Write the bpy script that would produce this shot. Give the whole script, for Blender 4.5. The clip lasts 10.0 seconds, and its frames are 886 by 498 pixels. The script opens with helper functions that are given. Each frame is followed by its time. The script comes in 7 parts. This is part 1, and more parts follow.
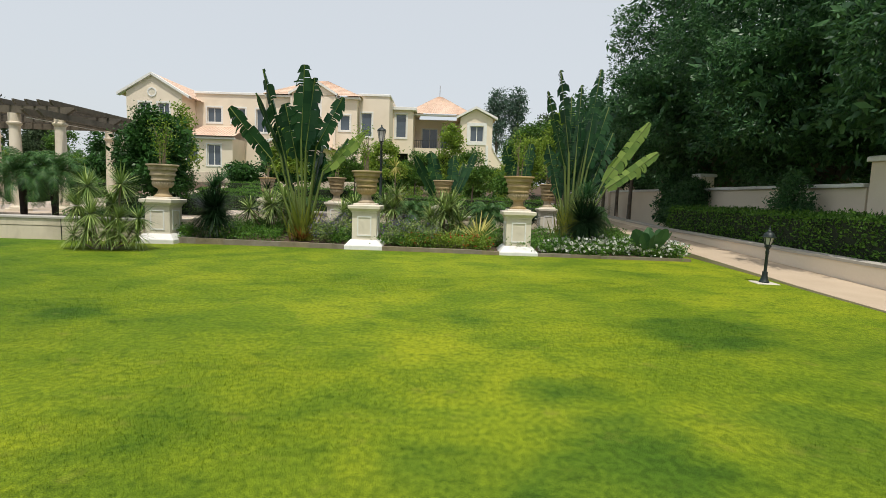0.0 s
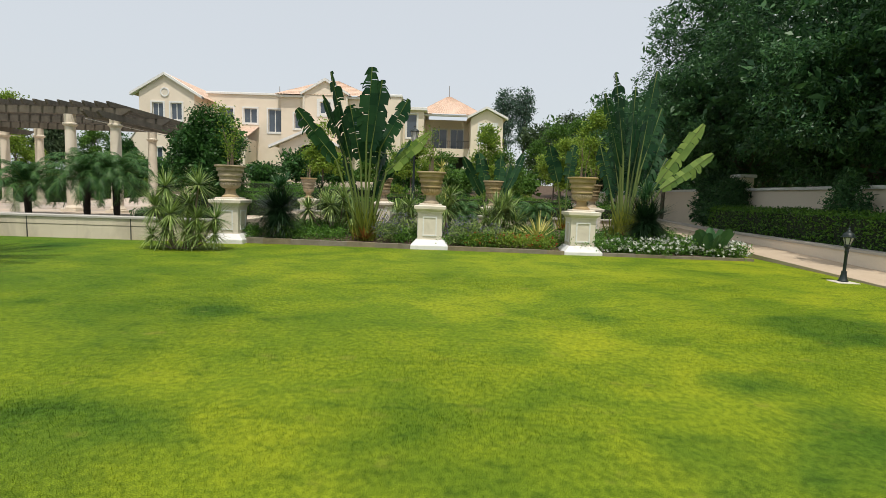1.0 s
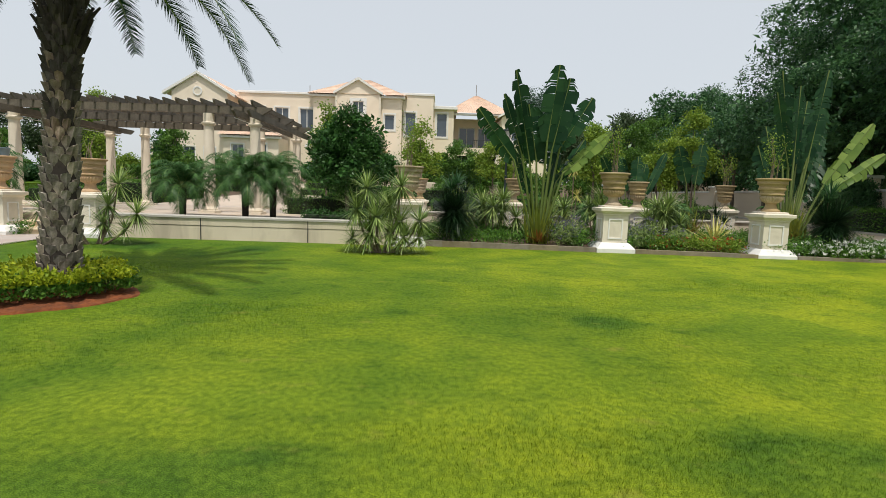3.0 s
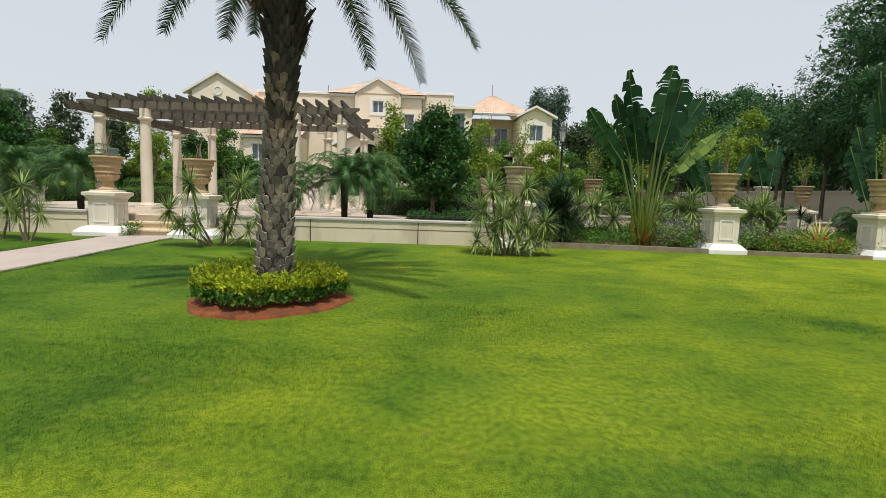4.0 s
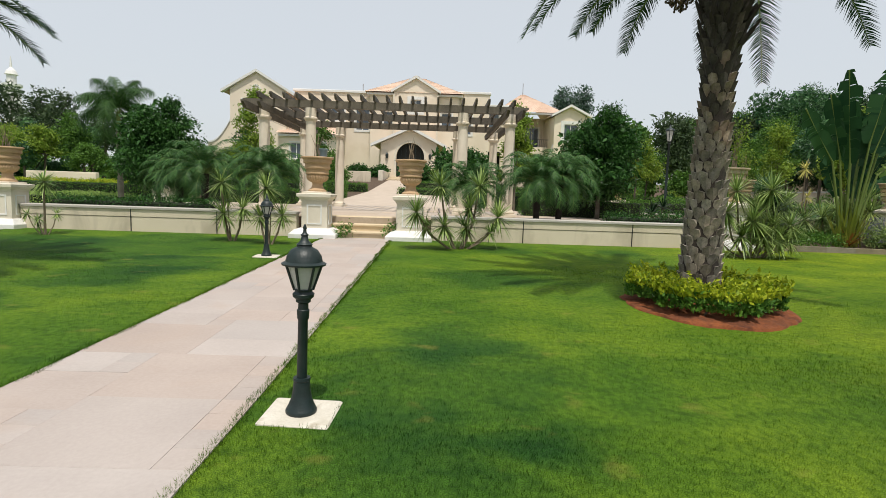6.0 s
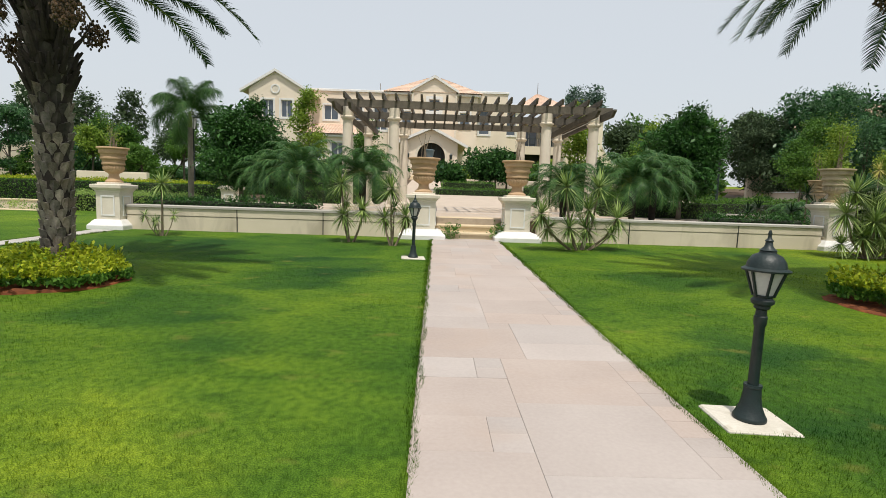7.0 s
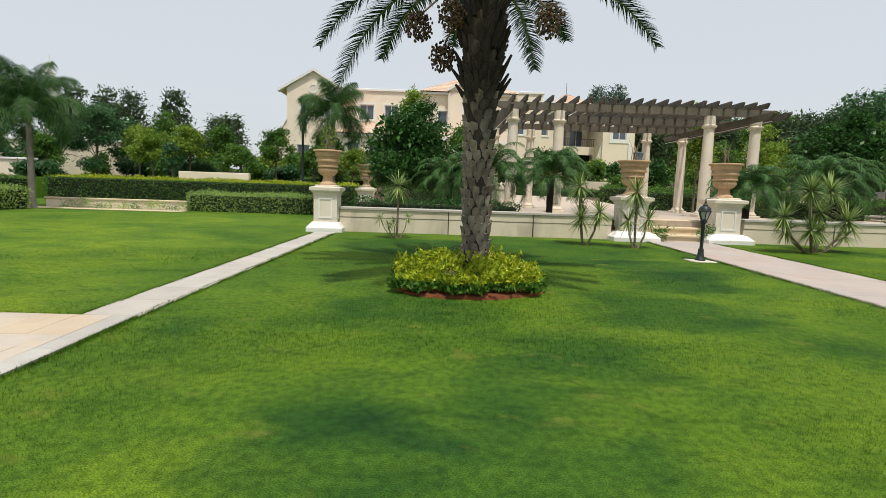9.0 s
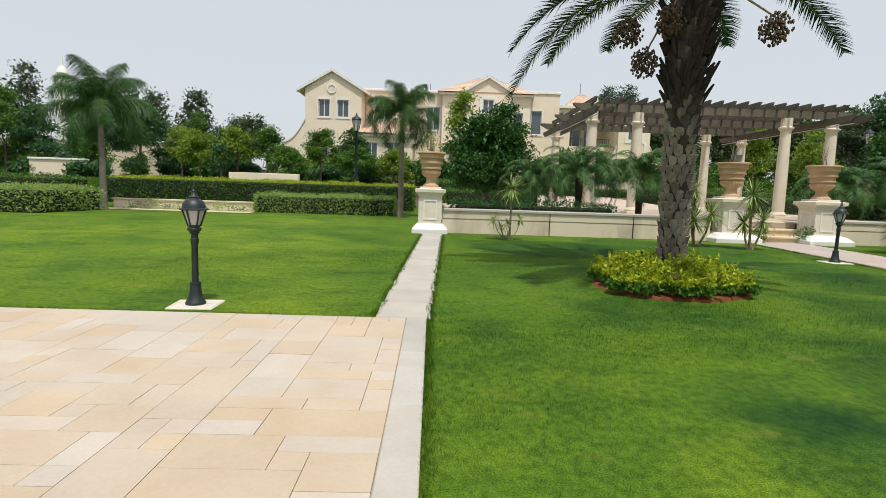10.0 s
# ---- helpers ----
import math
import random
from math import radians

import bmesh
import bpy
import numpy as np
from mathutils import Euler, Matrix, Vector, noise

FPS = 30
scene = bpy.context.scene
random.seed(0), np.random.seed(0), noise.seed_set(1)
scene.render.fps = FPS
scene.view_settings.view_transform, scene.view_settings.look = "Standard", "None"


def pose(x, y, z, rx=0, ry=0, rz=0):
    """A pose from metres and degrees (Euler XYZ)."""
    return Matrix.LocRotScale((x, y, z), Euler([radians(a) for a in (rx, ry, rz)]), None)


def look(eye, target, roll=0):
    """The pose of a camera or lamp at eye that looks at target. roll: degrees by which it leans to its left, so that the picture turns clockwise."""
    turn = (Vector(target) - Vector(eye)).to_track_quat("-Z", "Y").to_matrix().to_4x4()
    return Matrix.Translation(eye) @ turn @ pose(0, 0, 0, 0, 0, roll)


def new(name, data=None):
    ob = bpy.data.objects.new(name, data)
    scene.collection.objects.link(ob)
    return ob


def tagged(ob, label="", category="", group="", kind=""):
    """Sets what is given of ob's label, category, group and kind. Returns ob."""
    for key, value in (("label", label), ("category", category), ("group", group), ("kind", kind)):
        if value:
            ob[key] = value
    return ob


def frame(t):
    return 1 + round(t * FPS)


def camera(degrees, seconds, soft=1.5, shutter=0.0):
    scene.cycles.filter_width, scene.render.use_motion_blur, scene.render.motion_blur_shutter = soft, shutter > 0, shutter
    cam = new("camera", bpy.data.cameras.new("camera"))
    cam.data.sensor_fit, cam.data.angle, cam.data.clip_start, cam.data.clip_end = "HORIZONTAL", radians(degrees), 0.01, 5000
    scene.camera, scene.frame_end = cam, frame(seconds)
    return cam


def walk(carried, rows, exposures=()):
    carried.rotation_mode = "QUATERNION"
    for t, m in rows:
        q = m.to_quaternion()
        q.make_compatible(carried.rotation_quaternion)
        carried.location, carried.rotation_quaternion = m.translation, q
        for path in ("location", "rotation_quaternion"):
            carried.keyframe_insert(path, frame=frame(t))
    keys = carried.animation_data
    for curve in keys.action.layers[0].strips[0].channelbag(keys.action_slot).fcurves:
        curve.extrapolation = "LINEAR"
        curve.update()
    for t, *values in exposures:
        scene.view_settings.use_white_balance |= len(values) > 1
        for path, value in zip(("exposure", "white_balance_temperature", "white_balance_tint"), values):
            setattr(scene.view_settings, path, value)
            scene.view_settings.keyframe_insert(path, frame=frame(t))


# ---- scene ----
# ---- camera ----
cam = camera(80.7, 10.0, soft=0.7)
# seconds, x, y, z, yaw, pitch, roll
PATH = [
    (0, 0.044, 0.035, 1.486, -0.01, -5.84, 1.79),
    (0.5, -0.720, -0.058, 1.470, -0.06, -5.84, 1.79),
    (1, -1.713, -0.160, 1.452, -0.10, -5.86, 1.80),
    (1.5, -2.824, -0.145, 1.432, -0.15, -5.87, 1.80),
    (2, -4.058, -0.002, 1.410, -0.20, -5.89, 1.80),
    (2.5, -5.264, 0.153, 1.387, -0.25, -5.91, 1.81),
    (4, -9.535, 0.349, 1.310, -0.40, -5.98, 1.82),
    (4.5, -10.860, 0.367, 1.283, -0.46, -6.01, 1.82),
    (5, -12.268, 0.444, 1.256, -0.52, -6.04, 1.82),
    (5.5, -13.644, 0.580, 1.229, -0.57, -6.07, 1.83),
    (7, -17.780, 0.723, 1.150, -0.75, -6.14, 1.84),
    (7.5, -18.990, 0.766, 1.126, -0.82, -6.17, 1.84),
    (8, -20.357, 0.766, 1.103, -0.88, -6.19, 1.84),
    (8.5, -21.653, 0.737, 1.081, -0.95, -6.21, 1.85),
    (9, -23.142, 0.714, 1.062, -1.01, -6.22, 1.85),
    (9.5, -24.404, 0.666, 1.044, -1.08, -6.23, 1.85),
    (10, -25.755, 0.659, 1.029, -1.15, -6.24, 1.86),
]
walk(cam, [(t, pose(x, y, z, 90 + pitch, -roll, yaw)) for t, x, y, z, yaw, pitch, roll in PATH])

# ---- light ----
SUN_ELEVATION, SUN_AZIMUTH = 68.0, 170.0      # degrees; azimuth clockwise from +y
scene.view_settings.exposure = 0.0
world = bpy.data.worlds.new("world")
scene.world = world
world.use_nodes = True
wn, wl = world.node_tree.nodes, world.node_tree.links
wn.clear()
sky = wn.new("ShaderNodeTexSky")
sky.sky_type = "NISHITA"
sky.sun_disc = False
sky.sun_elevation = radians(SUN_ELEVATION)
sky.sun_rotation = radians(SUN_AZIMUTH)
sky.dust_density = 4.0
sky.air_density = 1.0
haze = wn.new("ShaderNodeMixRGB")          # thin high haze that whitens the sky
haze.inputs[0].default_value = 0.72
haze.inputs[2].default_value = (7.25, 7.6, 7.85, 1)
wbg = wn.new("ShaderNodeBackground")
wbg.inputs["Strength"].default_value = 0.115
wout = wn.new("ShaderNodeOutputWorld")
wl.new(sky.outputs[0], haze.inputs[1])
wl.new(haze.outputs[0], wbg.inputs["Color"])
wl.new(wbg.outputs[0], wout.inputs["Surface"])
sun = new("sun", bpy.data.lights.new("sun", "SUN"))
sun.data.energy = 3.6
sun.data.angle = radians(0.8)
sun.data.color = (1.0, 0.95, 0.87)
az, el = radians(SUN_AZIMUTH), radians(SUN_ELEVATION)
sun_way = Vector((math.sin(az) * math.cos(el), math.cos(az) * math.cos(el), math.sin(el)))
sun.matrix_world = look(sun_way * 60 + Vector((-12, 15, 0)), (-12, 15, 0))


# ---- materials ----
def material(name, low, high, scale=3.0, rough=0.8, metal=0.0, bump=0.2, fine=60.0, spread=1.0, stain=None, stain_scale=0.6, stain_amount=0.5, random=0.0, coat=0.0, run=1.0, sat_low=0.75):
    """Two-scale noise colour between low and high, fine relief, and stains with a shape of their own."""
    m = bpy.data.materials.new(name)
    m.use_nodes = True
    n, l = m.node_tree.nodes, m.node_tree.links
    b = n["Principled BSDF"]
    b.inputs["Roughness"].default_value = rough
    b.inputs["Metallic"].default_value = metal
    if coat:
        b.inputs["Coat Weight"].default_value = coat
    geo = n.new("ShaderNodeNewGeometry")
    big = n.new("ShaderNodeTexNoise")
    big.inputs["Scale"].default_value = scale
    big.inputs["Detail"].default_value = 5
    small = n.new("ShaderNodeTexNoise")
    small.inputs["Scale"].default_value = fine
    small.inputs["Detail"].default_value = 3
    l.new(geo.outputs["Position"], big.inputs["Vector"])
    l.new(geo.outputs["Position"], small.inputs["Vector"])
    both = n.new("ShaderNodeMath")
    both.operation = "MULTIPLY_ADD"
    both.inputs[1].default_value = 0.35
    l.new(small.outputs["Fac"], both.inputs[0])
    scaled = n.new("ShaderNodeMath")
    scaled.operation = "MULTIPLY"
    scaled.inputs[1].default_value = 0.65
    l.new(big.outputs["Fac"], scaled.inputs[0])
    l.new(scaled.outputs[0], both.inputs[2])
    ramp = n.new("ShaderNodeValToRGB")
    ramp.color_ramp.elements[0].position = 0.5 - 0.2 * spread
    ramp.color_ramp.elements[1].position = 0.5 + 0.2 * spread
    ramp.color_ramp.elements[0].color = (*low, 1)
    ramp.color_ramp.elements[1].color = (*high, 1)
    l.new(both.outputs[0], ramp.inputs[0])
    colour = ramp.outputs[0]
    if random:
        info = n.new("ShaderNodeObjectInfo")
        hsv = n.new("ShaderNodeHueSaturation")
        mr = n.new("ShaderNodeMapRange")
        mr.inputs[3].default_value, mr.inputs[4].default_value = 1 - random, 1 + random
        l.new(info.outputs["Random"], mr.inputs[0])
        l.new(mr.outputs[0], hsv.inputs["Value"])
        sat = n.new("ShaderNodeMapRange")
        sat.inputs[3].default_value, sat.inputs[4].default_value = sat_low, 1.15
        frac = n.new("ShaderNodeMath")
        frac.operation = "FRACT"
        mul = n.new("ShaderNodeMath")
        mul.operation = "MULTIPLY"
        mul.inputs[1].default_value = 7.31
        l.new(info.outputs["Random"], mul.inputs[0])
        l.new(mul.outputs[0], frac.inputs[0])
        l.new(frac.outputs[0], sat.inputs[0])
        l.new(sat.outputs[0], hsv.inputs["Saturation"])
        l.new(colour, hsv.inputs["Color"])
        colour = hsv.outputs[0]
    if stain:
        st = n.new("ShaderNodeTexNoise")
        st.inputs["Scale"].default_value = stain_scale
        st.inputs["Detail"].default_value = 6
        st.inputs["Distortion"].default_value = 0.6
        mapped = n.new("ShaderNodeMapping")
        mapped.inputs["Scale"].default_value = (1, 1, run)
        l.new(geo.outputs["Position"], mapped.inputs["Vector"])
        l.new(mapped.outputs[0], st.inputs["Vector"])
        mask = n.new("ShaderNodeMapRange")
        mask.inputs[1].default_value, mask.inputs[2].default_value = 0.52, 0.72
        mask.inputs[4].default_value = stain_amount
        l.new(st.outputs["Fac"], mask.inputs[0])
        mix = n.new("ShaderNodeMixRGB")
        mix.inputs[2].default_value = (*stain, 1)
        l.new(mask.outputs[0], mix.inputs[0])
        l.new(colour, mix.inputs[1])
        colour = mix.outputs[0]
    l.new(colour, b.inputs["Base Color"])
    if bump:
        bm = n.new("ShaderNodeBump")
        bm.inputs["Strength"].default_value = bump
        bm.inputs["Distance"].default_value = 0.02
        l.new(both.outputs[0], bm.inputs["Height"])
        l.new(bm.outputs[0], b.inputs["Normal"])
    return m


def leaf_material(name, low, high, trans=0.3, rough=0.45, patch=1.2, tint=None, gloss=0.2):
    """Leaf: colour varies leaf by leaf and in patches; some light passes through."""
    m = bpy.data.materials.new(name)
    m.use_nodes = True
    n, l = m.node_tree.nodes, m.node_tree.links
    b = n["Principled BSDF"]
    b.inputs["Roughness"].default_value = rough
    b.inputs["Specular IOR Level"].default_value = gloss
    geo = n.new("ShaderNodeNewGeometry")
    big = n.new("ShaderNodeTexNoise")
    big.inputs["Scale"].default_value = patch
    l.new(geo.outputs["Position"], big.inputs["Vector"])
    mixv = n.new("ShaderNodeMath")
    mixv.operation = "MULTIPLY_ADD"
    mixv.inputs[1].default_value = 0.55
    half = n.new("ShaderNodeMath")
    half.operation = "MULTIPLY"
    half.inputs[1].default_value = 0.5
    l.new(big.outputs["Fac"], half.inputs[0])
    l.new(geo.outputs["Random Per Island"], mixv.inputs[0])
    l.new(half.outputs[0], mixv.inputs[2])
    ramp = n.new("ShaderNodeValToRGB")
    ramp.color_ramp.elements[0].position, ramp.color_ramp.elements[1].position = 0.2, 0.85
    ramp.color_ramp.elements[0].color, ramp.color_ramp.elements[1].color = (*low, 1), (*high, 1)
    if tint:
        e = ramp.color_ramp.elements.new(0.97)
        e.color = (*tint, 1)
    l.new(mixv.outputs[0], ramp.inputs[0])
    l.new(ramp.outputs[0], b.inputs["Base Color"])
    tr = n.new("ShaderNodeBsdfTranslucent")
    l.new(ramp.outputs[0], tr.inputs["Color"])
    mix = n.new("ShaderNodeMixShader")
    mix.inputs[0].default_value = trans
    l.new(b.outputs[0], mix.inputs[1])
    l.new(tr.outputs[0], mix.inputs[2])
    l.new(mix.outputs[0], n["Material Output"].inputs["Surface"])
    return m


def grass_material(name, blade):
    """Lawn: yellow-green and deep green in patches drawn out along the mowing, bare tips, fine grain."""
    m = bpy.data.materials.new(name)
    m.use_nodes = True
    n, l = m.node_tree.nodes, m.node_tree.links
    b = n["Principled BSDF"]
    b.inputs["Roughness"].default_value = 0.75
    b.inputs["Specular IOR Level"].default_value = 0.08
    geo = n.new("ShaderNodeNewGeometry")

    def noise_at(scale, stretch, detail=3, distortion=0.0):
        mp = n.new("ShaderNodeMapping")
        mp.inputs["Scale"].default_value = stretch
        l.new(geo.outputs["Position"], mp.inputs["Vector"])
        t = n.new("ShaderNodeTexNoise")
        t.inputs["Scale"].default_value = scale
        t.inputs["Detail"].default_value = detail
        t.inputs["Distortion"].default_value = distortion
        l.new(mp.outputs[0], t.inputs["Vector"])
        return t.outputs["Fac"]

    def ramp(fac, stops):
        r = n.new("ShaderNodeValToRGB")
        while len(r.color_ramp.elements) < len(stops):
            r.color_ramp.elements.new(0.5)
        for e, (p, c) in zip(r.color_ramp.elements, stops):
            e.position, e.color = p, (*c, 1)
        l.new(fac, r.inputs[0])
        return r.outputs[0]

    base = ramp(noise_at(0.22, (1, 1.2, 0), 3, 0.4), [(0.30, GRASS[0]), (0.48, GRASS[1]), (0.62, GRASS[2])])
    tufts = ramp(noise_at(1.0, (0.9, 1.0, 0), 7, 0.5), [(0.34, (1.26, 1.15, 1.05)), (0.47, (1.06, 1.04, 1.0)), (0.56, (0.88, 0.93, 0.96)), (0.68, (0.66, 0.78, 0.88))])
    grain = ramp(noise_at(120.0, (1, 1, 0), 3), [(0.36, (0.50, 0.56, 0.5)), (0.62, (1.46, 1.40, 1.3))])
    small = ramp(noise_at(3.4, (0.8, 1.4, 0), 6, 0.4), [(0.50, (1.04, 1.03, 1)), (0.62, (0.80, 0.85, 0.9)), (0.72, (0.48, 0.60, 0.7))])
    mottle = ramp(noise_at(20.0, (1, 0.8, 0), 5), [(0.36, (0.68, 0.74, 0.72)), (0.62, (1.22, 1.18, 1.15))])
    # the turf is yellower to the east and deeper green to the west
    sep = n.new("ShaderNodeSeparateXYZ")
    l.new(geo.outputs["Position"], sep.inputs[0])
    wave = n.new("ShaderNodeMath")
    wave.operation = "MULTIPLY_ADD"
    wave.inputs[1].default_value = 9.0
    l.new(noise_at(0.16, (1, 1, 0), 2), wave.inputs[0])
    l.new(sep.outputs["X"], wave.inputs[2])
    east = n.new("ShaderNodeMapRange")
    east.inputs[1].default_value, east.inputs[2].default_value = -13.0, 4.0
    l.new(wave.outputs[0], east.inputs[0])
    tone = ramp(east.outputs[0], [(0.0, (0.74, 0.82, 1.05)), (0.25, (0.80, 0.85, 1.0)), (0.60, (1.14, 1.01, 0.95)), (1.0, (1.60, 1.26, 1.05))])
    out = base
    for layer, amount in ((tone, 1.0), (tufts, 1.0), (small, 0.75), (mottle, 0.9), (grain, 0.35 if blade else 0.9)):
        mx = n.new("ShaderNodeMixRGB")
        mx.blend_type = "MULTIPLY"
        mx.inputs[0].default_value = amount
        l.new(out, mx.inputs[1])
        l.new(layer, mx.inputs[2])
        out = mx.outputs[0]
    # dark patches at set spots; some are palm shadow painted into the turf colour
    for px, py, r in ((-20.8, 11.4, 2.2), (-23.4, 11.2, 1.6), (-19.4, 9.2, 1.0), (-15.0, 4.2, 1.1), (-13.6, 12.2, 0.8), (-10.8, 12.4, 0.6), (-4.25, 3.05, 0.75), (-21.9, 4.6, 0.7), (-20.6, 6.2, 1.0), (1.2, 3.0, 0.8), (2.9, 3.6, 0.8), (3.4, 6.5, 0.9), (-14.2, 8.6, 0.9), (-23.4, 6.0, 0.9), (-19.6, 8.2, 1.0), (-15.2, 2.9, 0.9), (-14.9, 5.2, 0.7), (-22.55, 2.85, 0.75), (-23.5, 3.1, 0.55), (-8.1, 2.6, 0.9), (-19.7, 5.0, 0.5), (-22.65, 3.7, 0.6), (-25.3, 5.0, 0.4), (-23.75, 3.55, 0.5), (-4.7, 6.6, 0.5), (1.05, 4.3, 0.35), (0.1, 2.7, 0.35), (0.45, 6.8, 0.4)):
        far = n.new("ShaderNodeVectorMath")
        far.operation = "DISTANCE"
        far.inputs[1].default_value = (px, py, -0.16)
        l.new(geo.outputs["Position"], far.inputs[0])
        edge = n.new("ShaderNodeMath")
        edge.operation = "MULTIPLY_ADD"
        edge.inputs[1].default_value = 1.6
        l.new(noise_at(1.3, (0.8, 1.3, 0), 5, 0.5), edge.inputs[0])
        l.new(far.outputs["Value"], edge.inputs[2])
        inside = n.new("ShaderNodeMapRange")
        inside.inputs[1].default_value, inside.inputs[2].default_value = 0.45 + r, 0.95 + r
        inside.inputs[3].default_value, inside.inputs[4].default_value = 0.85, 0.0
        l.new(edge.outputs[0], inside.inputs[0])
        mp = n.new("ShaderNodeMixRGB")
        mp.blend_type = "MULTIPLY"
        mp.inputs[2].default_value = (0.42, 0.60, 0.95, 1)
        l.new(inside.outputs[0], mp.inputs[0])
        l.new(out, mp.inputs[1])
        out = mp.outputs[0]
    # and brighter, yellower ones
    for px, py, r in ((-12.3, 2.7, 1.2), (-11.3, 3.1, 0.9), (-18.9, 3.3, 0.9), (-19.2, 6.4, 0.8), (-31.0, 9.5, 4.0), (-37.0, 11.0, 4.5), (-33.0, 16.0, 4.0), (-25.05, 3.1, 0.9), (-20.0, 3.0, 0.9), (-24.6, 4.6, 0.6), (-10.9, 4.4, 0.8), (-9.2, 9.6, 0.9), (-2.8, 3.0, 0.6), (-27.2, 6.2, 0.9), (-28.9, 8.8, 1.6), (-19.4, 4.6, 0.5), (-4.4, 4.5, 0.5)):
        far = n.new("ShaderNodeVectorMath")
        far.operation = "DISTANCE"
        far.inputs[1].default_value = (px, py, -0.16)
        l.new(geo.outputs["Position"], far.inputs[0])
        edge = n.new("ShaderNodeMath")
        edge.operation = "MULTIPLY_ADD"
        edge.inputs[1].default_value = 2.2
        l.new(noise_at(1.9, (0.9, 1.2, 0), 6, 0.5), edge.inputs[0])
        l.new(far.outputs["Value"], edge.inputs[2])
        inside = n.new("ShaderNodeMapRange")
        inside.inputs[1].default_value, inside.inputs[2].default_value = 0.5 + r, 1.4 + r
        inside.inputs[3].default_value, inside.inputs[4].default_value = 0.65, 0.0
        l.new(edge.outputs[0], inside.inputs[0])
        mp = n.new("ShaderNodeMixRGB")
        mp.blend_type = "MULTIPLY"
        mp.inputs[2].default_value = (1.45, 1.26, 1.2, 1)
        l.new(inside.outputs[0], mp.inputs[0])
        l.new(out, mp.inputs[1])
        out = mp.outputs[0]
    dry = ramp(noise_at(2.6, (1, 1.4, 0), 6), [(0.62, (0, 0, 0)), (0.78, (1, 1, 1))])
    mx = n.new("ShaderNodeMixRGB")
    mx.inputs[2].default_value = (0.26, 0.22, 0.05, 1)
    k = n.new("ShaderNodeMath")
    k.operation = "MULTIPLY"
    k.inputs[1].default_value = 0.42
    l.new(dry, k.inputs[0])
    l.new(k.outputs[0], mx.inputs[0])
    l.new(out, mx.inputs[1])
    out = mx.outputs[0]
    if blade:
        hsv = n.new("ShaderNodeHueSaturation")
        mr = n.new("ShaderNodeMapRange")
        mr.inputs[3].default_value, mr.inputs[4].default_value = 0.78, 1.45
        l.new(geo.outputs["Random Per Island"], mr.inputs[0])
        l.new(mr.outputs[0], hsv.inputs["Value"])
        l.new(out, hsv.inputs["Color"])
        out = hsv.outputs[0]
        tr = n.new("ShaderNodeBsdfTranslucent")
        l.new(out, tr.inputs["Color"])
        ms = n.new("ShaderNodeMixShader")
        ms.inputs[0].default_value = 0.45
        l.new(b.outputs[0], ms.inputs[1])
        l.new(tr.outputs[0], ms.inputs[2])
        l.new(ms.outputs[0], n["Material Output"].inputs["Surface"])
    else:
        bm = n.new("ShaderNodeBump")
        bm.inputs["Strength"].default_value = 0.55
        bm.inputs["Distance"].default_value = 0.03
        l.new(noise_at(140.0, (1, 1, 1), 4), bm.inputs["Height"])
        l.new(bm.outputs[0], b.inputs["Normal"])
    l.new(out, b.inputs["Base Color"])
    return m


GRASS = ((0.068, 0.135, 0.011), (0.098, 0.174, 0.012), (0.122, 0.198, 0.014))
M = {}
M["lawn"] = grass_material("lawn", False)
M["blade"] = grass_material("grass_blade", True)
M["stucco"] = material("cream_stucco", (0.56, 0.49, 0.37), (0.66, 0.58, 0.45), 1.2, 0.9, bump=0.25, fine=90, stain=(0.33, 0.28, 0.21), stain_scale=1.7, stain_amount=0.65, run=0.3)
M["house"] = material("house_stucco", (0.70, 0.60, 0.475), (0.77, 0.675, 0.545), 0.4, 0.9, bump=0.1, fine=20, stain=(0.55, 0.46, 0.33), stain_scale=0.25, stain_amount=0.35)
M["ped"] = material("pedestal_plaster", (0.60, 0.54, 0.44), (0.72, 0.66, 0.55), 2.5, 0.85, bump=0.2, fine=80, stain=(0.42, 0.37, 0.29), stain_scale=2.2, stain_amount=0.4)
M["white"] = material("white_paint", (0.66, 0.65, 0.62), (0.76, 0.75, 0.72), 3, 0.7, bump=0.15, fine=70, stain=(0.45, 0.43, 0.38), stain_scale=3, stain_amount=0.35)
M["urn"] = material("cast_stone_urn", (0.30, 0.22, 0.12), (0.46, 0.35, 0.20), 4, 0.85, bump=0.35, fine=60, stain=(0.17, 0.13, 0.08), stain_scale=3, stain_amount=0.6, random=0.12)
M["terracotta"] = material("warm_cast_stone_urn", (0.40, 0.26, 0.145), (0.53, 0.365, 0.215), 4, 0.85, bump=0.35, fine=60, stain=(0.26, 0.16, 0.09), stain_scale=3, stain_amount=0.5)
M["deck"] = material("deck_stone", (0.42, 0.335, 0.26), (0.52, 0.43, 0.34), 1.5, 0.75, bump=0.15, fine=50, random=0.1, stain=(0.45, 0.36, 0.28), stain_scale=1.2, stain_amount=0.4)
M["step"] = material("step_stone", (0.52, 0.42, 0.27), (0.64, 0.52, 0.35), 3, 0.75, bump=0.2, fine=50, stain=(0.33, 0.27, 0.18), stain_scale=2, stain_amount=0.5)
M["path"] = material("pinkish_path_stone", (0.36, 0.30, 0.265), (0.44, 0.375, 0.335), 1.4, 0.7, bump=0.2, fine=40, random=0.06, stain=(0.40, 0.31, 0.25), stain_scale=1.1, stain_amount=0.55)
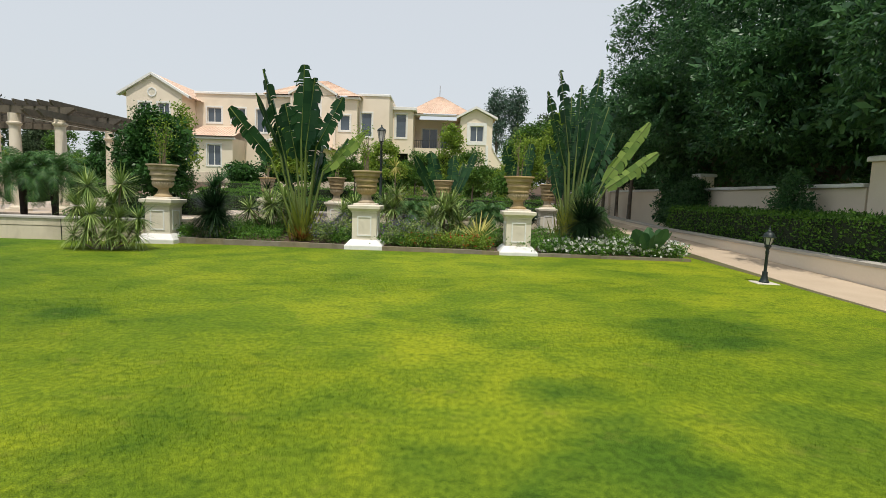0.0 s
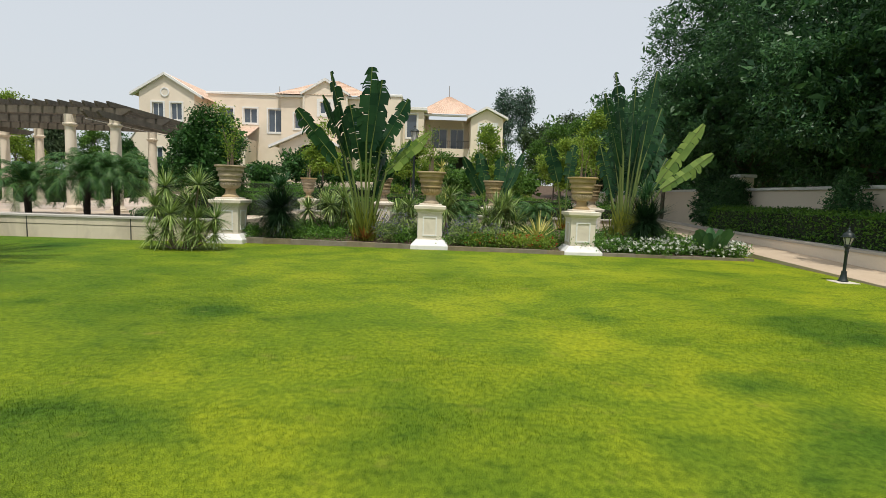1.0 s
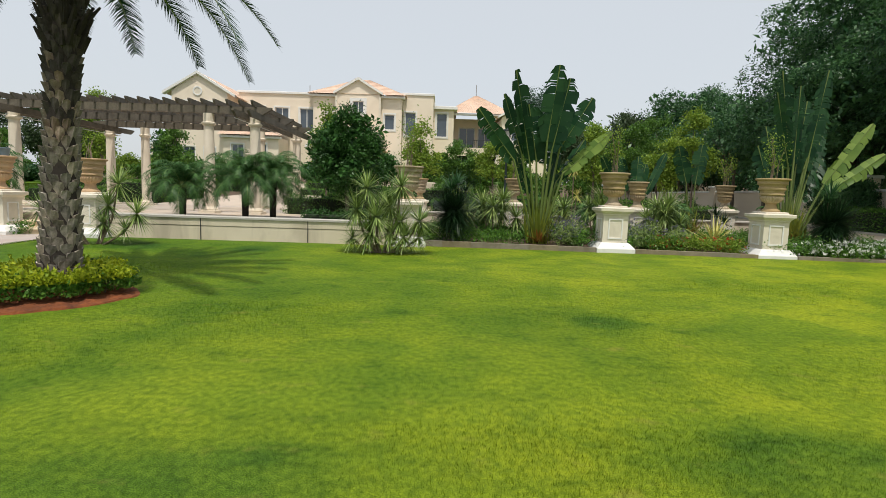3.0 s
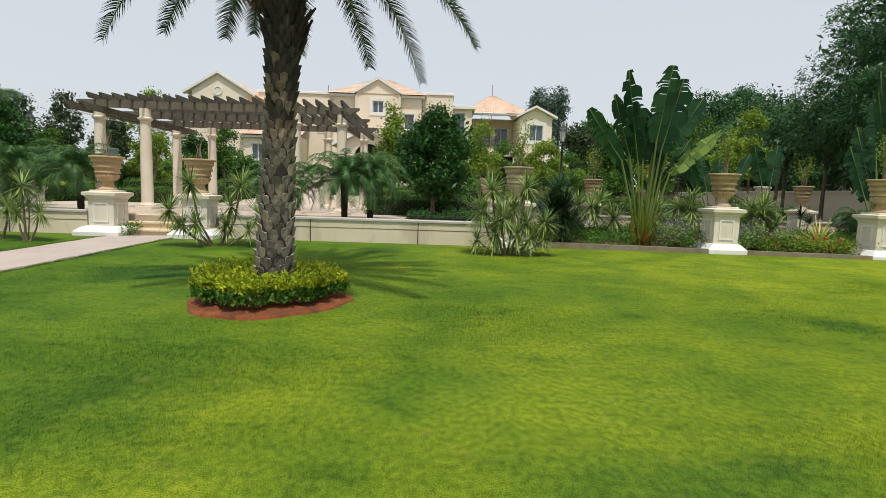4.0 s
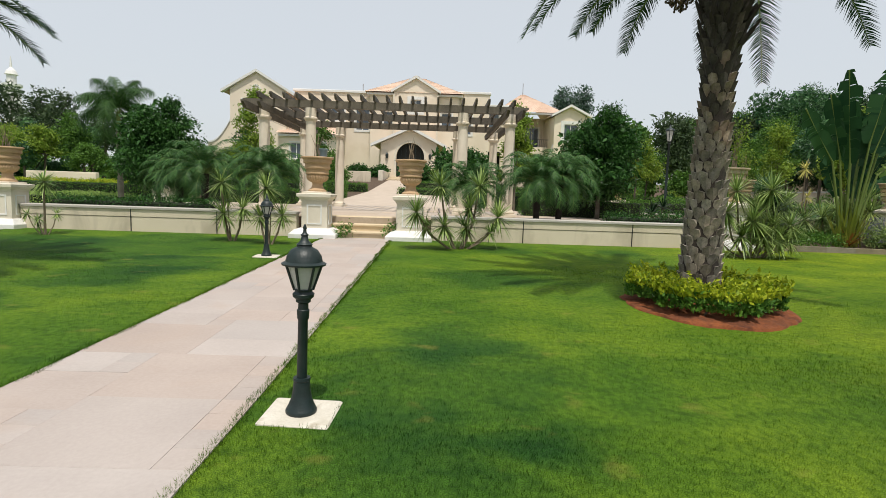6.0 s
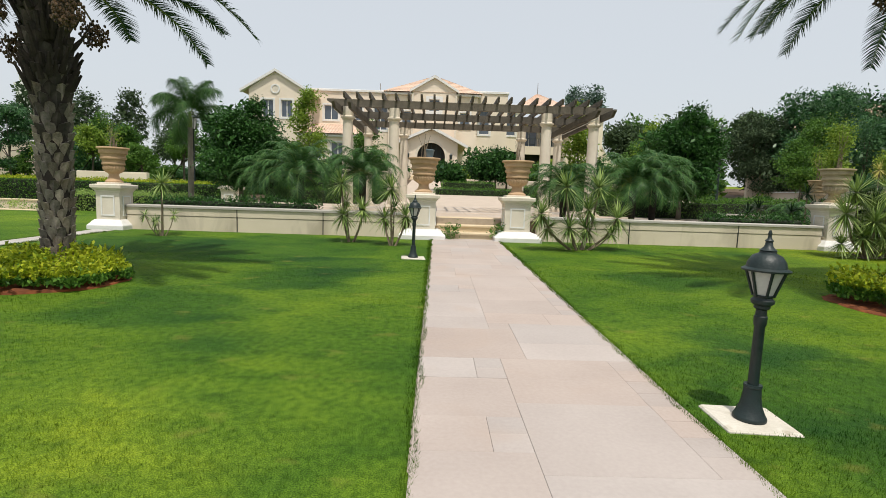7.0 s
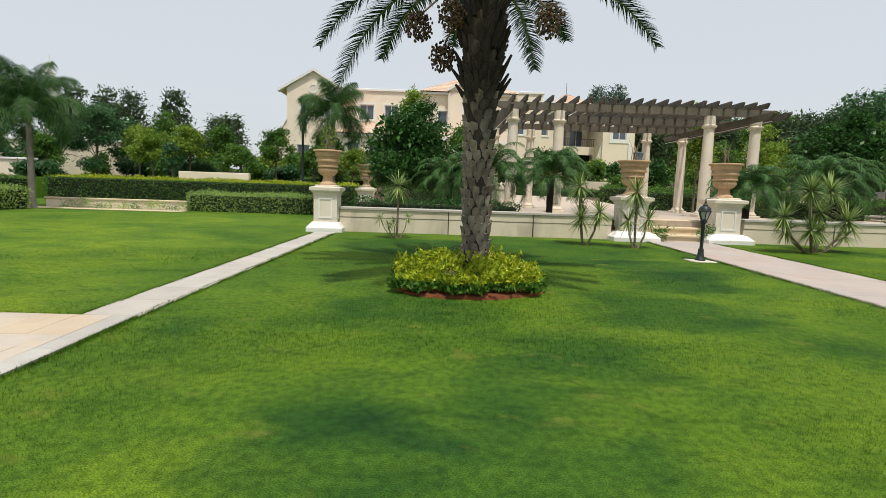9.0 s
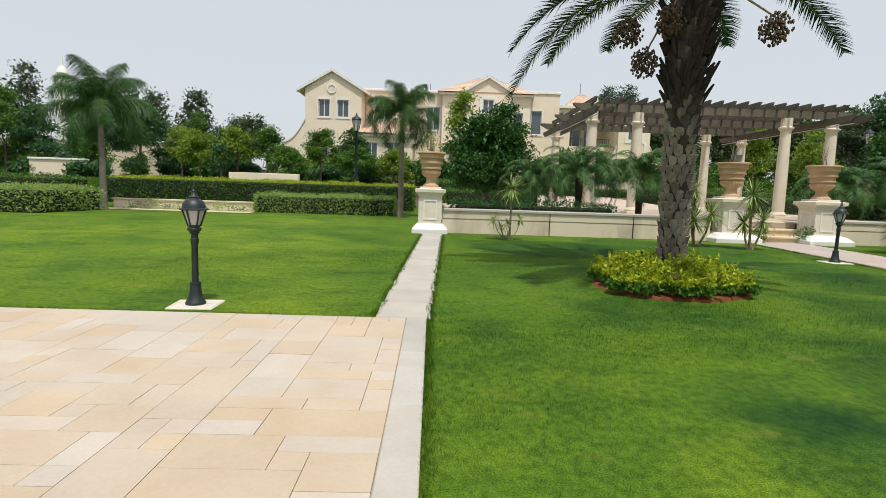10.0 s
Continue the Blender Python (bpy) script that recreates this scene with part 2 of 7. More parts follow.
M["paving"] = material("sandstone_paving", (0.42, 0.34, 0.25), (0.50, 0.415, 0.315), 2.2, 0.65, bump=0.25, fine=45, random=0.045, stain=(0.44, 0.32, 0.205), stain_scale=1.9, stain_amount=0.42, sat_low=0.62)
M["joint"] = material("mortar_joint", (0.32, 0.265, 0.20), (0.43, 0.36, 0.28), 8, 0.95, bump=0.3)
M["path_joint"] = material("pale_path_joint", (0.31, 0.255, 0.21), (0.41, 0.35, 0.30), 8, 0.95, bump=0.3)
M["concrete"] = material("grey_border_stone", (0.36, 0.335, 0.295), (0.44, 0.415, 0.37), 3, 0.8, bump=0.25, fine=60, random=0.06, stain=(0.36, 0.33, 0.27), stain_scale=2, stain_amount=0.4)
M["iron"] = material("green_black_cast_iron", (0.004, 0.011, 0.011), (0.009, 0.022, 0.021), 12, 0.48, 0.0, bump=0.25, fine=70, stain=(0.06, 0.058, 0.05), stain_scale=9, stain_amount=0.18)
M["frost"] = material("frosted_lamp_glass", (0.42, 0.42, 0.40), (0.52, 0.52, 0.49), 6, 0.25, bump=0.05)
M["kerb"] = material("old_brown_kerb_stone", (0.15, 0.125, 0.08), (0.25, 0.21, 0.14), 4, 0.9, bump=0.35, fine=50, random=0.05, stain=(0.10, 0.085, 0.055), stain_scale=3, stain_amount=0.5)
M["wood"] = material("weathered_dark_timber", (0.070, 0.060, 0.044), (0.150, 0.128, 0.096), 3, 0.8, bump=0.3, fine=45, random=0.15)
M["column"] = material("column_plaster", (0.64, 0.56, 0.44), (0.74, 0.66, 0.54), 2, 0.85, bump=0.2, fine=70, stain=(0.50, 0.42, 0.32), stain_scale=1.5, stain_amount=0.4)
M["red_soil"] = material("red_soil", (0.075, 0.020, 0.007), (0.27, 0.078, 0.018), 6, 0.95, bump=1.0, fine=40, stain=(0.05, 0.018, 0.008), stain_scale=3.0, stain_amount=0.6)
M["soil"] = material("dark_soil", (0.05, 0.03, 0.018), (0.11, 0.07, 0.04), 5, 0.95, bump=0.8, fine=40)
M["bark"] = material("tree_bark", (0.07, 0.055, 0.04), (0.17, 0.14, 0.11), 5, 0.95, bump=0.6, fine=40)
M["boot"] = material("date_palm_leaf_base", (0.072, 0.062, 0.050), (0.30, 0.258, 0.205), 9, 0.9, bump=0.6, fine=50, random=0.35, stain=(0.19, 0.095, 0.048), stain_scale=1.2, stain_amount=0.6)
# paler cut ends: dry fibre, and sun on the tops put into the colour
M["boot_cut"] = material("dry_cut_end_painted_lit", (0.24, 0.21, 0.165), (0.50, 0.445, 0.36), 12, 0.9, bump=0.5, fine=60, random=0.25)
# the crown's shade on the upper trunk, painted in as a darker leaf base
M["boot_dark"] = material("leaf_base_painted_shade", (0.022, 0.018, 0.014), (0.07, 0.058, 0.045), 9, 0.95, bump=0.6, fine=45, random=0.3)
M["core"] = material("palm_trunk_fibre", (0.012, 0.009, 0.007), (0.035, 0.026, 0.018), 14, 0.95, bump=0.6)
M["grey_trunk"] = material("grey_palm_trunk", (0.12, 0.105, 0.085), (0.23, 0.205, 0.17), 4, 0.9, bump=0.4, fine=30)
M["tile"] = material("terracotta_roof_tile", (0.54, 0.37, 0.27), (0.70, 0.54, 0.43), 1.1, 0.8, bump=0.2, fine=8, stain=(0.62, 0.50, 0.38), stain_scale=0.7, stain_amount=0.6)
M["drive"] = material("drive_stone", (0.43, 0.32, 0.205), (0.52, 0.40, 0.265), 1.2, 0.8, bump=0.2, fine=30, random=0.06)
M["pane"] = material("dark_window_glass", (0.05, 0.07, 0.09), (0.09, 0.11, 0.14), 0.5, 0.06, bump=0.0, coat=0.5)
M["pad"] = material("weathered_white_concrete", (0.48, 0.44, 0.36), (0.66, 0.62, 0.54), 6, 0.85, bump=0.4, fine=60, stain=(0.30, 0.25, 0.16), stain_scale=6, stain_amount=0.65)
M["dark"] = material("dark_interior", (0.012, 0.014, 0.012), (0.022, 0.024, 0.02), 1, 0.8, bump=0.1)
M["fruit"] = material("orange_brown_dates", (0.022, 0.020, 0.010), (0.13, 0.066, 0.022), 20, 0.5, bump=0.1)
M["dead"] = material("dry_stem", (0.16, 0.12, 0.08), (0.28, 0.22, 0.15), 10, 0.9, bump=0.2)
M["broad"] = leaf_material("broad_blue_green_leaf", (0.03, 0.085, 0.03), (0.08, 0.17, 0.07), 0.25, 0.35)
M["tree_dark"] = leaf_material("dark_tree_leaf", (0.013, 0.058, 0.024), (0.095, 0.215, 0.070), 0.30, 0.40, 0.9, (0.20, 0.34, 0.11), 0.35)
M["tree_mid"] = leaf_material("tree_leaf", (0.032, 0.092, 0.015), (0.13, 0.255, 0.040), 0.32)
M["tree_light"] = leaf_material("light_tree_leaf", (0.080, 0.165, 0.018), (0.29, 0.40, 0.055), 0.38)
M["tree_far"] = leaf_material("far_tree_leaf", (0.035, 0.065, 0.030), (0.085, 0.125, 0.055), 0.2, 0.6)
# grey-green leaf, made lighter and greyer to put distance haze into the colour
M["gum"] = leaf_material("grey_green_hazed_gum_leaf", (0.045, 0.090, 0.066), (0.14, 0.215, 0.155), 0.3, 0.5)
M["glossy"] = leaf_material("glossy_shrub_leaf", (0.014, 0.052, 0.012), (0.055, 0.15, 0.028), 0.15, 0.40)
M["date"] = leaf_material("date_palm_leaflet", (0.010, 0.034, 0.019), (0.038, 0.082, 0.040), 0.2, 0.42)
M["pygmy"] = leaf_material("pygmy_palm_leaflet", (0.014, 0.060, 0.018), (0.105, 0.225, 0.062), 0.25, 0.40)
M["royal"] = leaf_material("foxtail_leaflet", (0.018, 0.062, 0.018), (0.085, 0.180, 0.045), 0.25, 0.42)
M["dracaena"] = leaf_material("dracaena_leaf", (0.050, 0.115, 0.028), (0.38, 0.48, 0.15), 0.15, 0.40)
M["dracaena_dark"] = leaf_material("dark_dracaena_leaf", (0.006, 0.020, 0.008), (0.022, 0.055, 0.02), 0.12, 0.4)
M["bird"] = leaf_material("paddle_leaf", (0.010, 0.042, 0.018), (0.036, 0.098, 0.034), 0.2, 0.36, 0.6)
# paler copy of the paddle leaf, with the sunlight put into its colour
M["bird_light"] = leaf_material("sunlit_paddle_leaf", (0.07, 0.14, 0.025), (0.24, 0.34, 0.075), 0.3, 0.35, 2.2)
M["stalk"] = leaf_material("pale_green_stalk", (0.07, 0.12, 0.028), (0.20, 0.25, 0.075), 0.1, 0.4)
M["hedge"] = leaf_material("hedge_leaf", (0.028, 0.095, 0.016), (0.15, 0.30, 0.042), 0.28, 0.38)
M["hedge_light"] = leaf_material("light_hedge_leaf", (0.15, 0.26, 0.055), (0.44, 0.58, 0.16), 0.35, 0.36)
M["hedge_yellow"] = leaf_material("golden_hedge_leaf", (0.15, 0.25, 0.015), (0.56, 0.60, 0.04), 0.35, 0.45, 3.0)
M["bed"] = leaf_material("bed_plant_leaf", (0.040, 0.12, 0.022), (0.17, 0.32, 0.055), 0.3)
M["yucca"] = leaf_material("yellow_striped_leaf", (0.32, 0.32, 0.07), (0.60, 0.55, 0.18), 0.25)
M["lavender"] = leaf_material("lavender_flower", (0.09, 0.085, 0.15), (0.22, 0.20, 0.30), 0.3)
M["red_flower"] = leaf_material("red_flower", (0.30, 0.015, 0.012), (0.55, 0.07, 0.03), 0.3)
M["white_flower"] = leaf_material("white_flower", (0.72, 0.73, 0.68), (0.88, 0.88, 0.84), 0.3)
# near-black, so that the shade deep inside a hedge is in the colour
M["hedge_core"] = material("hedge_inner_shade", (0.006, 0.012, 0.004), (0.018, 0.03, 0.010), 6, 0.95, bump=0.5)


# ---- mesh helpers ----
class Geo:
    """Collects vertices and faces of one mesh."""

    def __init__(self):
        self.v, self.f = [], []

    def add(self, verts, faces):
        k = len(self.v)
        self.v.extend([tuple(p) for p in verts])
        self.f.extend([tuple(i + k for i in f) for f in faces])
        return self

    def box(self, x0, x1, y0, y1, z0, z1, c=0.0, m=None):
        """A box with its top and upright edges chamfered by c."""
        if c <= 0:
            v = [(x, y, z) for z in (z0, z1) for x, y in ((x0, y0), (x1, y0), (x1, y1), (x0, y1))]
            f = [(3, 2, 1, 0), (4, 5, 6, 7), (0, 1, 5, 4), (1, 2, 6, 5), (2, 3, 7, 6), (3, 0, 4, 7)]
        else:
            def ring(d, z):
                a = c + d
                return [(x0 + a, y0 + d, z), (x1 - a, y0 + d, z), (x1 - d, y0 + a, z), (x1 - d, y1 - a, z),
                        (x1 - a, y1 - d, z), (x0 + a, y1 - d, z), (x0 + d, y1 - a, z), (x0 + d, y0 + a, z)]
            v = ring(0, z0) + ring(0, z1 - c) + ring(c, z1)
            f = [tuple(reversed(range(8))), tuple(range(16, 24))]
            for r in (0, 8):
                f += [(r + i, r + (i + 1) % 8, r + 8 + (i + 1) % 8, r + 8 + i) for i in range(8)]
        if m is not None:
            v = [m @ Vector(p) for p in v]
        return self.add(v, f)

    def lathe(self, profile, n=24, at=(0, 0, 0), square=False):
        """A turned shape from (radius, z) pairs; square: four flat sides instead."""
        if square:
            n = 4
        ph = math.pi / 4 if square else 0
        k = math.sqrt(2) if square else 1
        v = []
        for r, z in profile:
            v += [(at[0] + k * r * math.cos(ph + 2 * math.pi * i / n), at[1] + k * r * math.sin(ph + 2 * math.pi * i / n), at[2] + z) for i in range(n)]
        f = []
        for j in range(len(profile) - 1):
            f += [(j * n + i, j * n + (i + 1) % n, (j + 1) * n + (i + 1) % n, (j + 1) * n + i) for i in range(n)]
        f.append(tuple(reversed(range(n))))
        f.append(tuple((len(profile) - 1) * n + i for i in range(n)))
        return self.add(v, f)

    def tube(self, pts, radii, n=7):
        pts = [Vector(p) for p in pts]
        v = []
        for i, p in enumerate(pts):
            d = (pts[min(i + 1, len(pts) - 1)] - pts[max(i - 1, 0)]).normalized()
            a = d.cross(Vector((0.31, 0.93, 0.17))).normalized()
            b = d.cross(a)
            r = radii[i] if isinstance(radii, (list, tuple)) else radii
            v += [p + r * (math.cos(2 * math.pi * k / n) * a + math.sin(2 * math.pi * k / n) * b) for k in range(n)]
        f = [(j * n + k, j * n + (k + 1) % n, (j + 1) * n + (k + 1) % n, (j + 1) * n + k) for j in range(len(pts) - 1) for k in range(n)]
        f += [tuple(reversed(range(n))), tuple((len(pts) - 1) * n + k for k in range(n))]
        return self.add(v, f)


def build(name, geo, mat, smooth=False):
    v, f = (geo.v, geo.f) if isinstance(geo, Geo) else geo
    me = bpy.data.meshes.new(name)
    me.from_pydata([tuple(p) for p in v], [], [tuple(q) for q in f])
    me.materials.append(mat)
    if smooth:
        me.polygons.foreach_set("use_smooth", [True] * len(me.polygons))
        me.set_sharp_from_angle(angle=radians(38))
    me.update()
    return me


def quads(name, verts, mat):
    """A mesh of loose four-cornered leaves from an array (n, 4, 3)."""
    verts = np.asarray(verts, dtype=np.float32)
    n = len(verts)
    k = verts.shape[1]
    me = bpy.data.meshes.new(name)
    me.vertices.add(n * k)
    me.vertices.foreach_set("co", verts.reshape(-1))
    me.loops.add(n * k)
    me.loops.foreach_set("vertex_index", np.arange(n * k, dtype=np.int32))
    me.polygons.add(n)
    me.polygons.foreach_set("loop_start", np.arange(0, n * k, k, dtype=np.int32))
    me.polygons.foreach_set("loop_total", np.full(n, k, dtype=np.int32))
    me.materials.append(mat)
    me.update(calc_edges=True)
    return me


def ribbons(name, rows, mat):
    """Blades from an array (n, rows, 2, 3): each one a strip of joined quads."""
    rows = np.asarray(rows, dtype=np.float32)
    n, r = rows.shape[:2]
    base = (np.arange(n) * r * 2)[:, None]
    faces = []
    for i in range(r - 1):
        faces.append(base + np.array([2 * i, 2 * i + 1, 2 * i + 3, 2 * i + 2]))
    idx = np.stack(faces, 1).reshape(-1).astype(np.int32)
    nf = n * (r - 1)
    me = bpy.data.meshes.new(name)
    me.vertices.add(n * r * 2)
    me.vertices.foreach_set("co", rows.reshape(-1))
    me.loops.add(nf * 4)
    me.loops.foreach_set("vertex_index", idx)
    me.polygons.add(nf)
    me.polygons.foreach_set("loop_start", np.arange(0, nf * 4, 4, dtype=np.int32))
    me.polygons.foreach_set("loop_total", np.full(nf, 4, dtype=np.int32))
    me.polygons.foreach_set("use_smooth", np.ones(nf, dtype=bool))
    me.materials.append(mat)
    me.update(calc_edges=True)
    return me


def part(name, data, mat, parent, label="", smooth=False, m=None):
    """One mesh under a thing or a part."""
    me = data if isinstance(data, bpy.types.Mesh) else build(name, data, mat, smooth)
    ob = new(name, me)
    ob.parent = parent
    if m is not None:
        ob.matrix_basis = m
    if label:
        ob["label"] = label
    return ob


def thing(name, label, category, at=(0, 0, 0), group="", turn=0.0, scale=1.0):
    ob = new(name)
    ob.empty_display_size = 0.2
    ob.matrix_basis = Matrix.LocRotScale(at, Euler((0, 0, radians(turn))), (scale,) * 3)
    return tagged(ob, label, category, group)


def setting(name, data, mat, label="", smooth=False, category=""):
    me = data if isinstance(data, bpy.types.Mesh) else build(name, data, mat, smooth)
    return tagged(new(name, me), label, category, kind="structure")


def lawn_z(y):
    return -0.16 + 0.16 * min(1.0, max(0.0, (y - 4) / 9.5))


def rise(y):
    """Height of the ground behind the garden, up to the house."""
    pts = ((20, 0.0), (24, 0.10), (40, 0.95), (60, 2.5), (67, 3.1), (90, 3.3))
    if y <= 20:
        return 0.0
    for (a, p), (b, q) in zip(pts, pts[1:]):
        if y <= b:
            return p + (q - p) * (y - a) / (b - a)
    return 3.3


def ground_z(y):
    return lawn_z(y) if y < 13.5 else rise(y)


# ---- foliage helpers ----
RNG = np.random.default_rng(7)


def unit(a):
    return a / np.maximum(np.linalg.norm(a, axis=-1, keepdims=True), 1e-6)


def leaf_quads(centres, outward, length, width, droop=0.3, spread=0.8):
    """Diamond leaves at the centres, pointing outward with scatter, hanging by droop."""
    n = len(centres)
    d = unit(outward + spread * RNG.normal(size=(n, 3)) + np.array([0, 0, -droop]))
    s = unit(np.cross(d, RNG.normal(size=(n, 3))))
    ln = length * RNG.uniform(0.65, 1.3, (n, 1))
    w = width * RNG.uniform(0.7, 1.25, (n, 1))
    nn = np.cross(d, s)
    return np.stack([centres - d * ln / 2, centres + s * w / 2 - d * ln * 0.05 + nn * w * 0.12,
                     centres + d * ln / 2 - nn * ln * 0.12, centres - s * w / 2 - d * ln * 0.05 + nn * w * 0.12], 1)


def crown_leaves(blobs, clumps, per, clump_r, length, width, shell=0.55, droop=0.3, spread=0.8):
    """Leaves in clumps spread through the outer part of several ellipsoids (x, y, z, rx, ry, rz)."""
    b = np.array(blobs, dtype=float)
    wgt = (b[:, 3] * b[:, 4] + b[:, 4] * b[:, 5] + b[:, 3] * b[:, 5])
    pick = RNG.choice(len(b), clumps, p=wgt / wgt.sum())
    way = unit(RNG.normal(size=(clumps, 3)))
    rad = shell + (1.06 - shell) * RNG.random((clumps, 1)) ** 0.7
    cen = b[pick, :3] + way * rad * b[pick, 3:]
    c = np.repeat(cen, per, 0) + RNG.normal(size=(clumps * per, 3)) * clump_r * np.array([1, 1, 0.7])
    o = np.repeat(way, per, 0)
    return leaf_quads(c, o, length, width, droop, spread)


def box_leaves(x0, x1, y0, y1, z0, z1, n, length, width, jitter=0.05):
    """Leaves over the top and sides of a clipped hedge."""
    areas = np.array([(x1 - x0) * (y1 - y0), (x1 - x0) * (z1 - z0), (x1 - x0) * (z1 - z0) * 0.6, (y1 - y0) * (z1 - z0), (y1 - y0) * (z1 - z0)])
    face = RNG.choice(5, n, p=areas / areas.sum())
    u, v = RNG.random(n), RNG.random(n)
    x, y, z = x0 + u * (x1 - x0), y0 + v * (y1 - y0), z0 + v * (z1 - z0)
    p = np.stack([x, y, np.full(n, z1)], 1)
    o = np.tile([0.0, 0, 1], (n, 1))
    for k, (col, val, nrm) in enumerate(((1, y0, (0, -1, 0)), (1, y1, (0, 1, 0)), (0, x0, (-1, 0, 0)), (0, x1, (1, 0, 0))), start=1):
        s = face == k
        p[s, 2] = z[s] if k < 3 else z0 + u[s] * (z1 - z0)
        if k >= 3:
            p[s, 1] = y[s]
        p[s, col] = val
        o[s] = nrm
    wob = 0.06 * (np.sin(p[:, 0] * 2.3) + np.sin(p[:, 1] * 3.1 + p[:, 0]) + np.sin(p[:, 0] * 6.1 + 1))
    p = p + o * (RNG.normal(size=(n, 1)) * jitter + 0.4 * wob[:, None])
    return leaf_quads(p, o * 0.7 + np.array([0, 0, 0.4]), length, width, 0.0, 0.8)


def blade_ribbons(base, ways, length, width, droop, rows=4):
    """Sword leaves from base points along unit ways, bending down by droop towards the tip."""
    n = len(ways)
    side = unit(np.cross(ways, np.array([0, 0, 1.0])) + 1e-4)
    t = np.linspace(0, 1, rows)
    ln = length if np.ndim(length) else np.full(n, length)
    dr = droop if np.ndim(droop) else np.full(n, droop)
    out = np.zeros((n, rows, 2, 3))
    for i, k in enumerate(t):
        mid = base + ways * (ln * k)[:, None] - np.array([0, 0, 1.0]) * (dr * ln * k * k)[:, None]
        w = width * (0.55 + 0.9 * k) if k < 0.45 else width * (1 - (k - 0.45) / 0.55) * 0.96 + 0.0006
        out[:, i, 0] = mid - side * w / 2
        out[:, i, 1] = mid + side * w / 2
    return out


def rosette(at, n, length, width, low=-0.35, droop=0.35):
    z = RNG.uniform(low, 0.98, n)
    a = RNG.uniform(0, 2 * math.pi, n)
    h = np.sqrt(1 - z * z)
    ways = np.stack([h * np.cos(a), h * np.sin(a), z], 1)
    ln = length * RNG.uniform(0.7, 1.1, n)
    return blade_ribbons(np.array(at, dtype=float) + ways * 0.02, ways, ln, width, droop * RNG.uniform(0.1, 1.3, n))


def feather(pts, leaflet, pairs, width=0.018, vee=0.5, hang=0.5, loose=0.10, bare=0.16):
    """Leaflet ribbons on both sides of a midrib given by its points."""
    P = np.array(pts)
    steps = len(pts) - 1
    flat = P[-1] - P[0]
    heading = math.atan2(flat[1], flat[0])
    ks = np.linspace(bare, 0.99, pairs)
    idx = ks * steps
    i0 = np.clip(idx.astype(int), 0, steps - 1)
    fr = (idx - i0)[:, None]
    pos = P[i0] * (1 - fr) + P[i0 + 1] * fr
    d = unit(P[i0 + 1] - P[i0])
    side = np.array([-math.sin(heading), math.cos(heading), 0])
    up = np.cross(d, side)
    up = up * np.sign(up[:, 2:3] + 1e-6)
    ln = leaflet * np.sin(np.pi * np.clip(0.12 + 0.83 * ks, 0, 1)) ** 0.6
    out = []
    for sgn in (-1, 1):
        w = unit(d * 0.75 + sgn * side + up * vee + RNG.normal(size=(pairs, 3)) * loose)
        rows = np.zeros((pairs, 3, 2, 3))
        for r, k in enumerate((0.0, 0.5, 1.0)):
            mid = pos + w * (ln * k)[:, None] - np.array([0, 0, 1.0]) * (hang * ln * k * k)[:, None]
            ww = (width * (1.0, 1.0, 0.12)[r])
            rows[:, r, 0] = mid - d * ww / 2
            rows[:, r, 1] = mid + d * ww / 2
        out.append(rows)
    return np.concatenate(out)


def frond(at, heading, lift, length, leaflet, pairs, sag=1.0, curl=0.5, width=0.018, vee=0.5, hang=0.5, loose=0.10):
    """A feather leaf: points of its midrib, and leaflet ribbons on both sides."""
    h = Vector((math.cos(heading), math.sin(heading), 0))
    pts, ang = [Vector(at)], lift
    steps = 14
    for i in range(steps):
        k = i / steps
        pts.append(pts[-1] + (h * math.cos(ang) + Vector((0, 0, 1)) * math.sin(ang)) * (length / steps))
        ang -= sag * (0.35 + 1.3 * k) / steps * (1 + curl * k)
    return pts, feather(pts, leaflet, pairs, width, vee, hang, loose)


def arch(start, tip, crest):
    """Points of a midrib that rises from its start by crest, arches over and hangs to its tip."""
    a, c = Vector(start), Vector(tip)
    b = a.lerp(c, 0.62)
    b.z = max(a.z, c.z) + crest
    return [a * (1 - k) ** 2 + b * 2 * k * (1 - k) + c * k * k for k in [i / 16 for i in range(17)]]


# ---- ground, paving, walls ----
def ground_sheet():
    xs = sorted(set([-900, -500, -250, -120, -80] + [round(-60 + 1.5 * i, 2) for i in range(74)] + [80, 140, 260, 500, 900]))
    ys = sorted(set([-300, -120, -50, -20, -8] + [round(-4 + 0.75 * i, 2) for i in range(40)] + [30, 34, 40, 48, 54, 60, 67, 80, 90, 120, 180, 300, 600, 1400]))
    v = [(x, y, ground_z(y) + (0.012 * noise.noise((x * 0.5, y * 0.5, 0)) if y < 13 else 0)) for y in ys for x in xs]
    n = len(xs)
    f = [(j * n + i, j * n + i + 1, (j + 1) * n + i + 1, (j + 1) * n + i) for j in range(len(ys) - 1) for i in range(n - 1)]
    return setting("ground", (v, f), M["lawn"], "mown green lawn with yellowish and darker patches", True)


ground_sheet()

PATH_X0, PATH_X1 = -17.87, -16.19           # stone path to the steps
PAVE_X1, PAVE_Y1 = -25.77, 5.32             # paved court
NARROW = (-26.25, -25.75)                   # slim path to the end pedestal, at its near end
NARROW_DRIFT = 0.034                        # it runs slightly askew of the court


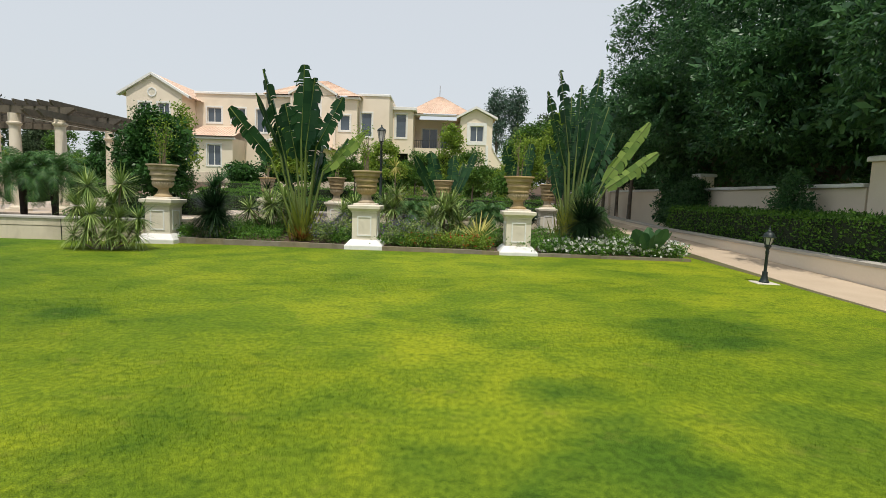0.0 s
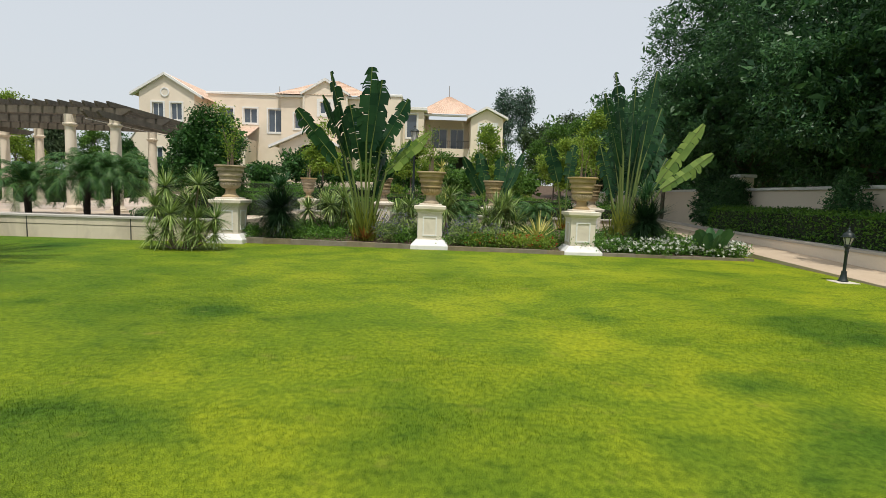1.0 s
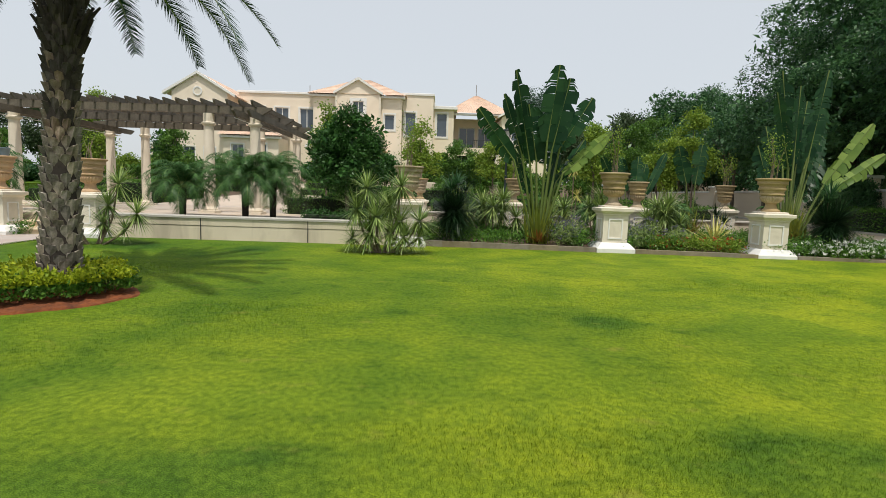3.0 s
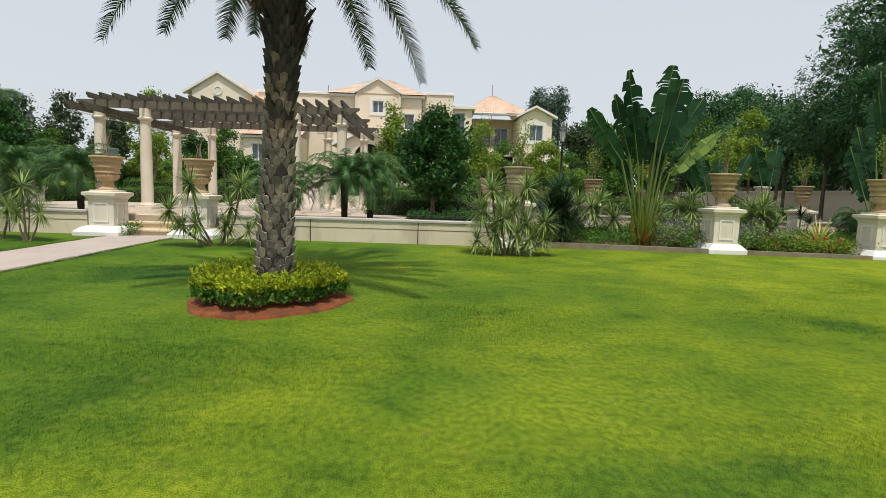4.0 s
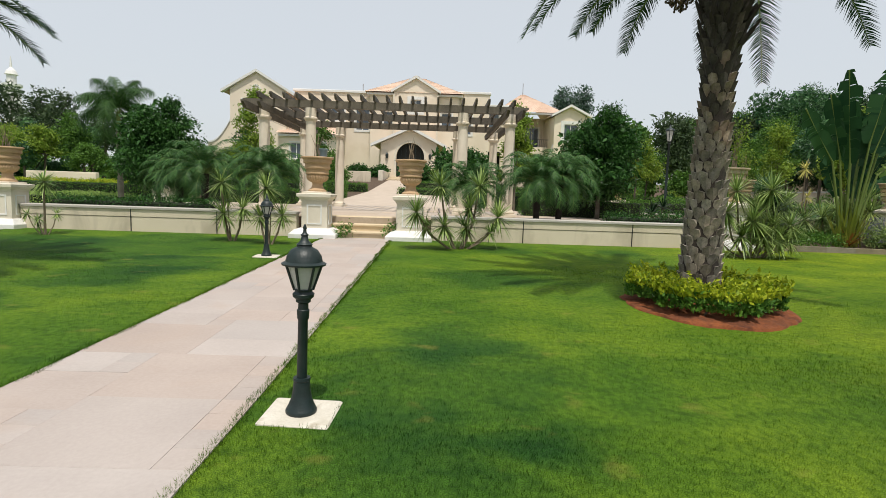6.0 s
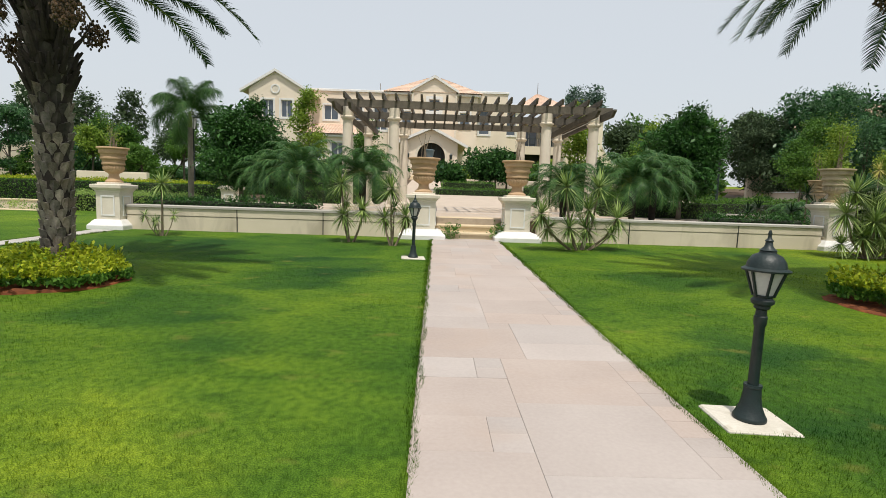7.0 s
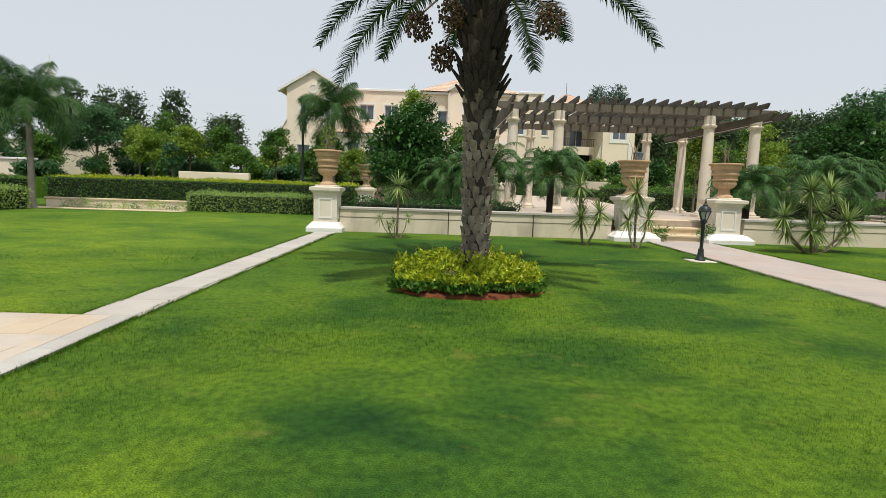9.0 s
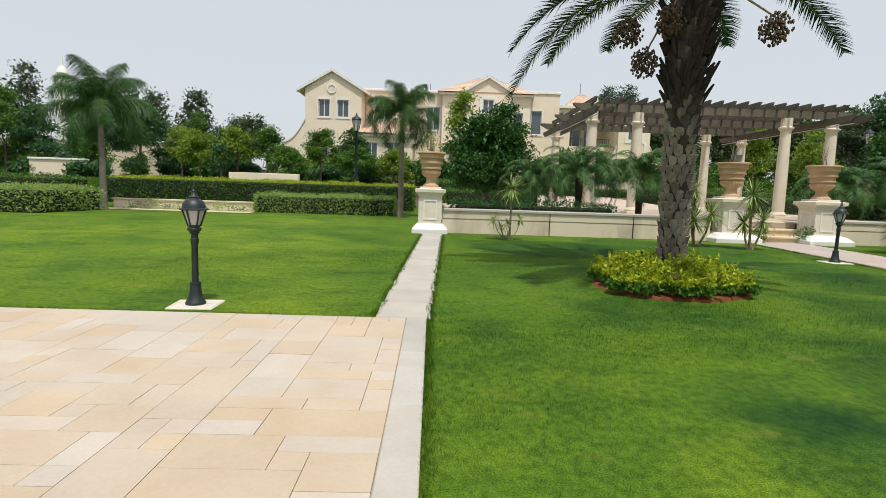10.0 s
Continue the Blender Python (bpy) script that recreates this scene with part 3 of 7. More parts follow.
def sloped_slab(name, x0, x1, y0, y1, z_of, thick, lift, mat, label, steps=12):
    g = Geo()
    for i in range(steps):
        a, b = y0 + (y1 - y0) * i / steps, y0 + (y1 - y0) * (i + 1) / steps
        za, zb = z_of(a) + lift, z_of(b) + lift
        g.add([(x0, a, za - thick), (x1, a, za - thick), (x1, b, zb - thick), (x0, b, zb - thick), (x0, a, za), (x1, a, za), (x1, b, zb), (x0, b, zb)],
              [(4, 5, 6, 7), (0, 1, 5, 4), (1, 2, 6, 5), (2, 3, 7, 6), (3, 0, 4, 7)])
    return setting(name, g, mat, label)


garden_path = sloped_slab("path_bed", PATH_X0 - 0.008, PATH_X1 + 0.008, -6, 13.85, lawn_z, 0.12, 0.004, M["path_joint"], "straight stone garden path laid in the lawn")
court = sloped_slab("pavement_court", -48, PAVE_X1 - 0.012, -8, PAVE_Y1 - 0.01, lawn_z, 0.12, 0.004, M["joint"], "paved court of mixed sandstone flags")
narrow_path = sloped_slab("path_narrow", NARROW[0] + 0.01, NARROW[1] - 0.01, PAVE_Y1 + 0.01, 13.3, lawn_z, 0.12, 0.004, M["joint"], "narrow path of pale grey slabs")
narrow_path.data.transform(Matrix.Translation((0, 0, 0)) @ Matrix(((1, NARROW_DRIFT, 0, -NARROW_DRIFT * PAVE_Y1), (0, 1, 0, 0), (0, 0, 1, 0), (0, 0, 0, 1))))

# raised grass bank behind the western hedge
def bank_z(y):
    return 1.14 + 0.035 * (y - 25.7)


def west_z(x, y):
    return bank_z(y) if -43.2 < x < -30.0 and 25.7 < y < 37.5 else ground_z(y)


sloped_slab("ground_bank_west", -43.2, -30.0, 25.7, 37.7, bank_z, 1.3, 0.0, M["lawn"], "raised sunny grass bank behind the hedge", 8)
# drive on the far side of the beds, rising gently
def drive_z(y):
    return lawn_z(min(y, 9.5)) + 0.034 * max(0.0, y - 9.5)


sloped_slab("road_drive", 6.90, 8.45, -8, 46, drive_z, 0.4, 0.03, M["drive"], "narrow stone-paved drive beside the lawn", 30)
g = Geo()
for i in range(27):
    a, b = -8 + 2 * i, -6 + 2 * i
    top = lambda y: 0.36 + 0.009 * max(0, y - 9) + 0.02 * max(0, y - 20)
    g.add([(8.45, a, -0.4), (8.8, a, -0.4), (8.8, b, -0.4), (8.45, b, -0.4), (8.45, a, top(a)), (8.8, a, top(a)), (8.8, b, top(b)), (8.45, b, top(b))],
          [(4, 5, 6, 7), (0, 1, 5, 4), (1, 2, 6, 5), (2, 3, 7, 6), (3, 0, 4, 7)])
drive_wall = setting("wall_drive", g, M["house"], "low plastered kerb wall along the drive")
g = Geo()
for i in range(27):
    a, b = -8 + 2 * i, -6 + 2 * i
    za, zb = 0.362 + 0.009 * max(0, a - 9) + 0.02 * max(0, a - 20), 0.362 + 0.009 * max(0, b - 9) + 0.02 * max(0, b - 20)
    g.add([(8.42, a, za), (8.83, a, za), (8.83, b, zb), (8.42, b, zb), (8.42, a, za + 0.06), (8.83, a, za + 0.06), (8.83, b, zb + 0.06), (8.42, b, zb + 0.06)],
          [(4, 5, 6, 7), (0, 1, 5, 4), (1, 2, 6, 5), (2, 3, 7, 6), (3, 0, 4, 7)])
part("coping", g, M["concrete"], drive_wall)

# ---- terrace ----
DECK = 0.52
WALL_Y = 13.88
BAY_X = -7.55         # the terrace ends here and the planted bay begins


def terrace_wall(name, x0, x1, joints, label):
    """Low plastered wall: body, shadow groove, projecting cap, dark movement joints."""
    g = Geo().box(x0, x1, WALL_Y, WALL_Y + 0.25, -0.2, 0.36, 0.006)
    g.box(x0, x1, WALL_Y + 0.025, WALL_Y + 0.25, 0.36, 0.375)
    g.box(x0, x1, WALL_Y - 0.012, WALL_Y + 0.25, 0.375, 0.56, 0.008)
    w = setting(name, g, M["stucco"], label)
    part("coping", Geo().box(x0 - 0.01, x1 + 0.01, WALL_Y - 0.045, WALL_Y + 0.30, 0.562, 0.625, 0.015), M["concrete"], w)
    for x in joints:
        part("movement_joint", Geo().box(x - 0.011, x + 0.011, WALL_Y - 0.016, WALL_Y + 0.05, -0.1, 0.56), M["dark"], w)
    return w


terrace_wall("wall_terrace_west", -25.5, -18.6, (-22.75, -20.6), "low cream plastered terrace wall with grey coping")
terrace_wall("wall_terrace_east", -15.2, -7.9, (-12.85, -10.06), "low cream plastered terrace wall with grey coping")
# deck body and its paving
setting("floor_terrace", Geo().box(-25.3, BAY_X, WALL_Y + 0.6, 26, -0.2, DECK - 0.02), M["joint"], "raised terrace floor")
setting("floor_terrace_front_west", Geo().box(-25.3, PATH_X0 - 0.2, WALL_Y + 0.26, WALL_Y + 0.6, -0.2, DECK - 0.03), M["soil"], "planting strip behind the terrace wall")
setting("floor_terrace_front_east", Geo().box(PATH_X1 + 0.2, BAY_X, WALL_Y + 0.26, WALL_Y + 0.6, -0.2, DECK - 0.03), M["soil"], "planting strip behind the terrace wall")
setting("wall_bay_west", Geo().box(BAY_X - 0.12, BAY_X + 0.13, WALL_Y + 0.4, 22, -0.2, 0.58, 0.01), M["stucco"], "plastered return wall of the planted bay")
setting("wall_bay_north", Geo().box(BAY_X, 6.3, 21.0, 21.3, -0.2, 0.62, 0.01), M["stucco"], "plastered back wall of the planted bay")
setting("wall_bay_coping", Geo().box(BAY_X - 0.15, 6.35, 20.95, 21.35, 0.622, 0.69, 0.012), M["concrete"], "grey stone coping of the bay wall")
setting("floor_upper_terrace", Geo().box(BAY_X + 0.2, 6.3, 21.3, 30, -0.2, 0.5), M["joint"], "paved upper terrace")
sloped_slab("floor_upper_walk", -20.5, -12.8, 26.0, 58.6, lambda y: max(DECK + (y - 26) * 0.04, rise(y) + 0.06), 0.5, -0.01, M["deck"], "broad stone walk rising towards the house", 16)

# dark soil and litter under the planting of the upper garden
v, f = [], []
for j in range(13):
    y = 26.0 + 40 * j / 12
    for i in range(23):
        v.append((-46 + 60 * i / 22, y, ground_z(y) + 0.03))
f = [(j * 23 + i, j * 23 + i + 1, (j + 1) * 23 + i + 1, (j + 1) * 23 + i) for j in range(12) for i in range(22)]
setting("ground_upper_garden", (v, f), M["soil"], "soil of the upper garden planting", True)

v = [(x, y, ground_z(y) + 0.03) for y in (29.0, 34.0, 40.0, 48.0, 56.0, 62.0) for x in (10.8, 22.0, 36.0, 60.0)]
f = [(j * 4 + i, j * 4 + i + 1, (j + 1) * 4 + i + 1, (j + 1) * 4 + i) for j in range(5) for i in range(3)]
setting("ground_wood", (v, f), M["soil"], "leaf litter under the eastern wood", True)

# three stone steps between the pedestals
steps = thing("garden_steps", "three worn sandstone steps up to the terrace", "steps", (0, 0, 0))
for i, (y, z) in enumerate(((13.86, 0.17), (14.22, 0.345), (14.58, 0.52))):
    g = Geo().box(PATH_X0 - 0.12, PATH_X1 + 0.12, y, 14.95, z - 0.175, z - 0.055)
    g.box(PATH_X0 - 0.12, PATH_X1 + 0.12, y - 0.035, 14.95, z - 0.053, z, 0.018)
    part("step", g, M["step"], steps)


# kerb of the flower bed
bed_line = ((-7.3, 13.98), (-5.7, 13.90), (-3.75, 13.86), (-2.45, 13.72), (-0.3, 13.62), (1.6, 13.45), (4.4, 13.32), (6.45, 13.28))


def bed_y(x):
    for (a, p), (b, q) in zip(bed_line, bed_line[1:]):
        if x <= b:
            return p + (q - p) * (x - a) / (b - a)
    return bed_line[-1][1]


kerb = thing("bed_kerb", "low weathered stone kerb edging the flower bed", "kerb", (0, 0, 0))
for i in range(18):
    a, b = -7.3 + 13.75 * i / 18, -7.3 + 13.75 * (i + 1) / 18 - 0.004
    px = -2.02 if a < 0 else 2.05
    if a < px + 0.505 and b > px - 0.505:
        a, b = (a, min(b, px - 0.505)) if a < px - 0.52 else (max(a, px + 0.505), b)
        if b - a < 0.05:
            continue
    ya, yb = bed_y(a), bed_y(b)
    h = 0.15 - 0.10 * i / 18 + random.uniform(-0.008, 0.008)
    v = [(a, ya, -0.1), (b, yb, -0.1), (b, yb + 0.16, -0.1), (a, ya + 0.16, -0.1), (a, ya, h), (b, yb, h), (b, yb + 0.16, h), (a, ya + 0.16, h)]
    part("kerb_stone", (v, [(4, 5, 6, 7), (0, 1, 5, 4), (1, 2, 6, 5), (2, 3, 7, 6), (3, 0, 4, 7)]), M["kerb"], kerb)

# soil of the bay
v, f, nx, ny = [], [], 30, 16
for j in range(ny + 1):
    for i in range(nx + 1):
        x = -7.4 + 13.8 * i / nx
        y = bed_y(x) + 0.15 + (20.98 - bed_y(x) - 0.15) * j / ny
        v.append((x, y, 0.05 + 0.20 * min(1, j / 6) + 0.05 * noise.noise((x * 1.3, y * 1.3, 0))))
f = [(j * (nx + 1) + i, j * (nx + 1) + i + 1, (j + 1) * (nx + 1) + i + 1, (j + 1) * (nx + 1) + i) for j in range(ny) for i in range(nx)]
setting("ground_flower_bed", (v, f), M["soil"], "dark soil of the flower bed", True)


# ---- boundary walls ----
g = Geo().box(10.5, 10.75, 13.0, 46, -0.2, 2.02, 0.01)
g.box(10.47, 10.5, 13.0, 46, 1.18, 1.22)
bw = setting("wall_boundary_east", g, M["house"], "plastered boundary wall with a projecting coping")
part("coping", Geo().box(10.40, 10.85, 13.0, 46, 2.022, 2.12, 0.02), M["white"], bw)
for y, w, top in ((12.2, 1.1, 2.62), (21.4, 0.6, 2.56), (33, 0.6, 2.3)):
    pier = part("pier", Geo().box(10.35, 10.9, y - w / 2, y + w / 2, -0.2, top, 0.01), M["house"], bw)
    part("pier_cap", Geo().box(10.27, 10.98, y - w / 2 - 0.08, y + w / 2 + 0.08, top + 0.002, top + 0.13, 0.03), M["white"], pier)
g = Geo().box(10.5, 10.75, -8, 11.64, -0.2, 2.02, 0.01)
setting("wall_boundary_south", g, M["house"], "plastered boundary wall")
bw = setting("wall_boundary_west", Geo().box(-90, -43.2, 37.8, 38.05, 0, 3.75, 0.01), M["stucco"], "tall plastered boundary wall behind the trees")
part("coping", Geo().box(-90, -43.1, 37.7, 38.15, 3.752, 3.88, 0.02), M["white"], bw)
setting("wall_boundary_far_east", Geo().box(9, 26, 45.7, 46.0, 0, 3.6, 0.01), M["house"], "plastered wall seen behind slim trunks")


# ---- pedestals and urns ----
def pedestal(at, turn, label, foot=1.0):
    """Square plastered pedestal: painted plinth, shaft with framed panels, moulded cap. At its base centre."""
    t = thing("pedestal", label, "pedestal", at, "garden pedestals", turn)
    g = Geo().lathe([(0.50 * foot, -0.15), (0.50 * foot, 0.10), (0.49 * foot, 0.12), (0.46 * foot, 0.15), (0.40 * foot, 0.22), (0.36, 0.26)], square=True)
    part("plinth", g, M["white"], t, "white painted plinth")
    g = Geo().lathe([(0.325, 0.255), (0.325, 0.98), (0.335, 0.985), (0.335, 1.0)], square=True)
    part("shaft", g, M["ped"], t)
    g = Geo().lathe([(0.345, 1.0), (0.345, 1.03), (0.37, 1.05), (0.40, 1.09), (0.425, 1.10), (0.43, 1.175), (0.42, 1.185), (0.30, 1.20), (0.30, 1.235), (0.27, 1.245)], square=True)
    part("cap", g, M["ped"], t)
    for k in range(4):
        m = Matrix.Rotation(k * math.pi / 2, 4, "Z")
        g = Geo()
        for x0, x1, z0, z1 in ((-0.19, -0.155, 0.36, 0.90), (0.155, 0.19, 0.36, 0.90), (-0.155, 0.155, 0.36, 0.395), (-0.155, 0.155, 0.865, 0.90)):
            g.box(x0, x1, -0.343, -0.324, z0, z1)
        part("panel_frame", g, M["white"], t, "raised white panel frame", m=m)
    return t


def urn(at, label, mat, wide=1.0):
    """Classical planter: foot, fluted bowl, banded neck and rolled rim, with soil."""
    t = thing("urn", label, "urn", at, "garden urns", 0.0, 1.0)
    w = wide
    foot = [(0.25 * w, 0.0), (0.25 * w, 0.035), (0.22 * w, 0.05), (0.175 * w, 0.09), (0.145 * w, 0.15), (0.14 * w, 0.20), (0.155 * w, 0.225), (0.17 * w, 0.235)]
    part("foot", Geo().lathe(foot, 28), mat, t, smooth=True)
    g = Geo()
    prof = [(0.16, 0.23), (0.21, 0.25), (0.255, 0.285), (0.285, 0.325), (0.295, 0.36), (0.29, 0.395), (0.275, 0.41)]
    n = 48
    k0 = len(g.v)
    v = []
    for r, z in prof:
        for i in range(n):
            rr = w * r * (1 + (0.04 if i % 2 else -0.025) * (1 if 0.24 < z < 0.40 else 0))
            v.append((rr * math.cos(2 * math.pi * i / n), rr * math.sin(2 * math.pi * i / n), z))
    f = [(j * n + i, j * n + (i + 1) % n, (j + 1) * n + (i + 1) % n, (j + 1) * n + i) for j in range(len(prof) - 1) for i in range(n)]
    g.add(v, f)
    part("bowl", g, mat, t)
    neck = [(0.27, 0.405), (0.275, 0.425), (0.315, 0.43), (0.325, 0.445), (0.32, 0.475), (0.305, 0.485), (0.312, 0.555), (0.35, 0.565), (0.36, 0.585), (0.355, 0.615), (0.335, 0.63), (0.345, 0.69), (0.385, 0.705), (0.395, 0.725), (0.385, 0.755), (0.395, 0.80)]
    part("neck", Geo().lathe([(r * w, z) for r, z in neck], 32), mat, t, smooth=True)
    rim = [(0.39, 0.798), (0.43, 0.815), (0.448, 0.825), (0.45, 0.848), (0.44, 0.86), (0.37, 0.86), (0.355, 0.84), (0.33, 0.78)]
    part("rim", Geo().lathe([(r * w, z) for r, z in rim], 32), mat, t, smooth=True)
    part("soil", Geo().lathe([(0.33 * w, 0.74), (0.33 * w, 0.80), (0.2 * w, 0.82)], 20), M["soil"], t, "dry dark potting soil")
    return t


def twigs(at, n, height, spread, label, leafy=0.0, leaf="tree_light"):
    """Bare or sparse plant in an urn."""
    t = thing("potted_plant", label, "plant", at, "urn plants")
    g, tips = Geo(), []
    for i in range(n):
        a = random.uniform(0, 6.28)
        h = height * random.uniform(0.55, 1.0)
        s = spread * random.uniform(0.3, 1)
        b = (0.08 * math.cos(a), 0.08 * math.sin(a), 0)
        mid = (s * 0.35 * math.cos(a + 0.4), s * 0.35 * math.sin(a + 0.4), h * 0.55)
        tip = (s * math.cos(a), s * math.sin(a), h)
        g.tube([b, mid, tip], [0.010, 0.008, 0.003], 5)
        tips += [mid, tip]
    part("stem", g, M["dead"], t)
    if leafy:
        c = np.repeat(np.array(tips), int(leafy), 0)
        c = c + RNG.normal(size=c.shape) * np.array([0.10, 0.10, 0.14])
        part("foliage", quads("foliage", leaf_quads(c, RNG.normal(size=c.shape), 0.07, 0.03, 0.5), M[leaf]), None, t)
    return t


PED = "square cream plastered pedestal with framed panels and white plinth"
URN = "weathered sandstone-coloured cast urn on a plastered pedestal"
URN2 = "warm terracotta-toned cast urn on a plastered pedestal"
ped_spots = [(-2.02, 14.20, 0.0, 1.0), (2.05, 13.95, -0.03, 1.0), (-7.48, 14.15, 0.0, 1.0), (-18.10, 13.98, 0.0, 0.98), (-15.74, 13.98, 0.0, 0.98), (-25.80, 13.92, 0.0, 0.88),
             (-3.92, 19.6, 0.03, 0.9), (4.0, 19.8, 0.03, 0.9), (0.05, 18.0, 0.0, 0.95), (-7.5, 22.6, 0.02, 0.9), (-25.8, 21.4, 0.02, 0.9)]
for i, (x, y, z, s) in enumerate(ped_spots):
    p = pedestal((x, y, z), 0.0, PED, 1.18 if i in (3, 4) else 1.0)
    p.scale = (s, s, 0.98 if i < 3 else 0.92)
    warm = i in (3, 4, 5)
    top = z + 1.245 * p.scale[2]
    urn((x, y, top), URN2 if warm else URN, M["terracotta"] if warm else M["urn"], 0.90 if i < 5 else 0.80)
    if i in (0, 1, 2, 6, 7):
        twigs((x, y, top + 0.8), 9, 1.15, 0.28, "leafy slender-stemmed shrub growing in an urn", 20 if i in (0, 1, 7) else 26)
    elif i in (3, 4, 9, 10):
        twigs((x, y, top + 0.8), 7, 0.75, 0.20, "bare dry stems standing in an urn")
    elif i == 5:
        twigs((x, y, top + 0.8), 11, 0.6, 0.22, "dry grassy stems with a few leaves in an urn", 6)
bucket = thing("bucket", "small blue-grey plastic bucket standing in an urn", "bucket", (-17.98, 14.05, 2.02))
part("body", Geo().lathe([(0.09, 0), (0.12, 0.17), (0.128, 0.18), (0.128, 0.2), (0.11, 0.195)], 18), material("blue_grey_plastic", (0.16, 0.22, 0.26), (0.2, 0.27, 0.31), 5, 0.5, bump=0.0), bucket, smooth=True)


# ---- pergola ----
pergola = thing("pergola", "open pergola with dark timber beams on paired cream columns", "pergola", (0, 0, 0))
PX, PY = (-20.66, -19.18, -14.30, -12.78), (17.75, 22.75)
def column_geo():
    shaft = Geo().lathe([(0.18, 0.10), (0.183, 0.5), (0.178, 1.4), (0.160, 2.65), (0.158, 2.86)], 26)
    base = Geo().box(-0.27, 0.27, -0.27, 0.27, -0.02, 0.09, 0.01)
    base.lathe([(0.24, 0.09), (0.255, 0.12), (0.24, 0.155), (0.21, 0.165), (0.20, 0.2), (0.185, 0.215)], 26)
    cap = Geo().lathe([(0.158, 2.84), (0.175, 2.85), (0.19, 2.88), (0.225, 2.905), (0.228, 2.945), (0.195, 2.965), (0.172, 2.975), (0.172, 3.248)], 26)
    return build("shaft", shaft, M["column"], True), build("base", base, M["column"], True), build("capital", cap, M["column"], True)


c_shaft, c_base, c_cap = column_geo()
for y in PY:
    for x in PX:
        col = part("column", c_shaft, None, pergola, m=Matrix.Translation((x, y, DECK)))
        part("base", c_base, None, col)
        part("capital", c_cap, None, col)
BEAM = DECK + 3.01


def beam_mesh(name, length, w, h, slope):
    """A timber along x with raked ends, the lower edge shorter than the upper."""
    v = []
    for y in (-w / 2, w / 2):
        v += [(-length / 2 + slope, y, 0), (length / 2 - slope, y, 0), (length / 2, y, h * 0.75), (length / 2, y, h), (-length / 2, y, h), (-length / 2, y, h * 0.75)]
    f = [(0, 1, 2, 3, 4, 5), (11, 10, 9, 8, 7, 6)] + [(i, i + 6, (i + 1) % 6 + 6, (i + 1) % 6) for i in range(6)]
    return build(name, (v, f), M["wood"])


side = beam_mesh("side_beam", 7.6, 0.09, 0.20, 0.25)
for x in (PX[0], PX[1], PX[2], PX[3]):
    if x in (PX[0], PX[3]):
        for d in (-0.235, 0.235):
            part("side_beam", side, None, pergola, m=pose(x + d, 20.25, BEAM + 0.042, 0, 0, 90))
front = beam_mesh("cross_beam", 9.1, 0.14, 0.23, 0.28)
for y in (17.72, 20.25, 22.78):
    part("cross_beam", front, None, pergola, m=pose(-16.77, y, BEAM + 0.244, 0, 0, 0))
raft = beam_mesh("rafter", 6.0, 0.065, 0.165, 0.10)
for i in range(21):
    part("rafter", raft, None, pergola, m=pose(-20.72 + i * 0.40, 20.25, BEAM + 0.476, 0, 0, 90))
for x in (PX[0], PX[3]):
    part("light_conduit", Geo().tube([(x - 0.22, 16.6, BEAM - 0.02), (x - 0.22, 23.9, BEAM - 0.02)], 0.012, 6), M["white"], pergola, "thin pale conduit under the beam")

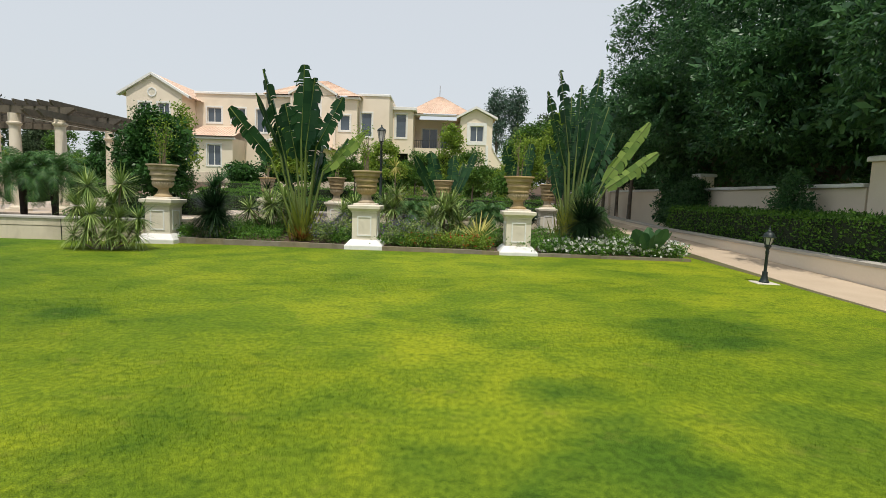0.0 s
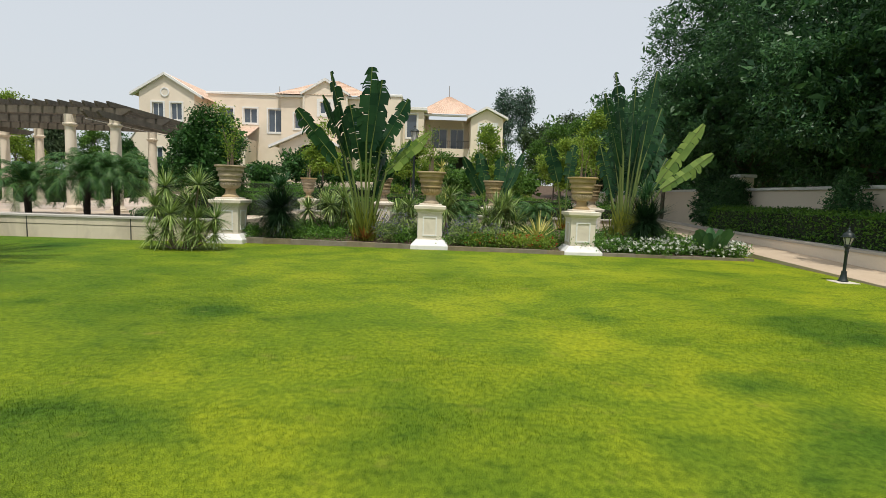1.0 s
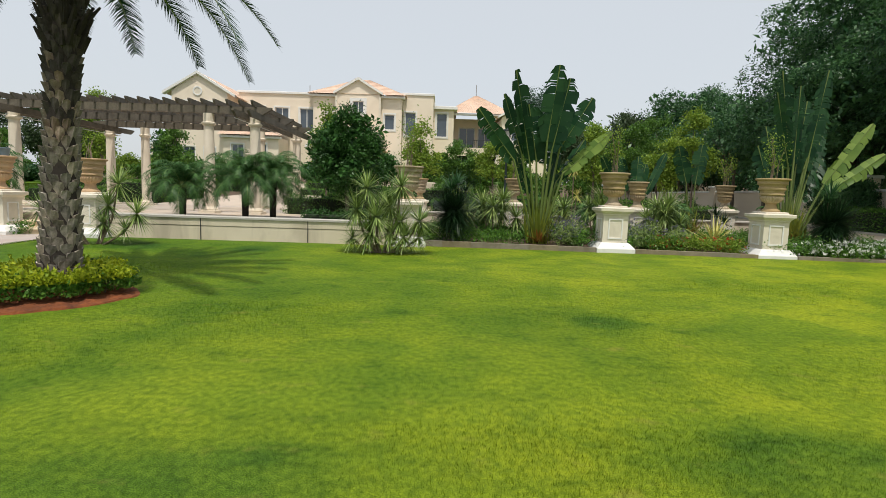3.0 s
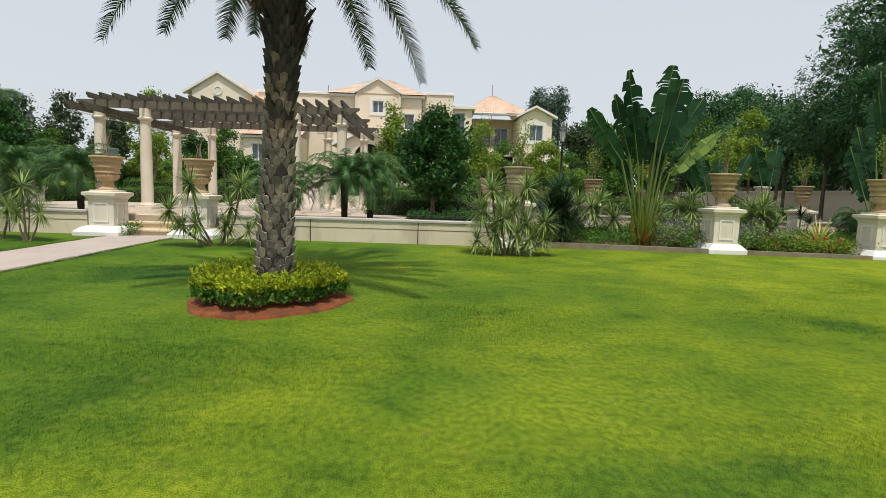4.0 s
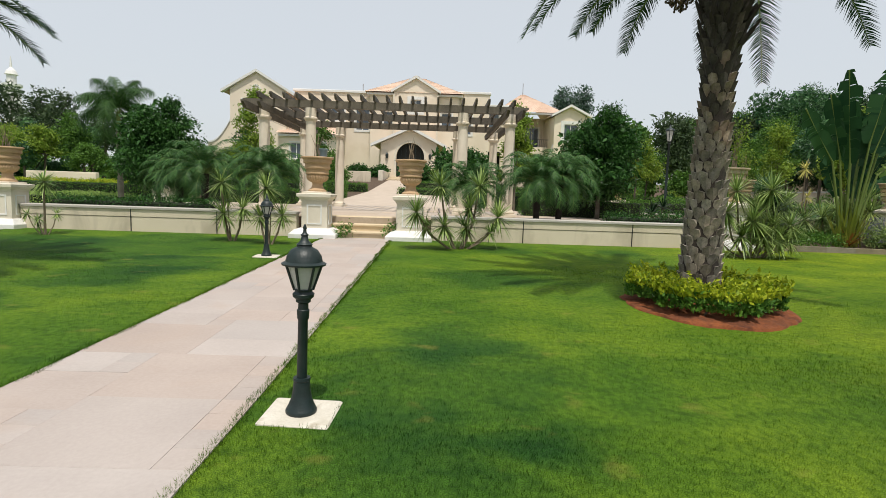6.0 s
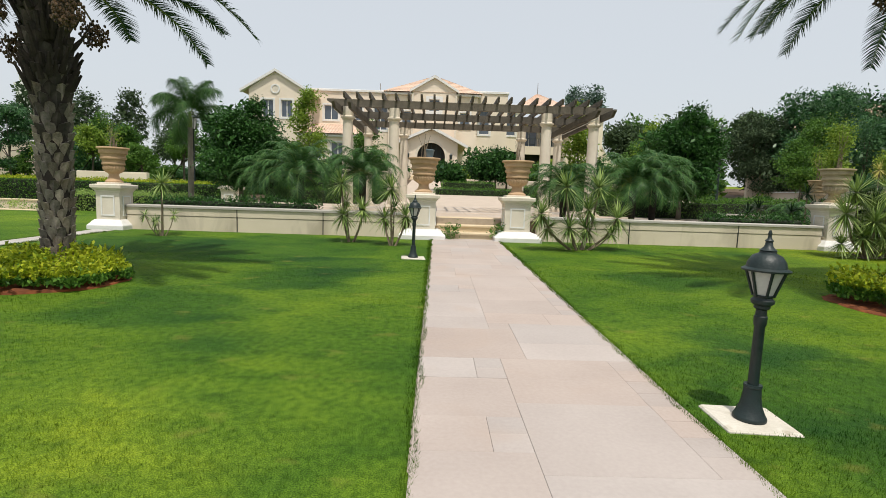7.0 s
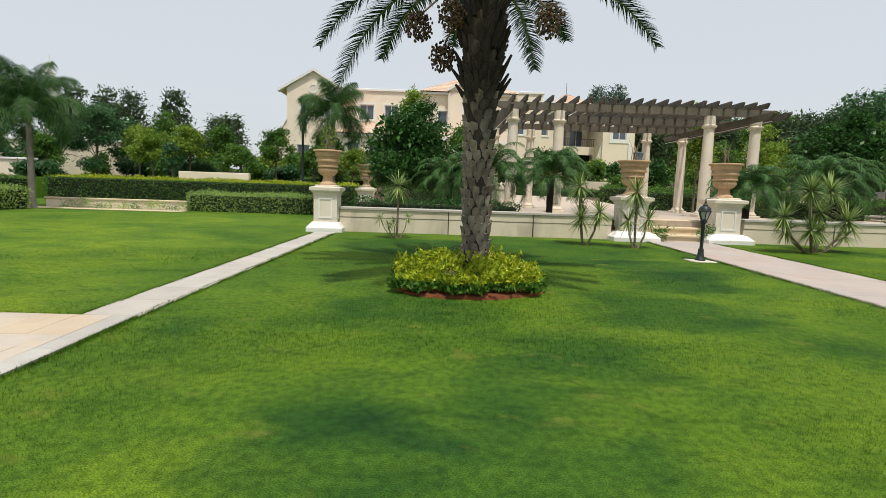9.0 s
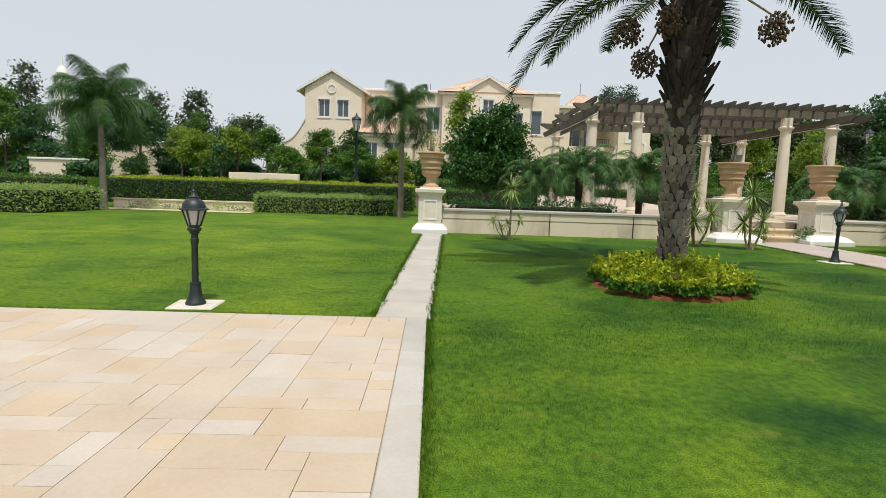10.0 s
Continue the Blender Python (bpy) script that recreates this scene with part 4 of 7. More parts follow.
# ---- bollard lamps ----
def bollard(at, plinth_turn, lean=0.0):
    t = thing("bollard_lamp", "dark green cast-iron garden bollard lamp on a white concrete pad", "lamp", at, "garden bollard lamps")
    t.rotation_euler = (0, radians(lean), 0)
    g = Geo().box(-0.215, 0.215, -0.195, 0.195, -0.08, 0.028, 0.010, Matrix.Rotation(radians(plinth_turn), 4, "Z"))
    g.v = [(x * (1 + 0.05 * math.sin(9 * x + 7 * y + at[0])), y * (1 + 0.06 * math.sin(11 * y - 5 * x)), z) for x, y, z in g.v]
    part("pad", g, M["pad"], t, "white painted concrete pad")
    prof = [(0.092, 0.029), (0.094, 0.045), (0.088, 0.055), (0.080, 0.07), (0.062, 0.115), (0.052, 0.17), (0.048, 0.225), (0.052, 0.23), (0.050, 0.245)]
    part("base", Geo().lathe(prof, 18), M["iron"], t, smooth=True)
    part("post", Geo().lathe([(0.031, 0.235), (0.029, 0.60), (0.035, 0.61), (0.037, 0.66), (0.031, 0.665), (0.030, 0.70)], 16), M["iron"], t, smooth=True)
    part("collar", Geo().lathe([(0.030, 0.70), (0.044, 0.71), (0.044, 0.725), (0.062, 0.74), (0.064, 0.758), (0.052, 0.77), (0.050, 0.775)], 18), M["iron"], t, smooth=True)
    head = part("lantern", Geo().lathe([(0.050, 0.772), (0.055, 0.785), (0.052, 0.79)], 18), M["iron"], t)
    bars = Geo()
    for k in range(6):
        a = math.pi * k / 3 + 0.3
        bars.tube([(0.054 * math.cos(a), 0.054 * math.sin(a), 0.78), (0.104 * math.cos(a), 0.104 * math.sin(a), 0.935)], [0.008, 0.009], 5)
    part("glazing_bar", bars, M["iron"], head)
    gl = Geo()
    for k in range(6):
        a, b = math.pi * k / 3 + 0.3, math.pi * (k + 1) / 3 + 0.3
        gl.add([(0.050 * math.cos(a), 0.050 * math.sin(a), 0.785), (0.050 * math.cos(b), 0.050 * math.sin(b), 0.785), (0.098 * math.cos(b), 0.098 * math.sin(b), 0.935), (0.098 * math.cos(a), 0.098 * math.sin(a), 0.935)], [(0, 1, 2, 3)])
    part("glass", gl, M["frost"], head, "frosted glass panes")
    roof = Geo().lathe([(0.128, 0.930), (0.131, 0.940), (0.108, 0.952), (0.100, 0.985), (0.078, 1.02), (0.046, 1.037), (0.042, 1.047), (0.048, 1.052), (0.036, 1.062), (0.024, 1.075), (0.018, 1.10), (0.024, 1.108), (0.012, 1.12), (0.009, 1.14), (0.012, 1.148), (0.005, 1.17)], 20)
    part("roof", roof, M["iron"], head, smooth=True)
    return t


for x, y, a, lean in ((-15.85, 3.72, -3, 0.9), (-18.17, 10.22, 3, 0.8), (6.52, 10.35, -4, 1.0), (-28.00, 5.64, 5, 0.0), (-27.9, 30.0, 0, 0.0)):
    bollard((x, y, ground_z(y) - 0.014), a, lean)


# ---- tall street lamps ----
def street_lamp(at, height):
    t = thing("street_lamp", "tall black post lamp with a lantern head", "lamp", at, "tall post lamps")
    part("post", Geo().lathe([(0.12, -0.2), (0.12, 0.3), (0.07, 0.4), (0.055, height - 0.9), (0.085, height - 0.86), (0.05, height - 0.82), (0.10, height - 0.76), (0.12, height - 0.74)], 14), M["iron"], t, smooth=True)
    head = part("lantern", Geo().lathe([(0.225, height - 0.22), (0.24, height - 0.20), (0.20, height - 0.12), (0.08, height - 0.05), (0.03, height + 0.03), (0.045, height + 0.06), (0.012, height + 0.12)], 12), M["iron"], t)
    part("glass", Geo().lathe([(0.11, height - 0.73), (0.20, height - 0.225)], 6), M["frost"], head, "frosted glass panes")
    bars = Geo()
    for k in range(6):
        a = math.pi * k / 3
        bars.tube([(0.115 * math.cos(a), 0.115 * math.sin(a), height - 0.74), (0.21 * math.cos(a), 0.21 * math.sin(a), height - 0.22)], 0.014, 5)
    part("glazing_bar", bars, M["iron"], head)
    return t


street_lamp((-3.25, 27.7, 0.45), 4.5)
street_lamp((-29.5, 26.3, 0.2), 4.35)


# ---- house ----
house = thing("house", "large cream villa with terracotta tiled roofs and white-framed windows", "house", (0, 0, 0))


def facade(name, x0, x1, z0, z1, y, holes, depth, parent=None, thick=0.3, gable=None, mat="house"):
    """A front wall with openings cut through it, side walls back to depth, and a flat top. gable: (apex x, apex z)."""
    parent = parent or house
    xs = sorted({x0, x1, *[h[0] for h in holes], *[h[1] for h in holes]})
    zs = sorted({z0, z1, *[h[2] for h in holes], *[h[3] for h in holes]})
    g = Geo()
    for a, b in zip(xs, xs[1:]):
        for c, d in zip(zs, zs[1:]):
            if any(h[0] <= (a + b) / 2 <= h[1] and h[2] <= (c + d) / 2 <= h[3] for h in holes):
                continue
            g.add([(a, y, c), (b, y, c), (b, y, d), (a, y, d)], [(0, 1, 2, 3)])
    for a, b, c, d in holes:
        g.add([(a, y, c), (b, y, c), (b, y, d), (a, y, d), (a, y + thick, c), (b, y + thick, c), (b, y + thick, d), (a, y + thick, d)],
              [(0, 4, 5, 1), (1, 5, 6, 2), (2, 6, 7, 3), (3, 7, 4, 0)])
    g.add([(x0, y, z0), (x0, depth, z0), (x0, depth, z1), (x0, y, z1)], [(0, 3, 2, 1)])
    g.add([(x1, y, z0), (x1, depth, z0), (x1, depth, z1), (x1, y, z1)], [(0, 1, 2, 3)])
    g.add([(x0, depth, z0), (x1, depth, z0), (x1, depth, z1), (x0, depth, z1)], [(0, 3, 2, 1)])
    if gable:
        for yy, o in ((y, 1), (depth, -1)):
            g.add([(x0, yy, z1), (x1, yy, z1), (gable[0], yy, gable[1])], [(0, 1, 2) if o > 0 else (2, 1, 0)])
    else:
        g.add([(x0, y, z1), (x1, y, z1), (x1, depth, z1), (x0, depth, z1)], [(0, 1, 2, 3)])
    return part(name, g, M[mat], parent)


def rect_ring(x0, x1, z0, z1, s, ya, yb):
    """A rectangular frame of width s between two depths."""
    v = []
    for y in (ya, yb):
        v += [(x0, y, z0), (x1, y, z0), (x1, y, z1), (x0, y, z1), (x0 + s, y, z0 + s), (x1 - s, y, z0 + s), (x1 - s, y, z1 - s), (x0 + s, y, z1 - s)]
    f = []
    for i in range(4):
        j = (i + 1) % 4
        f += [(i, j, 4 + j, 4 + i), (8 + i, 12 + i, 12 + j, 8 + j), (i, 8 + i, 8 + j, j), (4 + i, 4 + j, 12 + j, 12 + i)]
    return v, f


def window(x0, x1, z0, z1, y, parent, leaves=2, surround=0.22, recess=0.2, sill=True):
    """Frame, mullions, panes and a white moulded surround in an opening."""
    f = 0.09
    yy = y + recess
    w = part("window", rect_ring(x0, x1, z0, z1, f, yy - 0.06, yy + 0.06), M["white"], parent, "white-framed window")
    if surround:
        s = surround
        part("surround", rect_ring(x0 - s, x1 + s, z0 - s, z1 + s, s, y - 0.08, y + 0.02), M["white"], w)
    for i in range(1, leaves):
        x = x0 + (x1 - x0) * i / leaves
        part("mullion", Geo().box(x - f * 0.6, x + f * 0.6, yy - 0.05, yy + 0.05, z0 + f, z1 - f), M["white"], w)
    for i in range(leaves):
        a, b = x0 + (x1 - x0) * i / leaves, x0 + (x1 - x0) * (i + 1) / leaves
        part("pane", Geo().box(a + 0.02, b - 0.02, yy + 0.0, yy + 0.03, z0 + 0.03, z1 - 0.03), M["pane"], w)
    return w


def tiles(name, p00, p10, p01, p11, parent, pitch=0.42):
    """A tiled slope between eave p00-p10 and ridge p01-p11: rolled tile columns, stepped courses."""
    p00, p10, p01, p11 = map(Vector, (p00, p10, p01, p11))
    nrm = ((p10 - p00).cross((p01 + p11) / 2 - p00)).normalized()
    if nrm.z < 0:
        nrm = -nrm
    width = max((p10 - p00).length, (p11 - p01).length)
    cols = max(2, int(width / pitch)) * 4
    courses = max(3, int(((p01 + p11) / 2 - (p00 + p10) / 2).length / 0.5))
    v, f = [], []
    rows = []
    for j in range(courses):
        rows += [(j / courses, 0.05), ((j + 0.98) / courses, 0.0)]
    for t, lift in rows:
        a, b = p00.lerp(p01, t), p10.lerp(p11, t)
        for i in range(cols + 1):
            u = i / cols
            ph = u * cols / 4 * 2 * math.pi
            v.append(a.lerp(b, u) + nrm * (lift + 0.06 * (0.5 + 0.5 * math.cos(ph)) * (0.3 + 0.7 * min(1, (b - a).length / width * 3))))
    n = cols + 1
    for j in range(len(rows) - 1):
        for i in range(cols):
            f.append((j * n + i, j * n + i + 1, (j + 1) * n + i + 1, (j + 1) * n + i))
    return part(name, (v, f), M["tile"], parent, "pale terracotta roof tiles")


def raking_trim(x0, z0, xa, za, x1, z1, y, over, parent):
    """White mouldings along the two slopes of a gable."""
    for (a, c), (b, d) in (((x0, z0), (xa, za)), ((xa, za), (x1, z1))):
        v = []
        for yy in (y - over, y + 0.62):
            v += [(a, yy, c - 0.34), (b, yy, d - 0.34), (b, yy, d), (a, yy, c)]
        part("verge", (v, [(0, 1, 2, 3), (7, 6, 5, 4), (3, 2, 6, 7), (0, 4, 5, 1)]), M["white"], parent, "white roof verge moulding")


def cornice(x0, x1, y, z, parent, depth=6.0, h=0.35, out=0.3):
    part("cornice", Geo().box(x0 - out, x1 + out, y - out, y + depth, z, z + h, 0.04), M["white"], parent, "pale projecting cornice")


def curved_wing(x_top, x_foot, z_top, z_foot, y, parent):
    """Sweeping buttress wall, high at one end and swinging out to its foot."""
    prof = []
    for i in range(13):
        k = i / 12
        prof.append((x_top + (x_foot - x_top) * k, z_foot + (z_top - z_foot) * (1 - math.sin(k * math.pi / 2)) ** 1.15))
    base = 2.0
    v = [(x, yy, z) for yy in (y, y + 0.4) for x, z in prof] + [(x, yy, base) for yy in (y, y + 0.4) for x, z in prof]
    n = len(prof)
    f = []
    for i in range(n - 1):
        f += [(2 * n + i, 2 * n + i + 1, i + 1, i), (3 * n + i, n + i, n + i + 1, 3 * n + i + 1), (i, i + 1, n + i + 1, n + i)]
    part("curved_wall", (v, f), M["house"], parent)
    e = [(x, yy, z + dz) for dz in (0.0, 0.22) for yy in (y - 0.12, y + 0.5) for x, z in prof]
    f = []
    for i in range(n - 1):
        f += [(i, i + 1, 2 * n + i + 1, 2 * n + i), (2 * n + i, 2 * n + i + 1, 3 * n + i + 1, 3 * n + i), (n + i, 3 * n + i, 3 * n + i + 1, n + i + 1)]
    f += [(0, 2 * n, 3 * n, n), (n - 1, 2 * n - 1, 4 * n - 1, 3 * n - 1)]
    part("coping", (e, f), M["white"], parent)


# west wing with its round gable window
Y1 = 72.0
up = [(-41.25, -39.75, 10.5, 12.75), (-38.75, -37.25, 10.5, 12.75)]
low = [(-41.6, -40.0, 4.9, 6.8), (-38.75, -37.2, 4.9, 6.8)]
wing = facade("west_wing", -43.0, -35.55, 1.5, 14.15, Y1, up + low, 86, gable=(-39.45, 16.5))
for h in up:
    window(*h, Y1, wing)
for h in low:
    window(*h, Y1, wing, surround=0.12)
tiles("roof", (-44.1, Y1 - 0.35, 13.7), (-44.1, 86, 13.7), (-39.45, Y1 - 0.35, 16.62), (-39.45, 86, 16.62), house)
tiles("roof", (-34.4, Y1 - 0.35, 13.55), (-34.4, 86, 13.55), (-39.45, Y1 - 0.35, 16.62), (-39.45, 86, 16.62), house)
raking_trim(-44.1, 13.95, -39.45, 16.72, -34.4, 13.72, Y1 - 0.2, 0.18, house)
ring, rr = Geo(), 0.62
for i in range(24):
    a, b = 2 * math.pi * i / 24, 2 * math.pi * (i + 1) / 24
    c = [(-39.5 + r * math.cos(k), Y1 - d, 14.15 + r * math.sin(k)) for r, k, d in ((0.45, a, 0.1), (rr, a, 0.1), (rr, b, 0.1), (0.45, b, 0.1), (rr, a, -0.02), (rr, b, -0.02), (0.45, a, -0.02), (0.45, b, -0.02))]
    ring.add(c, [(0, 1, 2, 3), (1, 4, 5, 2), (0, 3, 7, 6)])
oculus = part("window", ring, M["white"], wing, "round white-rimmed gable window")
part("pane", Geo().lathe([(0.45, 0), (0.45, 0.03)], 24), M["ped"], oculus, m=pose(-39.5, Y1 - 0.012, 14.15, 90, 0, 0))
curved_wing(-43.0, -46.2, 10.2, 7.0, Y1 + 0.4, house)
# tiled porch roof and low front between the wing and the centre
Y2 = 76.0
mid_holes = [(-33.9, -31.9, 10.9, 12.95), (-30.4, -28.5, 10.9, 12.95), (-26.9, -25.0, 9.7, 12.9)]
mid = facade("middle_range", -35.5, -24.8, 1.5, 14.85, Y2, mid_holes, 88)
for h in mid_holes:
    window(*h, Y2, mid)
cornice(-35.5, -24.8, Y2, 14.85, house, 12, 0.3, 0.2)
low_holes = [(-34.9, -33.3, 5.2, 7.3), (-32.0, -30.2, 4.6, 7.4)]
porch = facade("low_range", -36.0, -28.6, 1.5, 8.35, 71.6, low_holes, Y2)
for h in low_holes:
    window(*h, 71.6, porch, surround=0.16)
tiles("roof", (-36.6, 70.9, 8.45), (-28.0, 70.9, 8.45), (-36.4, Y2 + 0.05, 10.35), (-28.2, Y2 + 0.05, 10.35), house)
cornice(-36.3, -28.3, 71.3, 8.12, house, 0.4, 0.28, 0.1)
# centre block with a tiled hip and small pediment
Y3 = 75.0
cen_holes = [(-14.8, -13.4, 10.2, 12.3), (-22.9, -21.6, 10.2, 12.3)]
cen = facade("centre_block", -24.75, -12.4, 1.5, 14.75, Y3, cen_holes, 90)
for h in cen_holes:
    window(*h, Y3, cen, leaves=1)
tiles("roof", (-25.4, Y3 - 0.7, 14.8), (-11.8, Y3 - 0.7, 14.8), (-19.2, 79.2, 17.75), (-17.6, 79.2, 17.75), house)
tiles("roof", (-25.4, 90, 14.8), (-25.4, Y3 - 0.7, 14.8), (-19.2, 84, 17.75), (-19.2, 79.2, 17.75), house)
tiles("roof", (-11.8, Y3 - 0.7, 14.8), (-11.8, 90, 14.8), (-17.6, 79.2, 17.75), (-17.6, 84, 17.75), house)
cornice(-24.75, -12.4, Y3, 14.5, house, 0.6, 0.28, 0.45)
ped = facade("pediment", -21.4, -15.4, 1.5, 15.0, Y3 - 0.65, [(-19.15, -17.65, 12.3, 13.9)], Y3 - 0.05, gable=(-18.4, 16.75))
window(-19.15, -17.65, 12.3, 13.9, Y3 - 0.65, ped, 2, 0.42)
for x in (-21.4, -15.4):
    part("pilaster", Geo().box(x - 0.14, x + 0.14, Y3 - 0.80, Y3 - 0.655, 1.5, 14.6), M["ped"], ped)
tiles("roof", (-21.7, Y3 - 0.95, 15.0), (-21.7, 80, 15.0), (-18.4, Y3 - 0.95, 17.05), (-18.4, 80, 17.05), house)
tiles("roof", (-15.1, Y3 - 0.95, 15.0), (-15.1, 80, 15.0), (-18.4, Y3 - 0.95, 17.05), (-18.4, 80, 17.05), house)
raking_trim(-21.8, 15.1, -18.4, 17.1, -15.0, 15.1, Y3 - 0.85, 0.15, house)
# east ranges
e1 = facade("east_tower", -12.35, -8.0, 1.5, 15.3, 76.4, [(-12.0, -10.5, 9.6, 12.9)], 90)
window(-12.0, -10.5, 9.6, 12.9, 76.4, e1, 1)
cornice(-12.35, -8.0, 76.4, 15.3, house, 13, 0.3, 0.15)
e2_holes = [(-7.55, -5.95, 10.2, 13.75), (-9.6, -5.6, 3.0, 7.8)]
e2 = facade("east_range", -10.1, -4.9, 1.5, 14.35, 82.0, e2_holes, 92)
window(*e2_holes[0], 82.0, e2, 1)
# dark panel behind the opening, its colour standing in for the shade
part("dark_opening", Geo().box(-9.8, -5.4, 84.5, 84.6, 2.8, 8.2), M["dark"], e2, "near-black panel standing in for the veranda's deep shade")
cornice(-10.1, -4.9, 82.0, 14.35, house, 10, 0.45, 0.5)
# balcony range under the big hip
back = facade("balcony_range", -4.9, 2.6, 1.5, 9.0, 85.0, [(-4.4, -1.4, 2.6, 7.7), (-0.9, 2.1, 2.6, 7.7)], 97)
part("dark_opening", Geo().box(-4.8, 2.5, 87.6, 87.7, 2.0, 8.4), M["dark"], back, "near-black panel standing in for the veranda's deep shade")
facade("balcony_back", -4.9, 2.6, 9.0, 14.1, 89.5, [(-3.8, -1.2, 9.2, 12.6), (-0.6, 1.6, 9.2, 12.6)], 97)
for h in ((-3.8, -1.2, 9.2, 12.6), (-0.6, 1.6, 9.2, 12.6)):
    window(*h, 89.5, house, 2, 0.1)
rail = part("balcony_rail", Geo().box(-4.8, 2.5, 85.0, 85.06, 10.15, 10.22), M["iron"], house)
for i in range(25):
    part("baluster", Geo().box(-4.75 + i * 0.3, -4.71 + i * 0.3, 85.01, 85.05, 9.0, 10.15), M["iron"], rail)
tiles("roof", (-6.2, 83.8, 14.2), (4.6, 83.8, 14.2), (-1.2, 91.8, 18.35), (-0.8, 91.8, 18.35), house)
tiles("roof", (-6.2, 99.8, 14.2), (-6.2, 83.8, 14.2), (-1.2, 91.8, 18.35), (-1.2, 91.7, 18.35), house)
tiles("roof", (4.6, 83.8, 14.2), (4.6, 99.8, 14.2), (-0.8, 91.7, 18.35), (-0.8, 91.8, 18.35), house)
cornice(-5.9, 4.3, 84.1, 13.95, house, 0.5, 0.25, 0.2)
part("mast", Geo().tube([(-1, 91.8, 18.2), (-1, 91.8, 20.2)], 0.05, 5), M["grey_trunk"], house, "thin roof mast")
part("mast", Geo().tube([(-26.5, 80, 15.0), (-26.5, 80, 16.9)], 0.05, 5), M["grey_trunk"], house, "thin roof mast")
# east gable
rg = facade("east_gable", 2.4, 7.3, 1.5, 13.35, 81.2, [(3.9, 5.95, 9.85, 12.2)], 92, gable=(4.7, 14.75))
window(3.9, 5.95, 9.85, 12.2, 81.2, rg, 2, 0.5)
tiles("roof", (1.9, 80.6, 13.45), (1.9, 92, 13.45), (4.7, 80.6, 15.0), (4.7, 92, 15.0), house)
tiles("roof", (7.9, 80.6, 13.45), (7.9, 92, 13.45), (4.7, 80.6, 15.0), (4.7, 92, 15.0), house)
raking_trim(1.8, 13.55, 4.7, 15.1, 8.0, 13.5, 80.9, 0.3, house)
curved_wing(2.4, 0.2, 9.0, 4.5, 81.6, house)
curved_wing(7.3, 10.2, 9.2, 6.2, 81.6, house)
part("pilaster", Geo().box(6.35, 6.75, 81.0, 81.25, 2.0, 9.3), M["white"], house)
# entrance porch with its arch
YE = 66.0
g = Geo()
cx, r, z0, zs = -18.55, 1.72, 2.9, 5.55
arc = [(cx + r * math.cos(math.pi - math.pi * i / 20), zs + r * math.sin(math.pi - math.pi * i / 20)) for i in range(21)]
def eave(x):
    return 8.85 - abs(x - cx) * 0.47
for yy, sgn in ((YE, 1), (YE + 0.5, -1)):
    for i in range(20):
        (a, b), (c, d) = arc[i], arc[i + 1]
        xa, xc = -22.2 + 6.9 * i / 20, -22.2 + 6.9 * (i + 1) / 20
        q = [(a, yy, b), (c, yy, d), (xc, yy, eave(xc)), (xa, yy, eave(xa))]
        g.add(q, [(0, 1, 2, 3) if sgn > 0 else (3, 2, 1, 0)])
    for xa, xb in ((-22.2, cx - r), (cx + r, -15.3)):
        q = [(xa, yy, z0 - 1), (xb, yy, z0 - 1), (xb, yy, zs), (xa, yy, zs if xa < cx - r else zs)]
        g.add(q, [(0, 1, 2, 3) if sgn > 0 else (3, 2, 1, 0)])
    g.add([(-22.2, yy, zs), (cx - r, yy, zs), (-22.2, yy, eave(-22.2))], [(0, 1, 2) if sgn > 0 else (2, 1, 0)])
    g.add([(cx + r, yy, zs), (-15.3, yy, zs), (-15.3, yy, eave(-15.3))], [(0, 1, 2) if sgn > 0 else (2, 1, 0)])
for (a, b), (c, d) in zip([(cx - r, z0 - 1)] + arc, arc + [(cx + r, z0 - 1)]):
    g.add([(a, YE, b), (c, YE, d), (c, YE + 0.5, d), (a, YE + 0.5, b)], [(0, 1, 2, 3)])
for x in (-22.2, -15.3):
    g.add([(x, YE, z0 - 1), (x, 75, z0 - 1), (x, 75, eave(x)), (x, YE, eave(x))], [(0, 1, 2, 3)])
entrance = part("entrance_porch", g, M["house"], house)
rim = Geo()
for (a, b), (c, d) in zip([(cx - r, z0 - 1)] + arc, arc + [(cx + r, z0 - 1)]):
    ka, kc = 1.16, 1.16
    A = (cx + (a - cx) * ka, zs + max(0, b - zs) * ka if b >= zs else b)
    C = (cx + (c - cx) * kc, zs + max(0, d - zs) * kc if d >= zs else d)
    rim.add([(a, YE - 0.08, b), (c, YE - 0.08, d), (C[0], YE - 0.08, C[1]), (A[0], YE - 0.08, A[1]), (C[0], YE + 0.01, C[1]), (A[0], YE + 0.01, A[1])], [(0, 1, 2, 3), (3, 2, 4, 5)])
part("arch_moulding", rim, M["ped"], entrance)
part("door", Geo().box(cx - 1.8, cx + 1.8, YE + 0.9, YE + 1.0, z0 - 1, 7.4), M["dark"], entrance, "dark glazed double door")
dg = Geo()
for x in (-1.2, -0.6, 0, 0.6, 1.2):
    dg.box(cx + x - 0.05, cx + x + 0.05, YE + 0.84, YE + 0.9, z0, 7.3)
part("door_frame", dg, M["iron"], entrance)
tiles("roof", (-23.3, YE - 0.6, 6.95), (-23.3, 75, 6.95), (cx, YE - 0.6, 9.1), (cx, 75, 9.1), house)
tiles("roof", (-14.2, YE - 0.6, 6.95), (-14.2, 75, 6.95), (cx, YE - 0.6, 9.1), (cx, 75, 9.1), house)
raking_trim(-23.4, 7.0, cx, 9.2, -14.1, 7.0, YE - 0.4, 0.25, house)
g = Geo()
